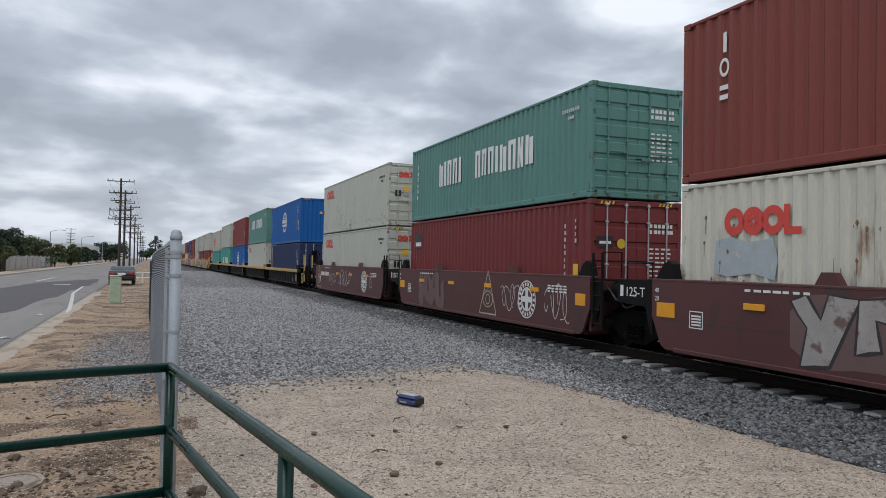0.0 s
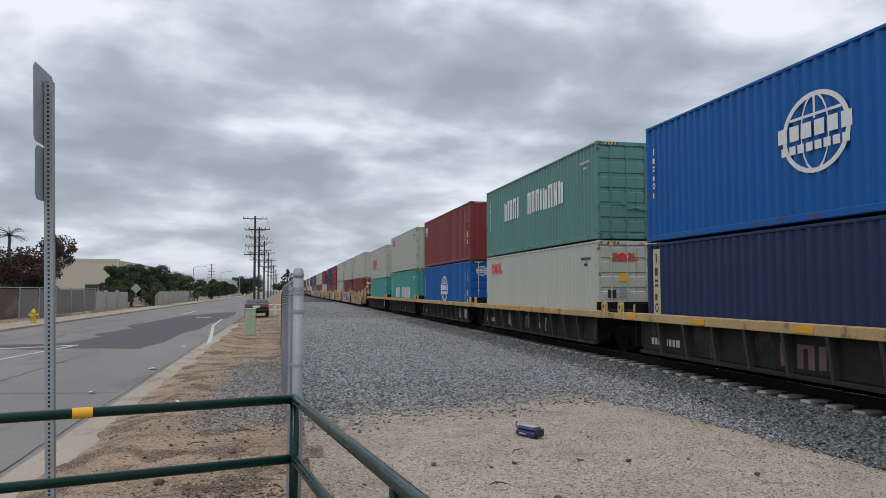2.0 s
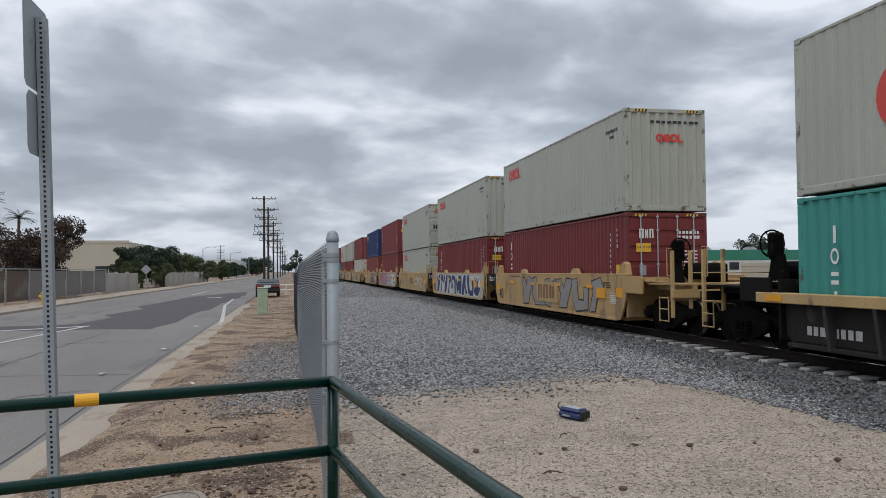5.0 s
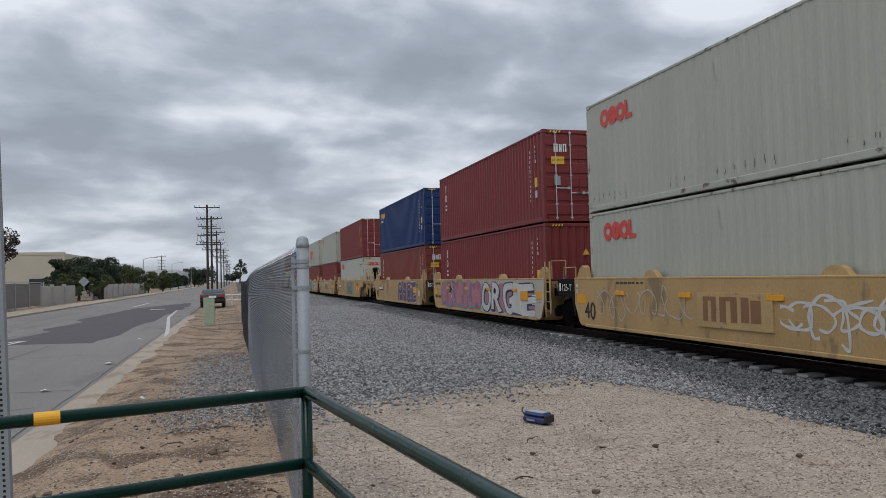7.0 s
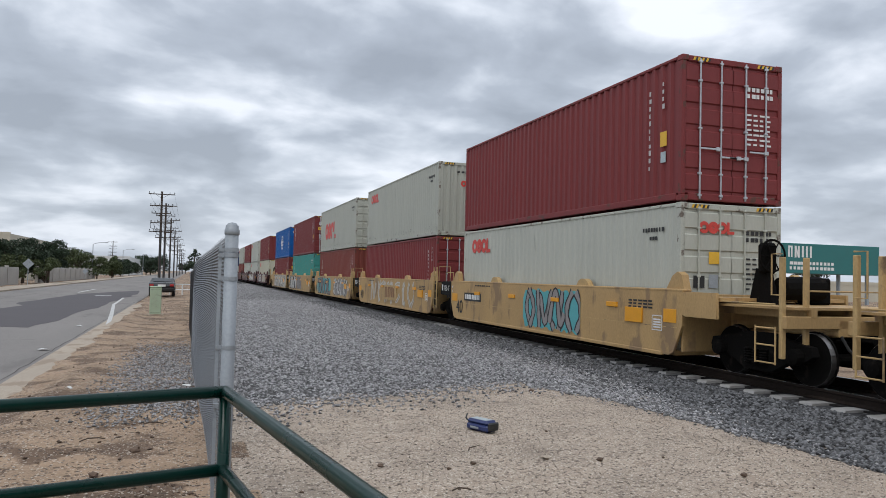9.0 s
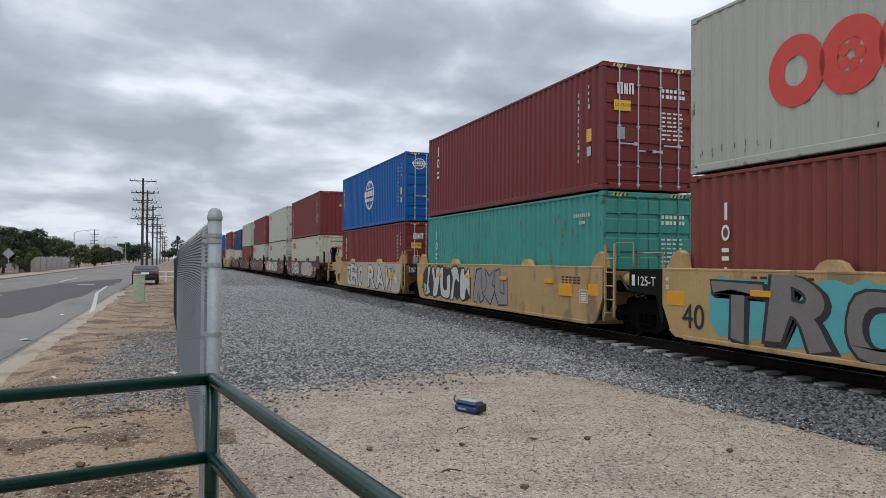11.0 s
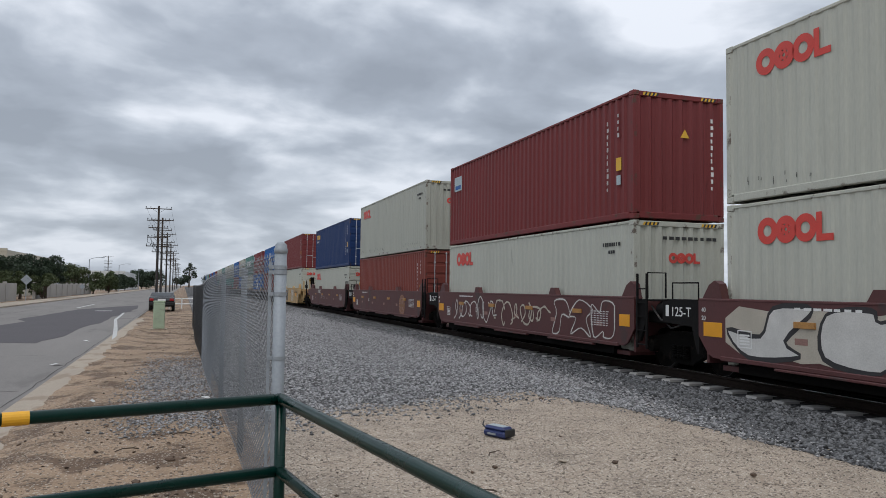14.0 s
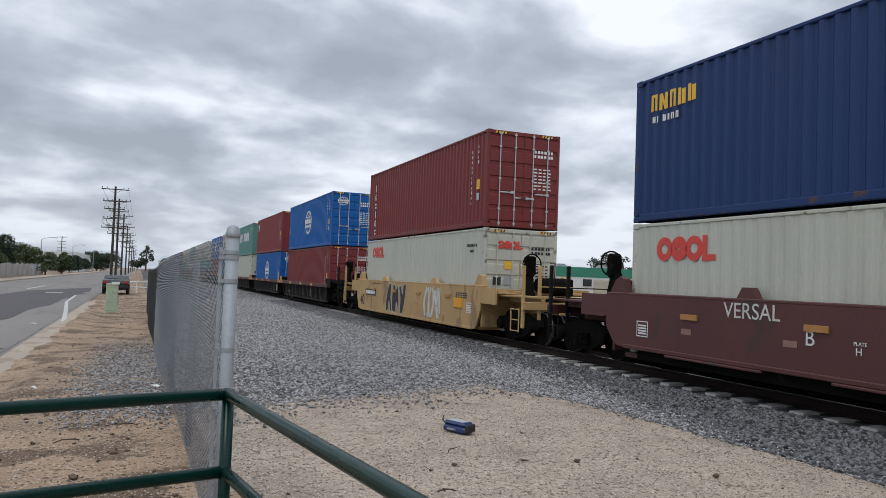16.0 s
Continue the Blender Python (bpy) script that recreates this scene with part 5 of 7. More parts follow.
def end_platform(car, sign, body, brake):
    """The open platform beyond the well, over the outer truck, with steps, grab irons and coupler."""
    y0 = -0.45 if sign < 0 else LONG + 0.45
    y1 = y0 + sign * 2.55
    lo, hi = min(y0, y1), max(y0, y1)

    outer = car.children[0].data.materials[0]

    def deck():
        g = Geo().box(-0.4, 0.4, lo, hi, 0.78, 1.08, 0, 0.02)
        g.box(-1.45, 1.45, y1 - 0.10 if sign > 0 else y1, y1 if sign > 0 else y1 + 0.10, 0.92, 1.12, 0, 0.01)
        inner = y0 + sign * 0.95
        g.prism([(y0, SILL_TOP - 0.45), (y0, SILL_TOP - 0.02), (inner, SILL_TOP - 0.02), (inner + sign * 0.02, 0.98), (y0 + sign * 0.1, 0.98)], (-HALF + 0.003, -HALF + 0.06), 0, lambda y, z, x: (x, y, z))
        g.prism([(y0, SILL_TOP - 0.45), (y0, SILL_TOP - 0.02), (inner, SILL_TOP - 0.02), (inner + sign * 0.02, 0.98), (y0 + sign * 0.1, 0.98)], (HALF - 0.06, HALF - 0.003), 0, lambda y, z, x: (x, y, z))
        g.box(-HALF + 0.1, HALF - 0.1, min(y0, inner), max(y0, inner), 1.3, 1.36)
        g.box(-1.3, 1.3, lo, hi, 1.22, 1.26)
        for x in (-0.9, 0.0, 0.9):
            g.box(x - 0.06, x + 0.06, lo, hi, 1.08, 1.22)
        return g.mesh("end_platform", outer)
    p = part("end_platform", kept(("deck", sign, outer.name), deck), car, "open end platform with walkway")

    def irons():
        g = Geo()
        for x in (-1.42, -0.95):
            yy = y1 - sign * 0.12
            g.box(x - 0.04, x + 0.04, yy - 0.04, yy + 0.04, 0.45, 2.05, 0, 0.01)
        return g.mesh("end_post", body)
    part("end_post", kept(("post", sign, body.name), irons), p, "upright end posts")

    def grabs():
        g = Geo()
        for yy in (y1 - sign * 0.18, y1 - sign * 0.62):
            g.path([(-1.5, yy, 0.35), (-1.5, yy, 0.95)], 0.016)
        for z in (0.37, 0.65, 0.92):
            g.tube((-1.5, y1 - sign * 0.18, z), (-1.5, y1 - sign * 0.62, z), 0.014, 6)
        g.path([(-1.45, y1 - sign * 0.1, 1.45), (-1.45, y1 - sign * 0.32, 1.45), (-1.45, y1 - sign * 0.32, 2.1), (-1.45, y1 - sign * 0.1, 2.1)], 0.014)
        for z in (1.42, 1.8):
            g.path([(-1.4, y0 + sign * 1.0, z - 0.12), (-1.4, y1 - sign * 0.3, z - 0.12)] if z < 1.5 else [(-0.95, y1 - sign * 0.12, 1.52), (0.9, y1 - sign * 0.12, 1.52)], 0.014)
        return g.mesh("grab_iron", body)
    part("grab_iron", kept(("grab", sign, body.name), grabs), p, "bent steel grab irons and step")
    part("coupler", kept(("coupler", sign), lambda: Geo().box(-0.1, 0.1, min(y1 - sign * 0.2, y1 + sign * 0.62), max(y1 - sign * 0.2, y1 + sign * 0.62), 0.72, 0.92, 0, 0.02).box(-0.17, 0.17, min(y1 + sign * 0.4, y1 + sign * 0.7), max(y1 + sign * 0.4, y1 + sign * 0.7), 0.66, 0.98, 0, 0.04).mesh("coupler", truck_black)), p, "heavy black coupler")
    part("brake_hose", kept(("hose", sign), lambda: Geo().path([(-0.35, y1, 0.8), (-0.35, y1 + sign * 0.15, 0.6), (-0.33, y1 + sign * 0.35, 0.45), (-0.25, y1 + sign * 0.6, 0.4)], 0.025).mesh("brake_hose", rubber)), p)
    if brake:
        def wheel():
            g = Geo()
            c = (-0.55, y0 + sign * 1.25, 2.12)
            ring = [(c[0] + 0.28 * math.cos(a * math.pi / 9), c[1], c[2] + 0.28 * math.sin(a * math.pi / 9)) for a in range(19)]
            g.path(ring, 0.02)
            for a in range(0, 18, 3):
                g.tube(c, ring[a], 0.012, 5)
            return g.mesh("brake_wheel", truck_black)
        part("brake_wheel", kept(("brake", sign), wheel), p, "spoked hand brake wheel")

        def gear():
            g = Geo()
            yy = y0 + sign * 1.05
            g.box(-0.72, -0.38, min(yy, yy + sign * 0.16), max(yy, yy + sign * 0.16), 1.8, 2.35, 0, 0.05)
            g.prism([(yy - 0.3, 1.26), (yy + 0.3, 1.26), (yy + 0.12, 1.9), (yy - 0.12, 1.9)], (-0.62, -0.48), 0, lambda y, z, x: (x, y, z))
            g.lathe([(0.0, -0.5), (0.2, -0.47), (0.22, 0.4), (0.0, 0.45)], (0.1, yy + sign * 0.2, 1.55), "x", 12)
            g.box(0.3, 0.8, yy - 0.2, yy + 0.2, 1.26, 1.75, 0, 0.04)
            return g.mesh("brake_gear", truck_black)
        part("brake_gear", kept(("gear", sign), gear), p, "black brake gear and air reservoir")
    return p


def railcar(kind, u, first, last, tags, number):
    body = dict(maroon=car_maroon, yellow=car_yellow, black=car_black, grey=car_black)[kind]
    words = dict(maroon="dull maroon railcar well with painted graffiti", yellow="weathered yellow railcar well with graffiti", black="grimy black ribbed railcar well with a tan top edge", grey="grimy black ribbed railcar well with maroon top edge")[kind]
    car = thing("well_car", pose(TRACK_X, u, 0), words, "railcar", "well cars of the train")
    chord = dict(maroon=car_maroon, yellow=car_yellow, black=car_tan, grey=car_maroon)[kind]
    low = 0.42 if kind == "maroon" and number > 2 else 0.22
    for s in (-1, 1):
        part("side_sill", kept(("sill", s, body.name, kind, low), lambda: sill_mesh(s, well_plate if kind in ("black", "grey") else body, kind, low)), car)
        x0, x1 = sorted((s * (HALF - 0.22), s * (HALF + (0.03 if kind in ("black", "grey") else 0.006))))
        tall, edge = (0.19, 1.16) if kind in ("black", "grey") else (0.05, SILL_TOP + 0.03)
        part("top_chord", kept(("chord", s, chord.name, tall), lambda: Geo().box(x0, x1, -0.45 - 0.4 * (tall > 0.1), LONG + 0.45 + 0.4 * (tall > 0.1), edge - tall, edge, 0, 0.012).mesh("top_chord", chord)), car)
        if kind in ("maroon", "yellow"):
            c0, c1 = sorted((s * (HALF - 0.06), s * (HALF + (0.03 if low > 0.3 else 0.012))))
            part("lower_chord", kept(("lchord", s, body.name, low), lambda: Geo().box(c0, c1, 0.17, LONG - 0.17, low - 0.03, low + 0.05, 0, 0.012).mesh("lower_chord", body)), car)
            if low > 0.3:
                u0, u1 = sorted((s * (HALF - 0.35), s * (HALF - 0.10)))
                part("underframe", kept(("under", s), lambda: Geo().box(u0, u1, 0.5, LONG - 0.5, 0.2, low - 0.04).mesh("underframe", truck_black)), car, "black underframe beam")
                for k in range(3):
                    e0, e1 = sorted((s * (HALF - 0.05), s * (HALF + 0.055)))
                    part("edge_plate", kept(("eplate", s), lambda: Geo().box(e0, e1, 0, 2.3, low - 0.075, low - 0.032, 0, 0.01).mesh("edge_plate", body)), car, "", pose(0, 1.2 + 3.6 * k, 0))
            elif s < 0:
                part("weld_seam", kept(("seam", kind), lambda: Geo().box(-HALF - 0.0022, -HALF + 0.01, -0.3, LONG + 0.3, 0.745, 0.76).mesh("weld_seam", car_tan if kind == "yellow" else rib_grey)), car)
    part("well_floor", kept(("floor", body.name), lambda: Geo().box(-1.32, 1.32, 0, LONG, 0.2, 0.29).mesh("well_floor", body)), car)
    for y0, y1 in ((-0.35, -0.28), (LONG + 0.28, LONG + 0.35)):
        part("end_bulkhead", kept(("bulk", y0, body.name), lambda: Geo().box(-1.4, 1.4, y0, y1, 0.3, 1.4, 0, 0.01).mesh("end_bulkhead", body)), car)
    guide_mat = car_black if number < 3 else dict(maroon=car_maroon, yellow=car_yellow, black=car_tan, grey=car_black)[kind]
    for y in (-0.42, LONG - 0.13) if kind in ("maroon", "yellow") else ():
        for sx in (-1, 1):
            part("container_guide", kept(("guide", guide_mat.name), lambda: guide_mesh(guide_mat)), car, "", pose(sx * 1.36 + 0.08, y, 1.15 if kind in ("black", "grey") else SILL_TOP + 0.02))
    if kind == "yellow":
        for y in (3.4, 8.8):
            part("container_guide", kept("mid_guide", lambda: Geo().prism([(-0.3, 0), (0.3, 0), (0.2, 0.12), (0.06, 0.17), (-0.06, 0.17), (-0.2, 0.12)], (-0.14, 0.0), 0, lambda y, z, x: (x, y, z)).mesh("container_guide", car_tan)), car, "small folded steel guide", pose(-1.32, y, SILL_TOP + 0.02))
    elif kind == "maroon":
        for y in (3.4, 8.8):
            part("container_guide", kept("mid_guide_m", lambda: Geo().prism([(-0.22, 0), (0.22, 0), (0.1, 0.19), (-0.1, 0.19)], (-0.14, 0.0), 0, lambda y, z, x: (x, y, z)).mesh("container_guide", car_maroon)), car, "small folded steel guide", pose(-1.32, y, SILL_TOP + 0.02))
    if kind in ("black", "grey"):
        part("logo", block_word("well", (3,), 0.42, 0.5, 0.08, spray["haze"], 8), car, "grey owner's mark as blocks", side_face(-HALF + 0.216, 7.0, 0.36))
        part("number_bar", small_bars(1, 8, 0.15, 0.16, 0.02, faded_white, 29), car, "pale characters as bars", side_face(-HALF + 0.216, LONG - 0.3, 0.42))
        for k in range(10):
            part("rib", kept(("rib", body.name), lambda: rib_mesh(rib_grey)), car, "", pose(0, 1.0 + k * (LONG - 2.0) / 9, 0.99))
    else:
        for k in range(4):
            part("reflector", kept(("reflector", number < 18), lambda: Geo().box(0, 0.42, 0, 0.1, -0.028, 0.006, 0, 0.003).mesh("reflector", mark_orange if number < 18 else mark_faded)), car, "orange reflector strip", side_face(-HALF - 0.028, 2.2 + 2.7 * k, SILL_TOP - 0.40))
        if kind == "maroon" and number > 17:
            for k in range(5):
                part("faded_label", kept("faded_label", lambda: Geo().box(0, 0.26, 0, 0.1, 0, 0.003).mesh("faded_label", faded_pink)), car, "faded pinkish reflective label", side_face(-HALF - 0.004, 1.1 + 2.3 * k, 0.80))
            part("data_marking", small_bars(7, 6, 0.12, 0.024, 0.028, faded_white, 19), car, "block of small painted lines of data", side_face(-HALF - 0.005, 1.35, 1.12))
        else:
            part("data_marking", small_bars(3, 5, 0.16, 0.035, 0.03, sign_white if kind == "maroon" else mark_black, 11), car, "small painted lines of data", side_face(-HALF - 0.005, 1.35, SILL_TOP - 0.25))
        if number != 22:
            part("data_marking", small_bars(1, 7, 0.17, 0.04, 0.03, sign_white if kind == "maroon" else mark_black, 13), car, "small painted line of data", side_face(-HALF - 0.005, 10.3, SILL_TOP - 0.12))
        part("placard", kept("placard", lambda: frame_plate(0.34, 0.3).mesh("placard", sign_white)), car, "white-edged data panel", side_face(-HALF - 0.005, LONG - 0.6 if kind == "maroon" else 0.5, SILL_TOP - 0.8))
    truck(car, LONG + (1.52 if not last else 1.95))
    if first:
        truck(car, -1.95)
        end_platform(car, -1, car_tan if kind in ("black", "yellow") else car_black, True)
    if last:
        end_platform(car, 1, car_tan if kind in ("black", "yellow") else car_black, True)
    else:
        # articulated joint over the shared truck: this car's number plate on one side, the next car's ladder on the other
        def joint():
            y = LONG + 1.52
            g = Geo().box(-1.2, 1.2, y - 1.0, y - 0.3, 0.95, 1.2, 0, 0.03).box(-1.2, 1.2, y + 0.3, y + 1.0, 0.95, 1.2, 0, 0.03)
            g.box(-0.35, 0.35, y - 1.1, y + 1.1, 0.75, 1.05, 0, 0.03)
            if kind in ("maroon", "yellow"):
                a = LONG + 0.45
                g.prism([(a, 0.45), (a + 0.05, 0.45), (a + 0.22, 0.95), (a + 1.12, 1.0), (a + 1.12, 1.42), (a, 1.44)], (-1.49, -1.43), 0, lambda b, z, x: (x, b, z))
                g.box(-1.49, -1.2, a + 0.1, a + 1.0, 1.42, 1.46, 0, 0.01)
                c = LONG + 2.58
                g.prism([(c, 0.62), (c, 1.44), (c - 0.34, 1.44), (c - 0.34, 0.92), (c - 0.16, 0.55)], (-1.46, -1.40), 0, lambda b, z, x: (x, b, z))
                g.box(-1.3, 1.3, c - 0.6, c - 0.05, 1.40, 1.44, 0, 0.01)
            return g.mesh("articulated_joint", car_black)
        part("articulated_joint", kept(("joint", kind in ("maroon", "yellow")), joint), car, "black joint over the shared truck")
        if kind in ("maroon", "yellow"):
            def steps():
                g = Geo()
                for b in (LONG + 2.12, LONG + 2.46):
                    g.box(-1.52, -1.47, b - 0.02, b + 0.02, 0.42, 1.98, 0, 0.008)
                for k in range(5):
                    g.tube((-1.495, LONG + 2.12, 0.5 + 0.29 * k), (-1.495, LONG + 2.46, 0.5 + 0.29 * k), 0.016, 6)
                return g.mesh("ladder", trim)
            trim = car_black if kind == "maroon" else car_tan
            part("ladder", kept(("ladder", kind), steps), car, "steel ladder with five rungs")

            def reservoir():
                return Geo().lathe([(0.02, -0.36), (0.14, -0.32), (0.17, -0.25), (0.17, 0.25), (0.14, 0.32), (0.02, 0.36)], (-1.12, LONG + 1.82, 1.24), "y", 14).mesh("air_reservoir", trim, smooth=True)
            part("air_reservoir", kept(("reservoir", kind), reservoir), car, "round-ended air tank over the truck")
            part("air_pipe", kept("air_pipe", lambda: Geo().path([(-1.25, LONG + 2.3, 1.3), (-1.3, LONG + 1.9, 1.02), (-1.28, LONG + 1.5, 1.05), (-1.3, LONG + 1.2, 1.3)], 0.02).path([(-1.0, LONG + 2.4, 1.1), (-1.2, LONG + 1.7, 0.86), (-1.2, LONG + 1.1, 1.0)], 0.016).mesh("air_pipe", rib_grey)), car, "bent air pipes")
            part("grab_iron", kept(("low_grab", kind), lambda: Geo().path([(-1.35, LONG + 2.3, 1.46), (-1.35, LONG + 2.3, 2.0), (-0.9, LONG + 2.3, 2.0), (-0.9, LONG + 2.3, 1.46)], 0.02).mesh("grab_iron", trim)), car)
            part("grab_iron", kept(("side_grab", kind), lambda: Geo().path([(-1.38, LONG + 0.6, 1.46), (-1.38, LONG + 0.6, 1.78), (-1.38, LONG + 1.4, 1.78), (-1.38, LONG + 1.4, 1.46)], 0.016).mesh("grab_iron", trim)), car)
            part("reflector_panel", kept("jpanel", lambda: Geo().box(0, 0.5, 0, 0.26, -0.02, 0.006, 0, 0.003).mesh("reflector_panel", mark_orange)), car, "orange reflector panel", side_face(-HALF - 0.004, LONG + 0.30, 0.80))
            part("reflector_panel", kept("lpanel", lambda: Geo().box(0, 0.4, 0, 0.26, -0.02, 0.006, 0, 0.003).mesh("reflector_panel", mark_orange)), car, "orange reflector panel", side_face(-HALF - 0.004, 0.12, 0.84))
        else:
            for y in (LONG + 0.98, LONG + 2.0):
                def pedestal():
                    g = Geo().prism([(-0.11, 0.98), (0.11, 0.98), (0.11, 1.36), (0.07, 1.43), (-0.07, 1.43), (-0.11, 1.36)], (-1.53, -1.45), 0, lambda b, z, x: (x, b, z))
                    return g.lathe([(0.0, -0.004), (0.04, -0.004), (0.04, 0.0)], (-1.53, 0, 1.29), "x", 12, 1).mesh("pedestal", car_tan, car_black)
                part("pedestal", kept("pedestal", pedestal), car, "tan upright bracket with a round hole", pose(0, y, 0))
        if kind in ("black", "grey"):
            part("deck_plate", kept("deck_plate", lambda: Geo().box(-1.5, 1.5, LONG + 0.9, LONG + 1.42, 0.98, 1.12, 0, 0.01).box(-1.5, 1.5, LONG + 1.62, LONG + 2.2, 0.98, 1.12, 0, 0.01).mesh("deck_plate", car_tan)), car, "worn tan deck plate over the joint")
    if not last and kind in ("maroon", "yellow"):
        part("placard", kept("joint_words", lambda: frame_plate(0.1, 0.22, True).mesh("placard", sign_white)), car, "small white panel", side_face(-1.493, LONG + 1.47, 1.12))
        part("number_mark", lettering("125-T", 0.26, sign_white), car, "white painted letters 125-T", side_face(-1.493, LONG + 1.31, 1.13))
        for z, words_on in ((1.24, "40"), (1.09, "20")):
            part("size_mark", lettering(words_on, 0.12, sign_white), car, "small white numbers for the container lengths", side_face(-HALF - 0.006, LONG + 0.36, z))
    if kind == "yellow":
        part("reflector_panel", kept("rpanel", lambda: Geo().box(0, 0.62, 0, 0.3, -0.028, 0.006, 0, 0.003).mesh("reflector_panel", mark_orange)), car, "large orange reflector panel", side_face(-HALF - 0.028, 1.45, 0.78))
        if number != 11:
            part("number_mark", lettering("40", 0.62, mark_black), car, "black painted number 40", side_face(-HALF - 0.012, LONG - 0.15, 0.42))
        if number in (8, 10, 14):
            part("logo", block_word("owner", (3,), 0.48, 0.58, 0.09, spray["brown"], 8), car, "brown owner's mark as blocks", side_face(-HALF - 0.032, 6.75, 0.62))
            part("owner_panel", kept("opanel", lambda: Geo().box(0, 2.2, 0, 0.68, -0.028, 0.0025).mesh("owner_panel", car_tan)), car, "tan panel left clear of paint", side_face(-HALF - 0.0285, 6.95, 0.5))
        if number in (12, 13, 23) or number > 27:
            part("number_panel", kept("npanel", lambda: Geo().box(0, 1.5, 0, 0.26, 0, 0.003).mesh("number_panel", mark_black)), car, "black panel with a row of white bars", side_face(-HALF - 0.005, LONG - 0.9, 0.85))
            part("number_bar", small_bars(1, 9, 0.135, 0.15, 0.02, sign_white, 17), car, "white bars", side_face(-HALF - 0.009, LONG - 1.0, 0.905))
    if number in (1, 2, 21):
        def emblem():
            g = ring_geo(ring_geo(Geo(), 0, 0, 0.44, 0.47, 30), 0, 0, 0.25, 0.30, 24)
            for q in range(18):
                a = q * math.pi / 9
                g.prism([(0.33 * math.cos(a - 0.09), 0.33 * math.sin(a - 0.09)), (0.42 * math.cos(a - 0.09), 0.42 * math.sin(a - 0.09)), (0.42 * math.cos(a + 0.09), 0.42 * math.sin(a + 0.09)), (0.33 * math.cos(a + 0.09), 0.33 * math.sin(a + 0.09))], (0, 0.003))
            g.box(-0.25, 0.25, -0.07, 0.07, 0, 0.004).box(-0.07, 0.07, -0.28, -0.07, 0, 0.004).box(-0.07, 0.07, 0.07, 0.28, 0, 0.004)
            return g.mesh("emblem", spray["brown"] if number == 21 else sign_white)
        if number == 21:
            part("emblem_disc", Geo().prism([(0.45 * math.cos(q * 0.2618), 0.45 * math.sin(q * 0.2618)) for q in range(24)], (-0.002, 0)).mesh("emblem_disc", faded_pink), car, "faded disc behind the emblem", side_face(-HALF - 0.0045, 2.4, 0.85))
        part("emblem", kept(("emblem", number == 21), emblem), car, "round emblem with a cross and a ring of small bars", side_face(-HALF - 0.005, 2.4, 0.85))
    if number == 2:
        part("number_bar", small_bars(1, 9, 0.19, 0.2, 0.02, sign_white, 17), car, "white painted characters as bars", side_face(-HALF - 0.005, 11.2, 0.95))
    if number in COATED:
        a, b = -0.44, COATED[number]
        tail = [(b - 0.4, 0.25), (b - 0.26, 0.31), (b, SILL_TOP - 0.65)] if b > LONG else [(b - 0.3, 0.25), (b, 0.6), (b - 0.2, 0.9)]
        rim = [(a, SILL_TOP - 0.02), (a, SILL_TOP - 0.65), (a + 0.26, 0.31), (a + 0.4, 0.25), *tail, (b, SILL_TOP - 0.02)]
        part("graffiti_ground", Geo().prism(rim, (HALF, HALF + 0.0015), 0, lambda y, z, x: (-x, y, z)).mesh("graffiti_ground", spray["old"]), car, "pale paint sprayed over the side")
    low += 0.05
    for i, (y0, y1, fill, edge, n, bold, ground) in enumerate(tags):
        graffiti(car, ("tag", number, i), y0, y1, low, SILL_TOP - 0.04, fill, edge, n, 100 * number + i, bold, ground)
    for words_on, size, y, z, m in WRITTEN.get(number, ()):
        part("painted_word", lettering(words_on, size, m), car, "painted lettering " + words_on, side_face(-HALF - 0.009, y, z))
    if number == 11:
        for size, m, up in ((0.40, spray["white"], 0.012), (0.32, spray["black"], 0.016)):
            pts = [(size * (1 if q % 2 == 0 else 0.42) * math.sin(q * math.pi / 5 + 0.3), size * (1 if q % 2 == 0 else 0.42) * math.cos(q * math.pi / 5 + 0.3)) for q in range(10)]
            part("graffiti_star", Geo().prism(pts, (0, 0.003)).mesh("graffiti_star", m), car, "sprayed star", side_face(-HALF - up, 9.7, 1.06))
    if number in (1, 2):
        part("graffiti", kept("eye", eye_triangle), car, "sprayed triangle with an eye", side_face(-HALF - 0.006, 5.25 if number == 1 else 12.2, 0.32))
    if kind in ("black", "grey"):
        for k, (y, w, m) in enumerate(((2.6, 0.9, spray["grey"]), (5.0, 0.8, spray["tan"]), (1.3, 0.9, spray["tan"]), (8.7, 0.5, spray["grey"]))):
            if (number + k) % 2:
                part("worn_patch", kept(("wp", k), lambda: Geo().prism([(0, 0.1), (w * 0.9, 0), (w, 0.45), (0.1, 0.5)], (0, 0.003)).mesh("worn_patch", m)), car, "pale rubbed patch", side_face(-HALF + 0.215, y, 0.34))
        part("reflector", kept("reflector_b", lambda: Geo().box(0, 0.5, 0, 0.12, 0, 0.008, 0, 0.002).mesh("reflector", mark_orange)), car, "yellow reflector strip", side_face(-HALF - 0.035, 3.2, 1.0))
        for y in (6.3, 9.6):
            part("reflector", kept("reflector_b", lambda: None), car, "yellow reflector strip", side_face(-HALF - 0.035, y, 1.0))
        part("reflector", kept("reflector_b", lambda: None), car, "yellow reflector strip", side_face(-HALF - 0.035, LONG + 0.55, 1.0))
        for sx in (-1, 1):
            part("lock_box", kept("lock_box", lambda: Geo().box(-0.14, 0.14, -0.18, 0.18, 0, 0.22, 0, 0.03).box(-0.1, 0.1, -0.3, -0.18, 0, 0.14, 0, 0.02).mesh("lock_box", car_tan)), car, "small tan deck fitting", pose(sx * 1.1, LONG + 0.62, 1.15))
    movers.append((car, u, 0.0))
    return car


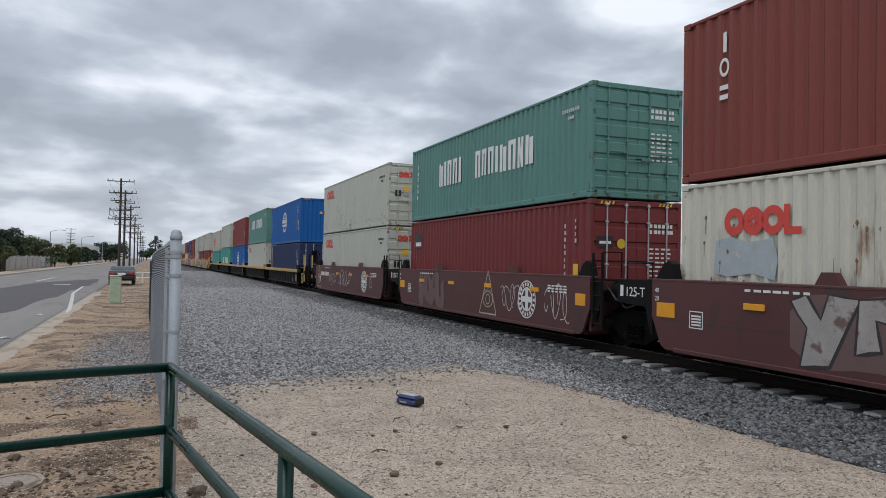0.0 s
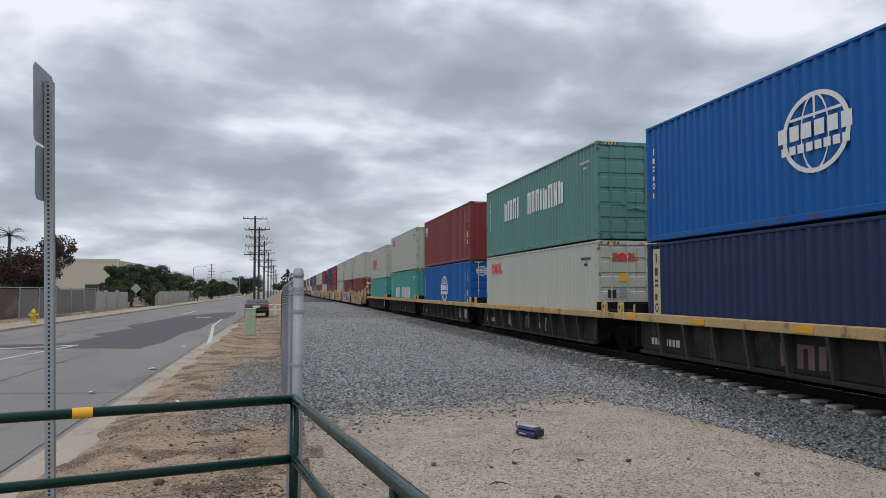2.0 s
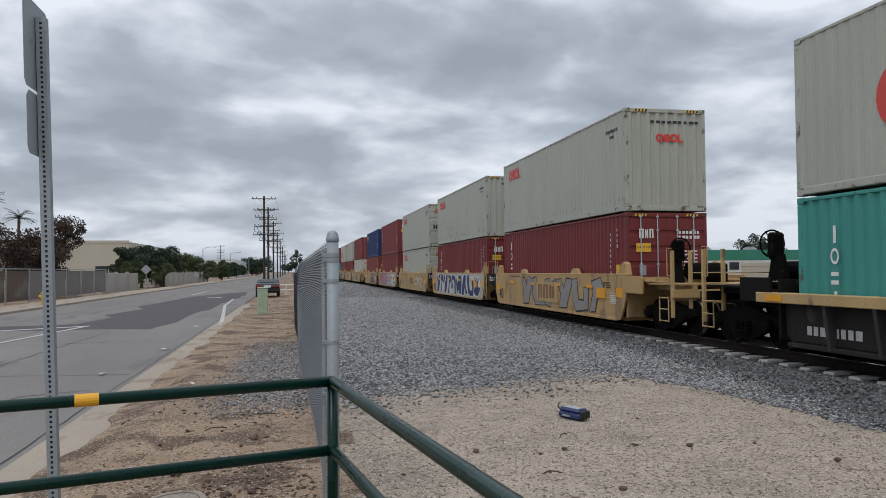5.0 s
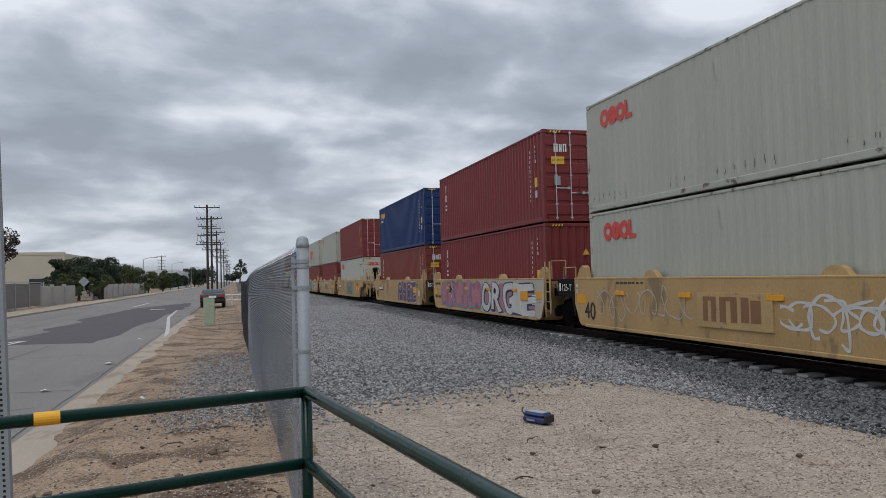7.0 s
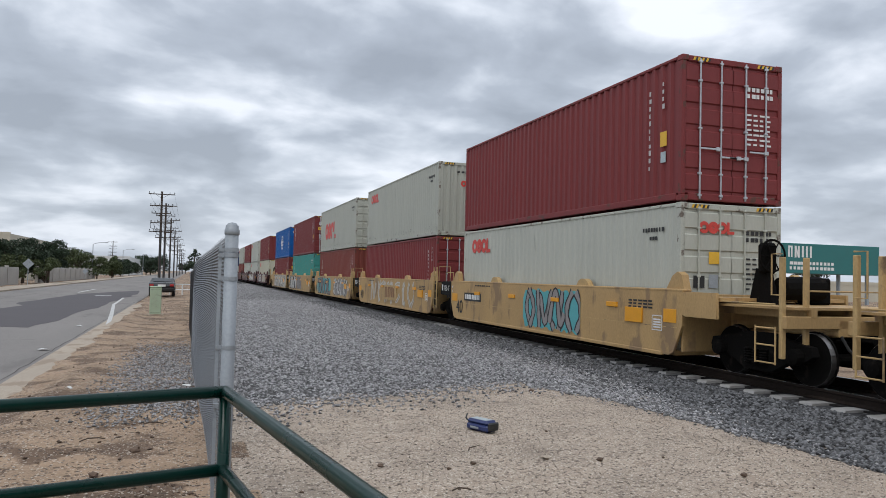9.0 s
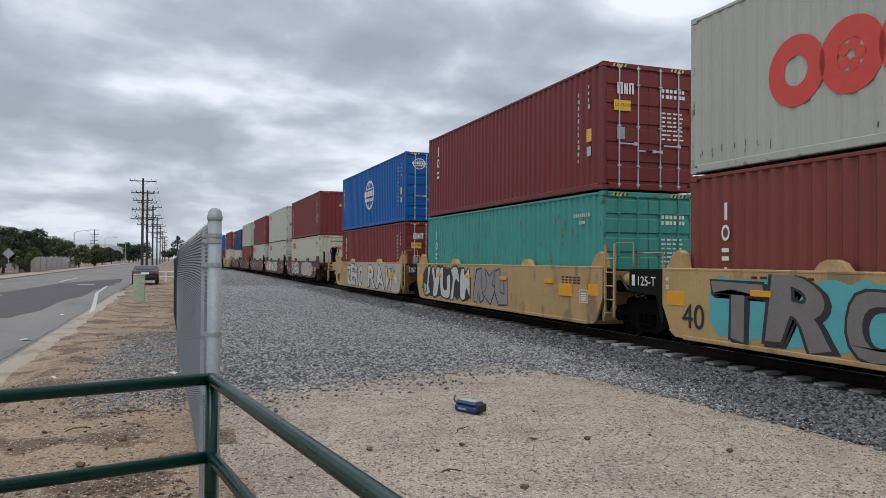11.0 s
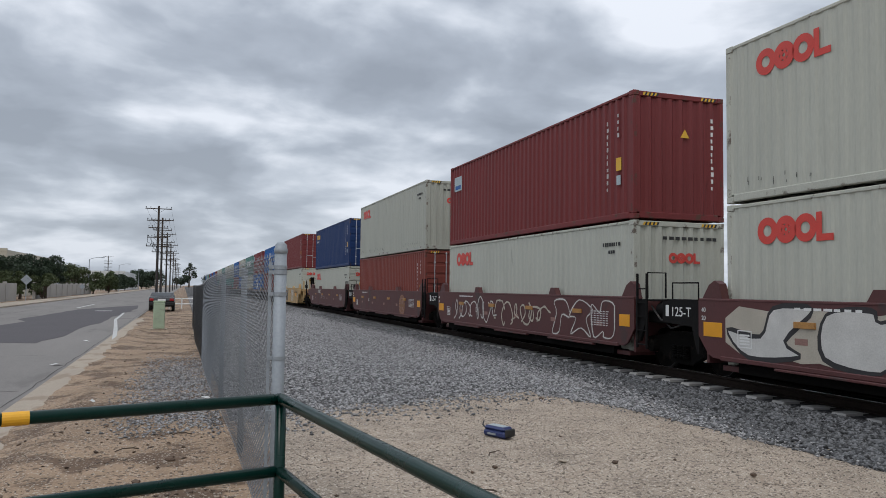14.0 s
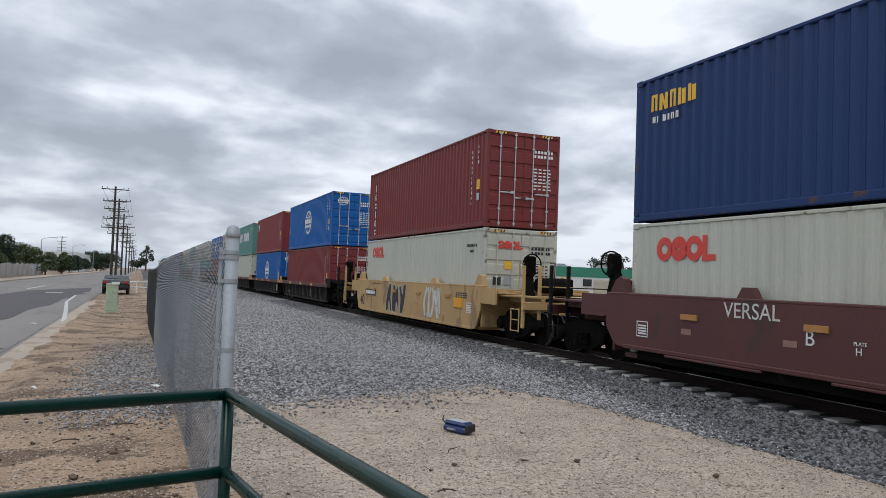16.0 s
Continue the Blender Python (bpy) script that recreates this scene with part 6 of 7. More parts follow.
def frame_plate(w, h, full=False):
    g = Geo()
    if full:
        return g.box(0, w, 0, h, 0, 0.003)
    t = 0.018
    g.box(0, w, 0, t, 0, 0.003).box(0, w, h - t, h, 0, 0.003).box(0, t, t, h - t, 0, 0.003).box(w - t, w, t, h - t, 0, 0.003)
    for k in range(4):
        g.box(0.05, w - 0.05, 0.05 + k * (h - 0.1) / 4, 0.08 + k * (h - 0.1) / 4, 0, 0.003)
    return g


# sides that are sprayed over from the leading end to this place
COATED = {11: 5.9, 17: 9.7, 9: 11.4}
# words that can be read on the railcars: (word, size, along, up, paint)
WRITTEN = {11: [("THE FUTURE", 0.17, 12.35, 1.24, spray["black"]), ("?", 0.17, 11.95, 0.98, spray["black"]), ("WHO GIVES", 0.17, 12.3, 0.66, spray["black"])],
           22: [("VERSAL", 0.36, 9.25, 1.17, spray["white"]), ("B", 0.32, 7.6, 0.86, sign_white), ("PLATE", 0.075, 6.79, 0.93, sign_white), ("H", 0.15, 6.76, 0.80, sign_white)],
           20: [("D", 0.24, 8.75, 0.86, sign_white)], 21: [("C", 0.24, 8.75, 0.9, sign_white)]}
HC, LC = 2.896, 2.591
WELL_Z = 0.295
PITCH, COUPLED = 15.217, 19.341
D, B = "doors", "blank"
# unit, railcar, (lower: colour, end, mark), (upper: colour, end, mark, height), graffiti
TRAIN = [
    ("A", "maroon", ("old_white", B, "mid_rings+3"), ("brown", B, "column", HC), [(0.6, 9.4, "silver", "black", 8, 0.13, "haze")]),
    ("A", "maroon", ("maroon", D, "sticker"), ("green", D, "blocks", LC), [(0.35, 1.5, "white", "maroon", 3, 0.012, None), (8.0, 10.4, "haze", "haze", 3, 0.14, None), (2.6, 3.9, "white", "maroon", 3, 0.01, None)]),
    ("A", "maroon", ("white", D, "rings"), ("white", D, "rings+4", LC), [(7.6, 9.4, "white", "maroon", 4, 0.010, None), (4.8, 7.2, "white", "maroon", 4, 0.014, None), (0.9, 1.8, "tan", "maroon", 1, 0.018, None)]),
    ("B", "black", ("dark_blue", D, "", LC), ("blue", B, "globe", HC), []),
    ("B", "black", ("white", D, "rings"), ("green", D, "blocks", HC), []),
    ("B", "black", ("blue", D, "globe"), ("red", B, "sticker", HC), []),
    ("B", "black", ("teal", B, "blocks"), ("grey", B, "rings", HC), []),
    ("B", "black", ("teal", D, "long_column", LC), ("grey", D, "big_rings", HC), []),
    ("C", "yellow", ("maroon", D, "column"), ("grey", B, "rings", HC), [(0.8, 8.8, "grey", "black", 6, 0.09, None)]),
    ("C", "yellow", ("maroon", D, "column"), ("grey", B, "rings+5", HC), [(0.2, 5.6, "blue", "white", 4, 0.09, "white"), (5.6, 11.2, "blue", "white", 5, 0.10, "white")]),
    ("C", "yellow", ("grey", D, "rings"), ("grey", D, "rings", HC), [(0.2, 4.6, "white", "tan", 6, 0.028, None), (7.1, 11.4, "old", "tan", 6, 0.018, None), (1.0, 4.4, "white", "tan", 4, 0.024, None)]),
    ("C", "yellow", ("red", B, "column"), ("red", D, "column", HC), [(0.3, 5.6, "white", "blue", "ORGIE", 0.19, "pink"), (5.6, 11.3, "rose", "cyan", 5, 0.13, "coral")]),
    ("C", "yellow", ("brown", D, "column"), ("navy", D, "yellow_blocks", HC), [(1.0, 5.4, "purple", "white", "PHOE", 0.15, "plum")]),
    ("D", "yellow", ("white", D, "rings"), ("red", D, "", HC), [(3.4, 6.6, "grey", "black", 4, 0.07, "teal")]),
    ("D", "yellow", ("red", D, ""), ("grey", B, "rings", HC), [(2.0, 9.8, "tan", "white", 7, 0.05, None)]),
    ("D", "yellow", ("brown", B, "long_column"), ("grey", D, "big_rings", HC), [(6.0, 11.3, "taupe", "black", "TROL", 0.19, "teal"), (0.6, 5.0, "white", "black", 4, 0.08, "grey")]),
    ("D", "yellow", ("teal", D, "long_column+7"), ("maroon", D, "column", HC), [(7.2, 11.9, "white", "black", 5, 0.12, "black"), (4.4, 7.0, "grey", "black", 3, 0.12, "grey")]),
    ("D", "yellow", ("maroon", D, "column"), ("blue", D, "globe", HC), [(6.2, 9.5, "white", "black", "ZERO", 0.10, None), (0.6, 5.2, "white", "black", "RAW", 0.17, None)]),
    ("F", "maroon", ("cream", B, "rings"), ("maroon", B, "long_column", HC), [(1.2, 5.4, "tan", "white", 4, 0.14, "tan"), (6.5, 9.9, "white", "black", "SUBER", 0.09, None)]),
    ("F", "maroon", ("white", D, "rings"), ("white", D, "rings", HC), [(3.6, 11.9, "white", "black", 4, 0.10, "old")]),
    ("F", "maroon", ("white", B, "rings"), ("maroon", B, "sticker", HC), [(7.0, 10.9, "white", "maroon", 7, 0.022, None), (3.4, 7.2, "old", "maroon", 6, 0.026, None), (0.3, 3.4, "maroon", "white", 3, 0.18, None)]),
    ("F", "maroon", ("brown", D, ""), ("grey", B, "rings", HC), []),
    ("F", "maroon", ("white", D, "rings", LC), ("navy", D, "yellow_blocks", HC), []),
    ("G", "yellow", ("white", D, "rings"), ("maroon", D, "long_column", HC), [(6.0, 8.4, "black", "tan", 3, 0.09, None), (2.6, 4.2, "white", "tan", 3, 0.06, None)]),
    ("H", "grey", ("maroon", D, ""), ("blue", D, "globe", HC), []),
    ("H", "grey", ("blue", D, "globe"), ("red", B, "sticker", HC), []),
    ("H", "grey", ("white", D, "rings"), ("green", B, "blocks", HC), []),
    ("H", "grey", ("blue", D, "globe"), ("grey", B, "rings", HC), []),
    ("H", "grey", ("maroon", D, "column"), ("blue", D, "globe", HC), []),
]
for k in range(13):
    rr = random.Random(40 + k)
    TRAIN.append(("JKL"[k // 5], ("maroon", "yellow", "grey")[k // 5], (rr.choice(("white", "maroon", "blue", "teal")), rr.choice((D, B)), ""), (rr.choice(("blue", "grey", "green", "maroon", "blue")), rr.choice((D, B)), "", HC), []))

place = -0.15
for i, (unit, kind, low, top, tags) in enumerate(TRAIN):
    first = i > 0 and TRAIN[i - 1][0] != unit
    last = i + 1 < len(TRAIN) and TRAIN[i + 1][0] != unit
    railcar(kind, place, first, last, tags, i)
    tall = low[3] if len(low) > 3 else HC
    container(low[0], tall, low[1], low[2], place, WELL_Z, False)
    container(top[0], top[3], top[1], top[2], place, WELL_Z + tall + 0.03, True)
    place += COUPLED if last else PITCH


# ---- beside the camera: pipe railing, sign, wire fence ----
def railing():
    rail = thing("pipe_railing", Matrix(), "dark green painted steel pipe railing with three rails", "railing")
    corner, left, mid, near = (0.80, 5.13), (-3.45, 4.01), (1.15, 2.88), (1.62, -0.4)
    r = 0.0305
    for z in (1.0, 0.61, 0.22):
        for a, b in ((left, corner), (corner, near)):
            g = Geo().tube((*a, z), (*b, z), r, 16)
            part("rail_pipe", g.mesh("rail_pipe", green_paint, smooth=True), rail)
        part("elbow", Geo().lathe([(0.001, -r), (r * 0.7, -r * 0.7), (r, 0), (r * 0.7, r * 0.7), (0.001, r)], (*corner, z), "z", 16).mesh("elbow", green_paint, smooth=True), rail)
    far_left = (-2.2, 4.34)
    for x, y in (corner, mid, far_left, (1.48, 0.6)):
        part("post", Geo().tube((x, y, ground_z(x, y) - 0.1), (x, y, 0.98), r, 16).mesh("post", green_paint, smooth=True), rail)
    d = (Vector(corner) - Vector(left)).normalized()
    p = Vector((-0.43, 4.805))
    part("tape_band", Geo().tube((*(p - d * 0.055), 1.0), (*(p + d * 0.055), 1.0), r + 0.002, 16).mesh("tape_band", yellow_tape), rail, "orange-yellow tape wrapped round the top rail")


railing()


def sign_post():
    x, y, z0 = -0.84, 5.76, ground_z(-0.84, 5.76)
    post = thing("sign_post", pose(x, y, z0, 0, -1.7, 0), "galvanised perforated square steel sign post seen from behind", "sign post")
    h, w, t = 3.22, 0.029, 0.003
    hole, gap = 0.0075, 0.0305
    # the near face is a strip with round holes left open as dark cells
    g = Geo()
    for sx in (-1, 1):
        x0, x1 = sorted((sx * w, sx * (w - t)))
        g.box(x0, x1, -w, w, -0.2, h)
    g.box(-w + t, w - t, w - t, w, -0.2, h)
    n = int(h / gap)
    g.box(-w + t, -hole, -w, -w + t, -0.2, h)
    g.box(hole, w - t, -w, -w + t, -0.2, h)
    for k in range(n):
        z = 0.01 + k * gap
        g.box(-hole, hole, -w, -w + t, z + hole, z + gap - hole)
    part("perforated_tube", g.mesh("perforated_tube", galv), post)
    # black strip added behind the holes in place of the shade inside the tube
    part("tube_inside", Geo().box(-0.014, 0.014, -w + 0.006, -w + 0.008, -0.1, h - 0.01).mesh("tube_inside", rubber), post, "added dark strip that stands for the shade in the hollow tube")
    for z0, z1, wide in ((2.76, 3.31, 0.23), (2.36, 2.74, 0.20)):
        plate = Geo().prism([(-wide, z0 + 0.04), (-wide + 0.04, z0), (wide - 0.04, z0), (wide, z0 + 0.04), (wide, z1 - 0.04), (wide - 0.04, z1), (-wide + 0.04, z1), (-wide, z1 - 0.04)], (-0.0015, 0.0015), 0, lambda a, b, c: (-0.036 + c, a, b))
        part("sign_plate", plate.mesh("sign_plate", galv), post, "bare grey back of a traffic sign")
        for zz in (z0 + 0.1, z1 - 0.1):
            part("bolt", Geo().lathe([(0.011, -0.006), (0.011, 0.0)], (-w, 0, zz), "x", 6).mesh("bolt", galv), post)


sign_post()


def wire_fence():
    x0, y0, x1, y1 = 0.824, 5.49, 0.66, 36.0
    fence = thing("wire_fence", Matrix(), "galvanised chain-link fence with a round terminal post", "fence")
    run = y1 - y0

    def at(s):
        return x0 + (x1 - x0) * s / run + 0.02 * math.sin(s * 0.5) * min(1, s / 3) - 0.05 * math.sin(math.pi * min(s, 26) / 26)

    def low(s):
        return ground_z(at(s), y0 + s) + 0.02

    high = 1.80
    g = Geo().tube((x0, y0, ground_z(x0, y0) - 0.2), (x0, y0, 1.835), 0.037, 18)
    part("terminal_post", g.mesh("terminal_post", galv, smooth=True), fence, "thick round galvanised post")
    part("post_cap", Geo().lathe([(0.0385, -0.02), (0.041, -0.018), (0.041, 0.006), (0.0375, 0.01), (0.035, 0.03), (0.022, 0.045), (0.001, 0.05)], (x0, y0, 1.835), "z", 18).mesh("post_cap", galv, smooth=True), fence, "domed post cap")
    for z in (1.72, 1.69, 1.56, 1.18, 0.86, 0.5, 0.2):
        part("tension_band", Geo().lathe([(0.040, 0), (0.040, 0.022)], (x0, y0, z), "z", 18).box(x0 - 0.068, x0 - 0.034, y0 - 0.004, y0 + 0.02, z, z + 0.022).mesh("tension_band", galv), fence)
    part("tension_bar", Geo().box(x0 - 0.068, x0 - 0.05, y0 + 0.01, y0 + 0.017, 0.05, 1.76).mesh("tension_bar", galv), fence)
    for k in range(1, 11):
        s = 3.05 * k
        if s > run:
            break
        part("line_post", Geo().tube((at(s) + 0.03, y0 + s, low(s) - 0.2), (at(s) + 0.03, y0 + s, low(s) + high - 0.02), 0.03, 10).mesh("line_post", galv, smooth=True), fence)
    # woven wires: near the terminal post every wire bends in and out at its knuckles, further off straight diagonals
    pitch, r = 0.052, 0.0023
    verts, faces = [], []
    n = int(run / pitch)
    rise = int(high / pitch)
    bent = 14.0

    def wire(pts):
        for (sa, za, xa), (sb, zb, xb) in zip(pts, pts[1:]):
            if not (0 <= sa <= run and 0 <= sb <= run):
                continue
            k = len(verts)
            for s, z, dx in ((sa, za, xa), (sb, zb, xb)):
                xx, yy, zz = at(s) + dx, y0 + s, low(s) + z
                verts.extend([(xx + r, yy, zz), (xx - r * 0.6, yy + r, zz), (xx - r * 0.6, yy - r, zz)])
            faces.extend([(k, k + 1, k + 4, k + 3), (k + 1, k + 2, k + 5, k + 4), (k + 2, k, k + 3, k + 5)])
    half = pitch / 2
    for i in range(int(bent / half) // 2):
        pts = []
        for q in range(int(high / half) + 1):
            side = 1 if (q + i) % 2 else -1
            pts.append((0.02 + half + 2 * i * half + side * half, q * half, side * 0.005))
        wire(pts)
    for i in range(int(bent / pitch) - rise, n + rise):
        for way in (1, -1):
            pts = []
            for q in range(9):
                s = i * pitch + way * high * q / 8
                pts.append((s if s >= bent else -1, high * q / 8, way * r))
            wire(pts)
    # twisted barbs along the top selvage
    for i in range(n):
        s = i * pitch
        k = len(verts)
        xx, yy, zz = at(s), y0 + s, low(s) + high
        verts.extend([(xx - r, yy - r, zz), (xx + r, yy - r, zz), (xx, yy + r, zz), (xx + 0.006 * (-1) ** i, yy + 0.012, zz + 0.035)])
        faces.extend([(k, k + 1, k + 3), (k + 1, k + 2, k + 3), (k + 2, k, k + 3)])
    me = bpy.data.meshes.new("wire_mesh")
    me.from_pydata(verts, [], faces)
    me.materials.append(wire_mat)
    tagged(part("wire_mesh", me, fence, "woven diamond wire netting"), kind="stuff")
    for z in (0.03, 1.74):
        pts = [(at(s) - 0.006, y0 + s, low(s) + z) for s in np.arange(0, run, 1.0)]
        part("tension_wire", Geo().path(pts, 0.003, 4).mesh("tension_wire", wire_mat), fence)


wire_fence()


def tool_case():
    z = ground_z(3.6, 8.7) + 0.01
    case = thing("tool_case", pose(3.60, 8.62, z, 0, 0, -66), "dark blue plastic case lying on the sand", "case")
    g = Geo().box(-0.16, 0.16, -0.085, 0.085, 0.0, 0.07, 0, 0.02)
    part("body", g.mesh("body", tool_blue), case)
    part("lid", Geo().box(-0.15, 0.15, -0.08, 0.08, 0.068, 0.115, 0, 0.022).mesh("lid", tool_blue), case)
    part("end_cap", Geo().box(0.155, 0.185, -0.075, 0.075, 0.015, 0.1, 0, 0.012).mesh("end_cap", mark_black), case, "black end of the case")
    part("handle", Geo().path([(-0.15, -0.03, 0.06), (-0.22, -0.02, 0.10), (-0.25, 0.03, 0.13)], 0.008).mesh("handle", mark_black), case, "thin black strap")
    part("top_panel", Geo().box(-0.12, 0.11, -0.05, 0.05, 0.1152, 0.118, 0, 0.001).mesh("top_panel", bare_patch), case, "pale grey panel on the lid")
    part("label_bar", Geo().box(-0.08, 0.04, -0.094, -0.09, 0.025, 0.045).mesh("label_bar", galv), case, "small pale label")


tool_case()


def manhole():
    z = ground_z(-0.27, 6.4)
    lid = thing("manhole_cover", pose(-0.27, 6.40, z - 0.004, 3.5, -4.5, 0), "dusty cast iron manhole cover half sunk in the dirt", "manhole cover")
    part("rim", ring_geo(Geo(), 0, 0, 0.20, 0.24, 28, 0.02).mesh("rim", lid_mat), lid)
    part("plate", Geo().lathe([(0.197, -0.03), (0.197, 0.014), (0.18, 0.018)], (0, 0, 0), "z", 28).mesh("plate", lid_mat), lid)
    part("boss", Geo().lathe([(0.02, 0.015), (0.018, 0.03)], (0.05, 0.03, 0), "z", 8).mesh("boss", lid_mat), lid)


manhole()


def lump(name, x, y, r, material, label, seed, flat=0.7):
    rr = random.Random(seed)
    bm = bmesh.new()
    bmesh.ops.create_icosphere(bm, subdivisions=2, radius=r)
    for v in bm.verts:
        v.co *= 0.8 + 0.5 * noise.noise(v.co * (2.2 / r) + Vector((seed, 0, 0))) + 0.1 * rr.random()
        v.co.z *= flat
    me = bpy.data.meshes.new(name)
    bm.to_mesh(me)
    bm.free()
    me.materials.append(material)
    ob = thing(name, pose(x, y, ground_z(x, y) + r * flat * 0.5, 0, 0, 40 * seed), label, "stone", "", "", me)
    return ob


for seed, (x, y, r) in enumerate(((4.16, 7.15, 0.035), (2.97, 6.0, 0.035), (2.52, 5.8, 0.045), (1.02, 5.75, 0.075), (-0.78, 6.55, 0.06), (-0.20, 6.33, 0.05), (0.10, 6.5, 0.045), (0.28, 6.55, 0.04), (-0.35, 7.2, 0.055), (1.85, 5.7, 0.03), (2.2, 7.4, 0.03), (3.0, 7.3, 0.028), (5.1, 6.4, 0.03), (5.38, 11.16, 0.04), (-0.05, 7.6, 0.045), (0.2, 8.4, 0.05), (-1.0, 7.4, 0.04))):
    lump("stone", x, y, r, clod_mat, "dark earthy stone lying on the ground", seed + 1)
lump("stone", 3.73, 7.37, 0.055, concrete, "pale flat stone lying on the sand", 31, 0.25)


def twig(x, y, turn, long):
    g = Geo().path([(-long / 2, 0, 0.01), (-long / 6, 0.02, 0.03), (long / 5, -0.01, 0.035), (long / 2, 0.03, 0.015)], 0.006, 5).path([(long / 5, -0.01, 0.035), (long / 3, -0.05, 0.05)], 0.004, 4)
    thing("twig", pose(x, y, ground_z(x, y) + 0.005, 0, 0, turn), "dry dark twig on the sand", "twig", "", "", g.mesh("twig", bark))


twig(3.17, 7.76, 40, 0.16)
twig(2.6, 6.5, -20, 0.14)
twig(-0.2, 8.9, 10, 0.22)
twig(0.3, 9.6, -15, 0.2)

# ---- along the street ----


def litter(x, y, z, size, seed):
    rr = random.Random(seed)
    g = Geo()
    pts = [(rr.uniform(0.5, 1) * size * math.cos(k * 1.05), rr.uniform(0.4, 0.8) * size * math.sin(k * 1.05), rr.uniform(0.004, 0.05)) for k in range(6)]
    g.add([(0, 0, 0.045)] + pts + [(p[0], p[1], p[2] - 0.004) for p in pts], [(0, 1 + k, 1 + (k + 1) % 6) for k in range(6)] + [(1 + k, 7 + k, 7 + (k + 1) % 6, 1 + (k + 1) % 6) for k in range(6)])
    thing("paper_scrap", pose(x, y, z), "crumpled pale paper scrap lying by the gutter", "litter", "scraps of litter", "", g.mesh("paper_scrap", sign_white))


for seed, (x, y, s) in enumerate(((-2.35, 19.5, 0.16), (-2.75, 15.2, 0.13), (-2.6, 27, 0.12), (-3.3, 12.5, 0.08))):
    litter(x, y, -0.19, s, seed)
litter(-0.9, 12.6, ground_z(-0.9, 12.6), 0.06, 9)
litter(0.62, 12.5, ground_z(0.62, 12.5), 0.09, 10)


def cabinet():
    x, y = -0.66, 34.2
    z = ground_z(x, y)
    c = thing("utility_cabinet", pose(x, y, z), "pale green steel utility cabinet with graffiti on the verge", "utility cabinet")
    part("body", Geo().box(-0.22, 0.22, -0.22, 0.22, 0.05, 1.14, 0, 0.02).mesh("body", box_green), c)
    part("roof", Geo().box(-0.24, 0.24, -0.24, 0.24, 1.14, 1.19, 0, 0.02).mesh("roof", box_green), c)
    part("plinth", Geo().box(-0.32, 0.32, -0.3, 0.3, -0.1, 0.05, 0, 0.01).mesh("plinth", concrete), c, "concrete plinth")
    g = Geo()
    for k, (a, b) in enumerate(((0.3, 0.04), (0.42, -0.06), (0.54, 0.05), (0.66, -0.05), (0.78, 0.05))):
        g.path([(-0.08 + b, -0.224, a), (0.0 + b, -0.224, a + 0.07), (0.07 + b, -0.224, a + 0.02)], 0.006, 4)
    part("graffiti", g.mesh("graffiti", spray["grey"]), c, "thin grey scrawl")
    part("door_seam", Geo().box(-0.19, 0.19, -0.2215, -0.218, 0.12, 0.125).box(-0.19, 0.19, -0.2215, -0.218, 1.05, 1.055).mesh("door_seam", rib_grey), c)


cabinet()


def parked_car():
    x, y, z = -1.15, 58.5, -0.2
    car = thing("parked_car", pose(x, y, z), "black car parked at the street edge, seen from behind", "car")
    prof = [(-2.2, 0.35), (-2.25, 0.75), (-2.1, 0.95), (-1.2, 1.02), (-0.7, 1.26), (0.8, 1.28), (1.5, 0.98), (2.1, 0.85), (2.2, 0.45), (2.0, 0.3), (-2.0, 0.3)]
    g = Geo().prism(prof, (-0.82, 0.82), 0, lambda a, b, c: (c * (1 - 0.22 * max(0, b - 0.95) / 0.5), a, b))
    part("body", g.mesh("body", car_paint), car)
    part("rear_window", Geo().prism([(-0.6, 1.05), (0.6, 1.05), (0.52, 1.24), (-0.52, 1.24)], (-0.004, 0.004), 0, lambda a, b, c: (a, -1.225 + (b - 1.02) * 2.08 + c - 0.012, b)).mesh("rear_window", glass_dark), car)
    part("bumper", Geo().box(-0.8, 0.8, -2.32, -2.2, 0.4, 0.62, 0, 0.04).mesh("bumper", rubber), car)
    for s in (-1, 1):
        part("tail_light", Geo().box(s * 0.65 - 0.13, s * 0.65 + 0.13, -2.27, -2.2, 0.72, 0.88, 0, 0.02).mesh("tail_light", tail_red), car, "red tail light")
        for yy in (-1.35, 1.35):
            wheel = part("wheel", Geo().lathe([(0.2, -0.1), (0.32, -0.1), (0.33, 0), (0.32, 0.1), (0.2, 0.1)], (s * 0.74, yy, 0.33), "x", 18).mesh("wheel", rubber), car, "black tyre")
    part("number_plate", Geo().box(-0.25, 0.25, -2.275, -2.26, 0.7, 0.85).mesh("number_plate", sign_white), car, "pale plate")


parked_car()


def barrier():
    g0 = thing("pipe_gate", pose(0.0, 62, -0.22), "white pipe gate across the verge beside the street", "gate")
    for x in (-0.75, 0.15, 1.35):
        part("post", Geo().tube((x, 0, -0.1), (x, 0, 0.85), 0.05, 10).mesh("post", sign_white), g0)
    for z in (0.8, 0.4):
        part("bar", Geo().tube((-0.75, 0, z), (1.35, 0, z), 0.04, 10).mesh("bar", sign_white), g0)


barrier()


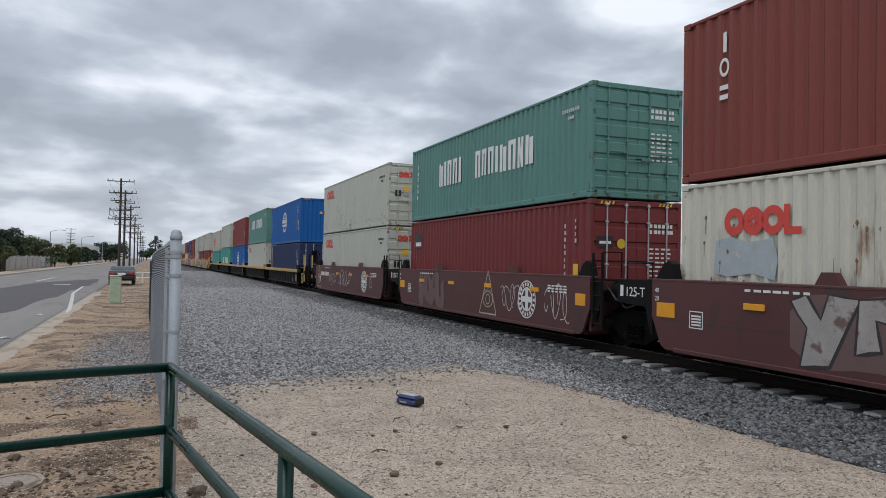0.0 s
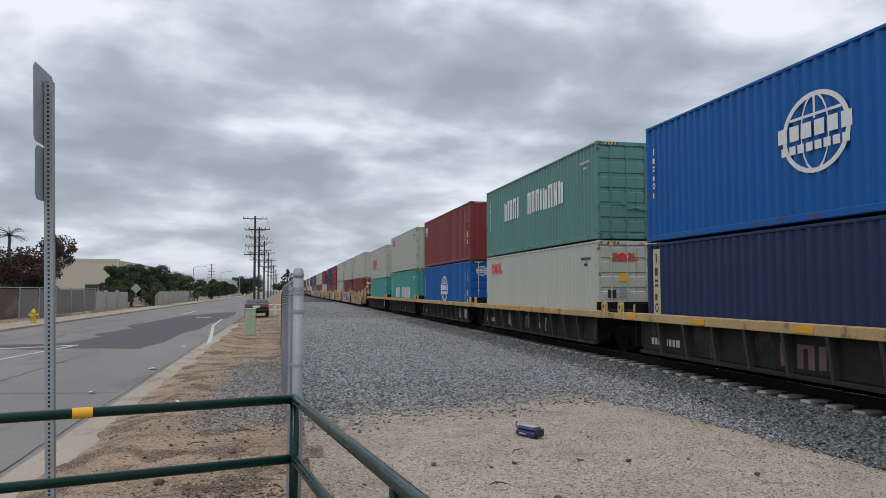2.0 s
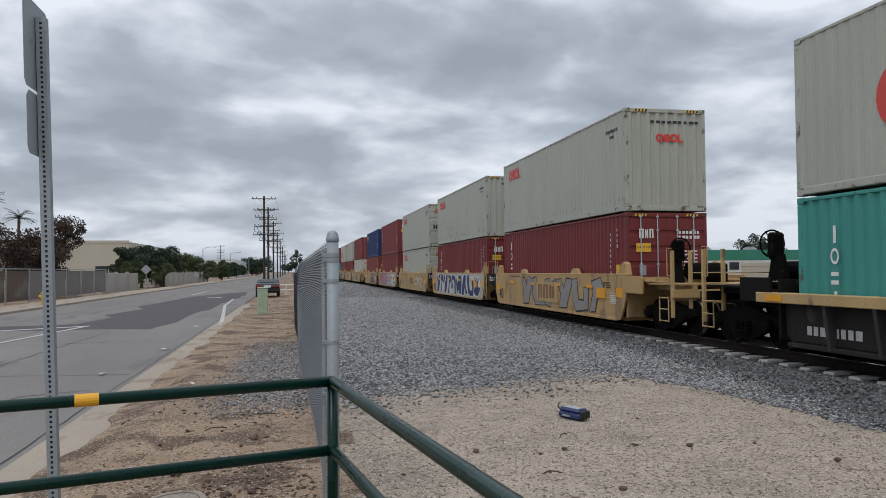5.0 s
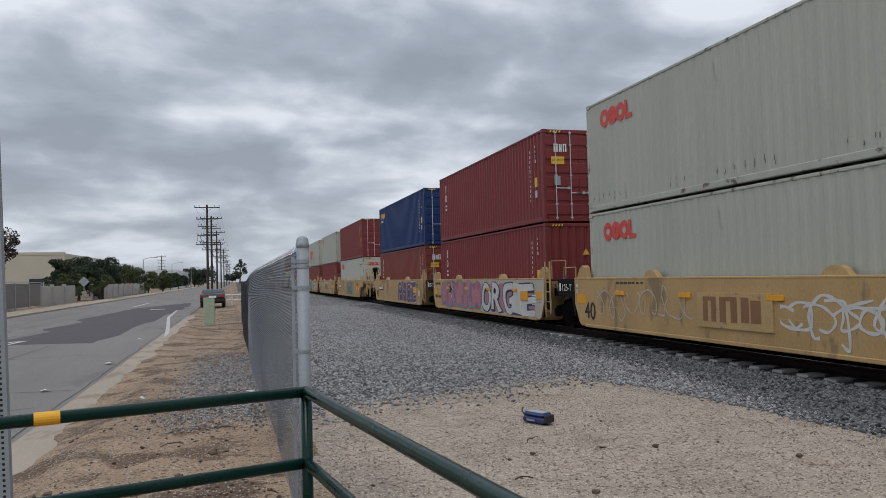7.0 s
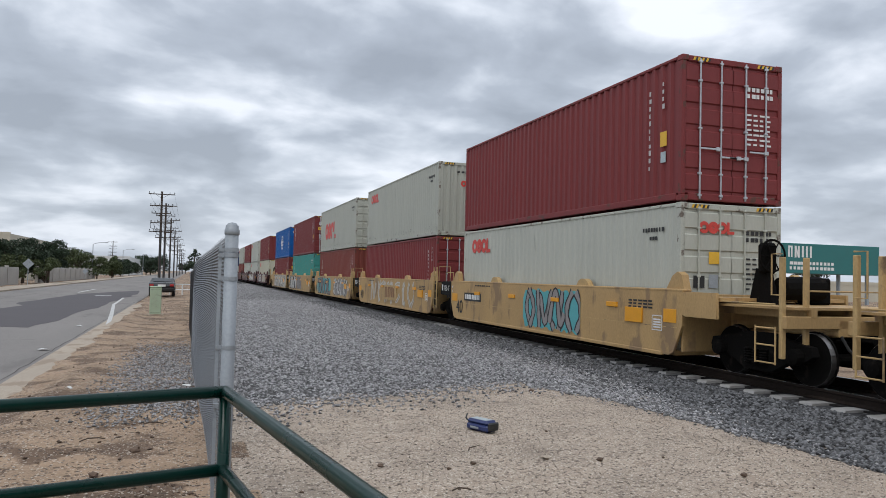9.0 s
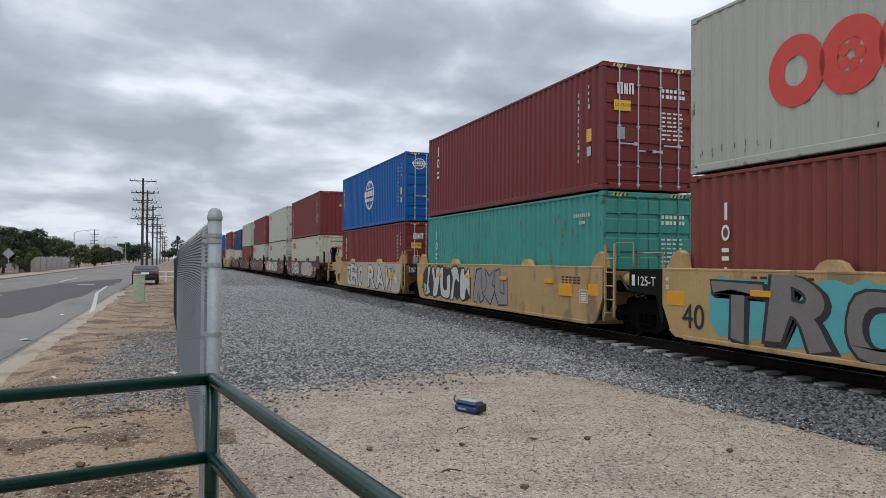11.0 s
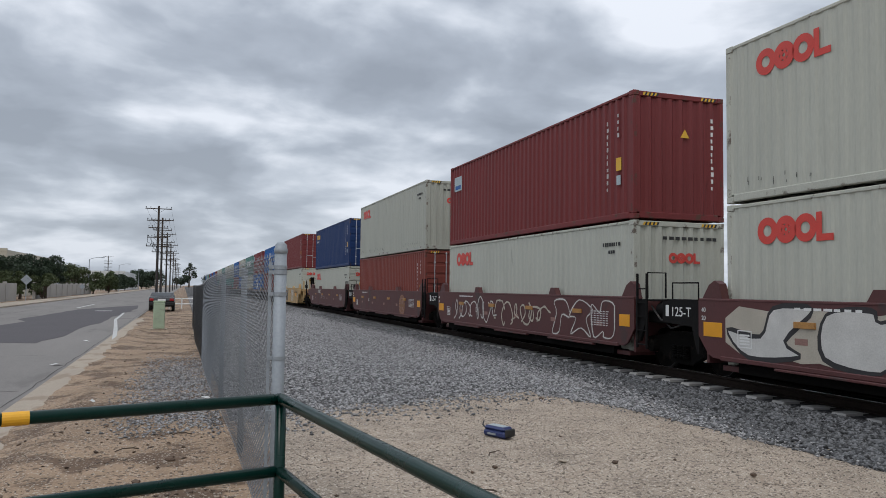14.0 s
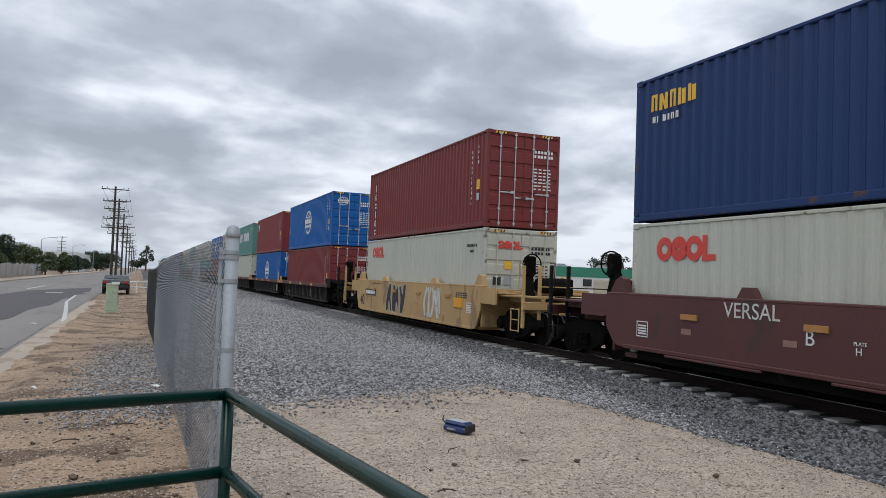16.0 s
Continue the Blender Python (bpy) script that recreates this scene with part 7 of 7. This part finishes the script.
def hydrant():
    h = thing("fire_hydrant", pose(-12.75, 45.5, -0.06), "yellow fire hydrant on the pavement", "fire hydrant")
    part("barrel", Geo().lathe([(0.17, 0), (0.17, 0.05), (0.12, 0.06), (0.115, 0.55), (0.15, 0.56), (0.15, 0.6), (0.12, 0.66), (0.06, 0.74), (0.03, 0.8)], (0, 0, 0), "z", 16).mesh("barrel", hydrant_paint), h)
    for s in (-1, 1):
        part("nozzle", Geo().lathe([(0.06, 0), (0.075, 0.12), (0.075, 0.16)] if s > 0 else [(0.075, -0.16), (0.075, -0.12), (0.06, 0)], (s * 0.08, 0, 0.45), "x", 12).mesh("nozzle", hydrant_paint), h)
    part("front_nozzle", Geo().lathe([(0.095, -0.18), (0.095, -0.12), (0.07, 0)], (0, -0.08, 0.42), "y", 12).mesh("front_nozzle", hydrant_paint), h)


hydrant()


def utility_pole(y, x=-3.25, tall=12.6):
    pole = thing("utility_pole", pose(x, y, -0.25), "dark wooden utility pole with crossarms and insulators", "utility pole", "poles along the street")
    part("shaft", kept("shaft", lambda: Geo().tube((0, 0, 0), (0, 0, 12.6), 0.19, 10, 0, 0.13).mesh("shaft", wood_pole)), pole)
    for z, half in ((12.2, 1.7), (10.6, 1.45), (9.6, 1.25), (8.3, 1.3), (7.1, 1.5)):
        arm = part("crossarm", kept(("arm", half), lambda: Geo().box(-half, half, -0.2, -0.09, -0.06, 0.06, 0, 0.01).tube((0, -0.12, -0.6), (half * 0.5, -0.13, 0), 0.02, 5).tube((0, -0.12, -0.6), (-half * 0.5, -0.13, 0), 0.02, 5).mesh("crossarm", wood_pole)), pole, "", pose(0, 0, z))
        for k in (-0.95, -0.6, 0.6, 0.95):
            part("insulator", kept("insulator", lambda: Geo().lathe([(0.02, 0), (0.02, 0.1), (0.06, 0.12), (0.05, 0.2), (0.02, 0.26)], (0, 0, 0.06), "z", 8).mesh("insulator", cable_mat)), arm, "", pose(k * half, -0.145, 0))
    part("riser", kept("riser", lambda: Geo().tube((0.0, -0.2, 0), (0.0, -0.2, 7), 0.06, 8).path([(-0.1, -0.25, 7), (-0.7, -0.25, 7.4), (-1.3, -0.25, 7.6), (-1.35, -0.25, 8.6)], 0.03).path([(-0.1, -0.25, 7), (-0.7, -0.25, 7.2), (-0.9, -0.25, 8.2)], 0.03).mesh("riser", cable_mat)), pole, "grey conduit with cable heads")


POLE_Y = (110, 129, 165, 210, 262, 325, 400, 490)
for y in POLE_Y:
    utility_pole(y)
utility_pole(310, -27.0)


def wires():
    w = thing("overhead_wires", Matrix(), "thin black overhead wires strung from pole to pole", "wires")
    for z, half in ((12.2, 1.6), (10.6, 1.3), (8.3, 1.2)):
        for s in (-1, 1):
            g = Geo()
            for a, b in zip(POLE_Y, POLE_Y[1:]):
                pts = [(-3.25 + s * half, a + (b - a) * t / 6 - 0.145, z + 0.05 - 0.25 + 0.25 * abs(1 - t / 3) ** 2) for t in range(7)]
                g.path(pts, 0.012, 4)
            part("wire", g.mesh("wire", cable_mat), w)


wires()


def street_lamp(x, y, tall=6.4, arm=1.9):
    lamp = thing("street_lamp", pose(x, y, -0.06), "grey steel street lamp with a curved arm over the road", "street lamp", "street lamps")
    part("shaft", kept(("lshaft", tall), lambda: Geo().tube((0, 0, 0), (0, 0, tall - 0.3), 0.09, 10, 0, 0.06).mesh("shaft", galv)), lamp)
    part("arm", kept(("larm", tall, arm), lambda: Geo().path([(0, 0, tall - 0.3), (arm * 0.3, 0, tall - 0.05), (arm * 0.7, 0, tall + 0.1), (arm, 0, tall + 0.1)], 0.04).mesh("arm", galv)), lamp)
    part("head", kept(("lhead", tall, arm), lambda: Geo().box(arm, arm + 0.6, -0.12, 0.12, tall + 0.02, tall + 0.16, 0, 0.05).mesh("head", galv)), lamp, "cobra-head lamp housing, unlit")


for x, y in ((-16.0, 150), (-14.2, 192), (-13.5, 260), (-13, 340)):
    street_lamp(x, y)


def diamond_sign(x, y, s, z):
    sg = thing("road_sign", pose(x, y, -0.1), "grey back of a diamond road sign on a thin post", "road sign", "road signs")
    part("post", Geo().box(-0.03, 0.03, -0.03, 0.03, 0, z + s * 0.5).mesh("post", galv), sg)
    part("plate", Geo().prism([(0, -s * 0.7), (s * 0.7, 0), (0, s * 0.7), (-s * 0.7, 0)], (-0.04, -0.034), 0, lambda a, b, c: (a, c, b + z)).mesh("plate", galv), sg)


diamond_sign(-14.0, 82, 0.72, 2.05)
diamond_sign(-13.3, 118, 0.6, 1.35)


def square_sign(x, y):
    sg = thing("road_sign", pose(x, y, -0.2), "white rectangular road sign on a thin post", "road sign", "road signs")
    part("post", Geo().box(-0.03, 0.03, -0.03, 0.03, 0, 2.6).mesh("post", galv), sg)
    part("plate", Geo().box(-0.45, 0.45, -0.05, -0.035, 1.7, 2.7, 0, 0.004).mesh("plate", sign_white), sg)
    part("marking", Geo().box(-0.3, 0.3, -0.056, -0.051, 2.35, 2.5).box(-0.3, 0.3, -0.056, -0.051, 2.0, 2.2).mesh("marking", mark_black), sg, "dark bars of writing")


square_sign(-4.4, 150)


# ---- trees ----
def leaf_cloud(clumps, n, size, seed):
    """Small leaf blades round many clump centres (x, y, z, radius)."""
    r = np.random.default_rng(seed)
    w = np.array([c[3] ** 2 for c in clumps])
    pick = r.choice(len(clumps), n, p=w / w.sum())
    c = np.array(clumps)[pick]
    d = r.normal(size=(n, 3))
    d /= np.linalg.norm(d, axis=1)[:, None]
    p = c[:, :3] + d * (c[:, 3] * r.uniform(0.35, 1.08, n) ** 0.6)[:, None] * np.array((1, 1, 0.85))
    a, b = r.normal(size=(n, 3)), r.normal(size=(n, 3))
    a /= np.linalg.norm(a, axis=1)[:, None]
    b -= a * (a * b).sum(1)[:, None]
    b /= np.linalg.norm(b, axis=1)[:, None]
    s = size * r.uniform(0.5, 1.3, n)[:, None]
    v = np.stack((p - a * s, p + b * s * 0.5, p + a * s, p - b * s * 0.5), 1).reshape(-1, 3)
    return v, np.arange(4 * n).reshape(-1, 4)


def tree(x, y, tall, spread, leaf, label, seed, leaves=5200, size=0.14, low=0.2):
    rr = random.Random(seed)
    t = thing("tree", pose(x, y, -0.25), label, "tree", "trees beyond the street")
    g = Geo()
    fork = tall * low
    g.tube((0, 0, 0), (0.05, 0, fork), 0.03 * tall, 9, 0, 0.022 * tall)
    clumps = []
    for k in range(16):
        a = k * 2.4 + rr.uniform(-0.5, 0.5)
        rad = spread * math.sqrt(rr.uniform(0.02, 1.0)) * 0.82
        h = fork + (tall - fork) * rr.uniform(0.18, 0.9) * (1 - 0.35 * (rad / spread) ** 2)
        tip = (rad * math.cos(a), rad * math.sin(a), h)
        mid = (tip[0] * 0.45, tip[1] * 0.45, fork + (h - fork) * 0.6)
        g.tube((0.05, 0, fork * 0.95), mid, 0.012 * tall, 6, 0, 0.008 * tall)
        g.tube(mid, tip, 0.008 * tall, 5, 0, 0.003 * tall)
        clumps.append((*tip, spread * rr.uniform(0.2, 0.36)))
        for _ in range(2):
            clumps.append((tip[0] + rr.uniform(-1, 1) * spread * 0.33, tip[1] + rr.uniform(-1, 1) * spread * 0.33, tip[2] + rr.uniform(-0.4, 0.5) * spread * 0.3, spread * rr.uniform(0.08, 0.18)))
    part("trunk", g.mesh("trunk", bark), t, "dark bark trunk and limbs")
    v, f = leaf_cloud(clumps, leaves, size, seed)
    part("crown", raw_mesh("crown", v, f, leaf), t, "uneven leafy crown")


for k, (x, y, h, s) in enumerate(((-25.5, 62, 6.2, 3.4), (-20.8, 60, 5.6, 3.2), (-17.6, 62, 6.6, 2.9), (-19.2, 66, 5.4, 2.6), (-29, 66, 6.0, 3.2))):
    tree(x, y, h, s, leaf_red, "broad tree with bronze-purple leaves behind the wire fence", 10 + k, 9000, 0.11)
for k, (x, y, h, s, low) in enumerate(((-17.6, 99, 6.1, 3.0, 0.15), (-15.3, 101, 5.9, 2.6, 0.25), (-19.2, 100, 5.2, 2.3, 0.1))):
    tree(x, y, h, s, leaf_green, "dense dark green rounded tree hanging over the block wall", 30 + k, 11000, 0.13, low)
tree(-17.2, 92, 3.8, 1.7, leaf_mid, "drooping green shrub in front of the block wall", 35, 4200, 0.12, 0.05)
tree(-15.0, 97, 3.4, 1.5, leaf_mid, "drooping green shrub in front of the block wall", 36, 3600, 0.12, 0.05)
for k, (x, y, h, s) in enumerate(((-17.5, 142, 5.3, 3.0), (-15.2, 150, 4.9, 2.6), (-19.5, 148, 5.2, 3.0), (-13.6, 160, 4.4, 2.2), (-16, 190, 4.3, 2.8), (-16.5, 215, 4.5, 3.2), (-16.5, 245, 4.8, 3.6), (-13, 300, 7.5, 5), (-16, 330, 8.5, 6), (-14, 420, 10, 7))):
    tree(x, y, h, s, leaf_mid if k < 4 else leaf_green, "leafy green street tree beside the pavement", 40 + k, 3600, 0.17 + 0.02 * k, 0.12)
for k, (x, y, h, s) in enumerate(((4, 640, 24, 6), (-2, 560, 9, 6), (24, 760, 12, 10), (45, 800, 12, 11), (70, 820, 12, 12))):
    tree(x, y, h, s, leaf_green, "far dark trees at the end of the track", 60 + k, 1600, 0.6)
for k, (x, y, h, s) in enumerate(((62, 92, 6.5, 2.8), (66, 95, 5.6, 2.4), (49, 100, 4.2, 1.4), (88, 90, 6.0, 2.6))):
    tree(x, y, h, s, leaf_green, "dark green tree beyond the track", 70 + k, 2200, 0.17, 0.45)


def palm(x, y, tall, seed):
    rr = random.Random(seed)
    p = thing("palm_tree", pose(x, y, -0.25), "tall palm tree with drooping fronds against the sky", "palm tree", "palms")
    part("trunk", Geo().tube((0, 0, 0), (0.1, 0, tall), 0.24, 9, 0, 0.17).mesh("trunk", bark), p)
    for k in range(26):
        a, lift, long = k * 2.4, rr.uniform(-0.1, 1.45), rr.uniform(1.6, 2.2)
        pts = []
        for q in range(6):
            t = q / 5
            out = long * t * math.cos(lift * (1 - t))
            pts.append(Vector((0.1 + out * math.cos(a), out * math.sin(a), tall + long * (math.sin(lift) * t - 0.42 * t * t))))
        g = Geo()
        side = Vector((-math.sin(a), math.cos(a), 0))
        for i in range(5):
            for m in range(2):
                base = pts[i].lerp(pts[i + 1], m / 2)
                d = (pts[i + 1] - pts[i]).normalized()
                for s in (-1, 1):
                    tip = base + d * 0.25 + side * s * 0.34 * (1.1 - i / 6) - Vector((0, 0, 0.14))
                    g.add([base, base + d * 0.1, tip], [(0, 1, 2)])
        g.path(pts, 0.015, 4)
        part("frond", g.mesh("frond", leaf_green), p)


palm(-34.5, 108, 9.2, 1)
palm(-31.5, 88, 9.4, 2)

# ---- fences, walls and buildings across the street ----


def far_fence():
    f = thing("yard_fence", Matrix(), "wire yard fence with steel posts and grey-brown screen cloth", "fence")
    for k in range(13):
        y = 24 + 3.9 * k
        part("post", kept("ypost", lambda: Geo().tube((0, 0, 0), (0, 0, 2.0), 0.045, 8).mesh("post", galv)), f, "", pose(-15.3, y, -0.1))
        if k < 12:
            part("screen", kept(("yscreen", k < 7), lambda: Geo().box(-0.006, 0.006, 0.05, 3.85, 0.12, 1.92).mesh("screen", screen_brown if k < 7 else screen_cloth)), f, "faded grey-brown screen cloth", pose(-15.36, y, -0.1))
    part("top_rail", Geo().tube((-15.3, 24, 1.92), (-15.3, 70.8, 1.92), 0.025, 6).mesh("top_rail", galv), f)
    fence2 = thing("yard_fence", Matrix(), "pale concrete block wall behind the pavement with scrawled paint", "wall")
    for k in range(16):
        y = 72 + 5.0 * k
        if 3 <= k < 5:
            continue
        part("wall_bay", kept("bay", lambda: Geo().box(-0.1, 0.1, 0, 4.9, 0, 1.75, 0, 0.02).mesh("wall_bay", block_wall)), fence2, "", pose(-15.8, y, -0.15))
        part("pier", kept("pier", lambda: Geo().box(-0.16, 0.16, -0.16, 0.16, 0, 1.9, 0, 0.02).mesh("pier", block_wall)), fence2, "", pose(-15.8, y - 0.05, -0.15))


far_fence()


def building(name, x0, x1, y0, y1, h, wall, label, fascia=None, windows=()):
    b = thing(name, Matrix(), label, "building")
    part("wall", Geo().box(x0, x1, y0, y1, -0.5, h).mesh("wall", wall), b)
    part("roof", Geo().box(x0 + 0.3, x1 - 0.3, y0 + 0.3, y1 - 0.3, h, h + 0.12).mesh("roof", block_wall), b)
    part("parapet", Geo().box(x0 - 0.05, x1 + 0.05, y0 - 0.05, y0 + 0.25, h - (1.0 if fascia else 0.15), h + 0.25).box(x0 - 0.05, x0 + 0.25, y0 + 0.25, y1, h - (1.0 if fascia else 0.15), h + 0.25).mesh("parapet", fascia or wall), b, "green painted roof band" if fascia else "")
    for wx, wz, ww, wh in windows:
        part("window", Geo().box(wx, wx + ww, y0 - 0.06, y0 - 0.01, wz, wz + wh).mesh("window", glass_dark), b, "dark window")
    return b


building("warehouse", -42, -21.7, 112, 150, 5.9, stucco_cream, "cream stucco warehouse with a flat roof behind the trees", None, [(-26, 1.0, 1.6, 1.6), (-32, 1.0, 1.6, 1.6)])
building("warehouse", -36, -17.5, 260, 330, 5.6, stucco_white, "white flat-roofed warehouse far down the street", None, [(-30, 2, 3, 2), (-24, 2, 3, 2)])
building("warehouse", 40, 66, 84, 120, 3.55, stucco_white, "white warehouse with a green roof band beyond the track", trim_green, [(53, 1.4, 1.3, 0.9), (60, 1.4, 1.3, 0.9)])
building("warehouse", 52, 120, 72, 80, 1.95, stucco_cream, "low cream building beyond the track")
building("house", -60, -44, 90, 104, 4.2, stucco_cream, "cream building behind trees")


def roof_unit(x, y, z):
    u = thing("roof_vent", pose(x, y, z), "grey roof vent on the warehouse roof", "roof vent", "roof vents")
    part("body", kept("rvent", lambda: Geo().box(-0.7, 0.7, -0.5, 0.5, 0, 0.45, 0, 0.05).box(-0.5, 0.5, -0.4, 0.4, 0.45, 0.6, 0, 0.05).mesh("body", galv)), u)


for x in (46, 52, 58.5):
    roof_unit(x, 88, 3.67)


def billboard():
    """A painted steel box used as a yard sign."""
    b = thing("yard_sign", pose(55.5, 60, 2.8), "dark teal corrugated steel box standing high, with white lettering bars", "sign")
    part("box_body", Geo().box(0, 12.2, 0, 2.4, 0, 2.95, 0, 0.03).mesh("box_body", sign_blue_green), b)
    for x in (0.3, 4.2, 8.0, 11.8):
        part("leg", Geo().box(x - 0.12, x + 0.12, 1.0, 1.3, -3.05, 0).mesh("leg", galv), b)
    part("brand_bars", block_word("yard", (5,), 1.15, 0.78, 0.2, sign_white, 21), b, "white letter bars", end_face(0.5, -0.006, 1.55))
    part("brand_bars", small_bars(2, 12, 0.42, 0.3, 0.18, sign_white, 23), b, "small white letter bars", end_face(0.7, -0.006, 0.85))


billboard()


def pallets():
    p = thing("steel_stack", pose(0, 0, 0), "stack of pale blue steel beams in the yard beyond the track", "steel stack")
    for k in range(6):
        part("beam", Geo().box(22 + 0.1 * k, 34, 60 + 0.5 * k, 60.35 + 0.5 * k, -0.23, 0.25 + 0.02 * k, 0, 0.02).mesh("beam", galv), p)


pallets()


# ---- ties, laid last ----
def ties():
    tie = Geo().prism([(-1.295, -0.215), (-1.295, -0.04), (-1.27, 0.0), (-0.95, 0.0), (-0.6, -0.03), (0.6, -0.03), (0.95, 0.0), (1.27, 0.0), (1.295, -0.04), (1.295, -0.215)], (-0.13, 0.13), 0, lambda a, b, c: (a, c, b)).mesh("tie", tie_mat)
    bed = thing("tie_row", pose(TRACK_X, 0, -0.172), "row of pale concrete railway ties half buried in ballast", "railway ties", kind="structure")
    for k in range(200):
        rr = random.Random(k)
        part("tie", tie, bed, "", pose(rr.uniform(-0.015, 0.015), 3.0 + 0.61 * k, 0, 0, 0, rr.uniform(-0.6, 0.6)))
    g = Geo()
    for k in range(-120, 900):
        y = 3.0 + 0.61 * k
        if 0 <= k < 200:
            continue
        g.box(-1.295, 1.295, y - 0.13, y + 0.13, -0.2, 0.0)
    tagged(part("far_ties", g.mesh("far_ties", tie_mat), bed, "pale concrete ties further along"), kind="stuff")


ties()

# ---- the train runs past ----
RUN = [(0.0, 0.80), (2.0, 44.45), (4.0, 88.0), (6.0, 131.42), (8.0, 174.82), (10.0, 218.2), (12.0, 261.68), (14.0, 305.45), (16.0, 349.35)]


def motions():
    for ob, u, z in movers:
        walk(ob, [(t, pose(TRACK_X, u - gone, z)) for t, gone in RUN])


motions()
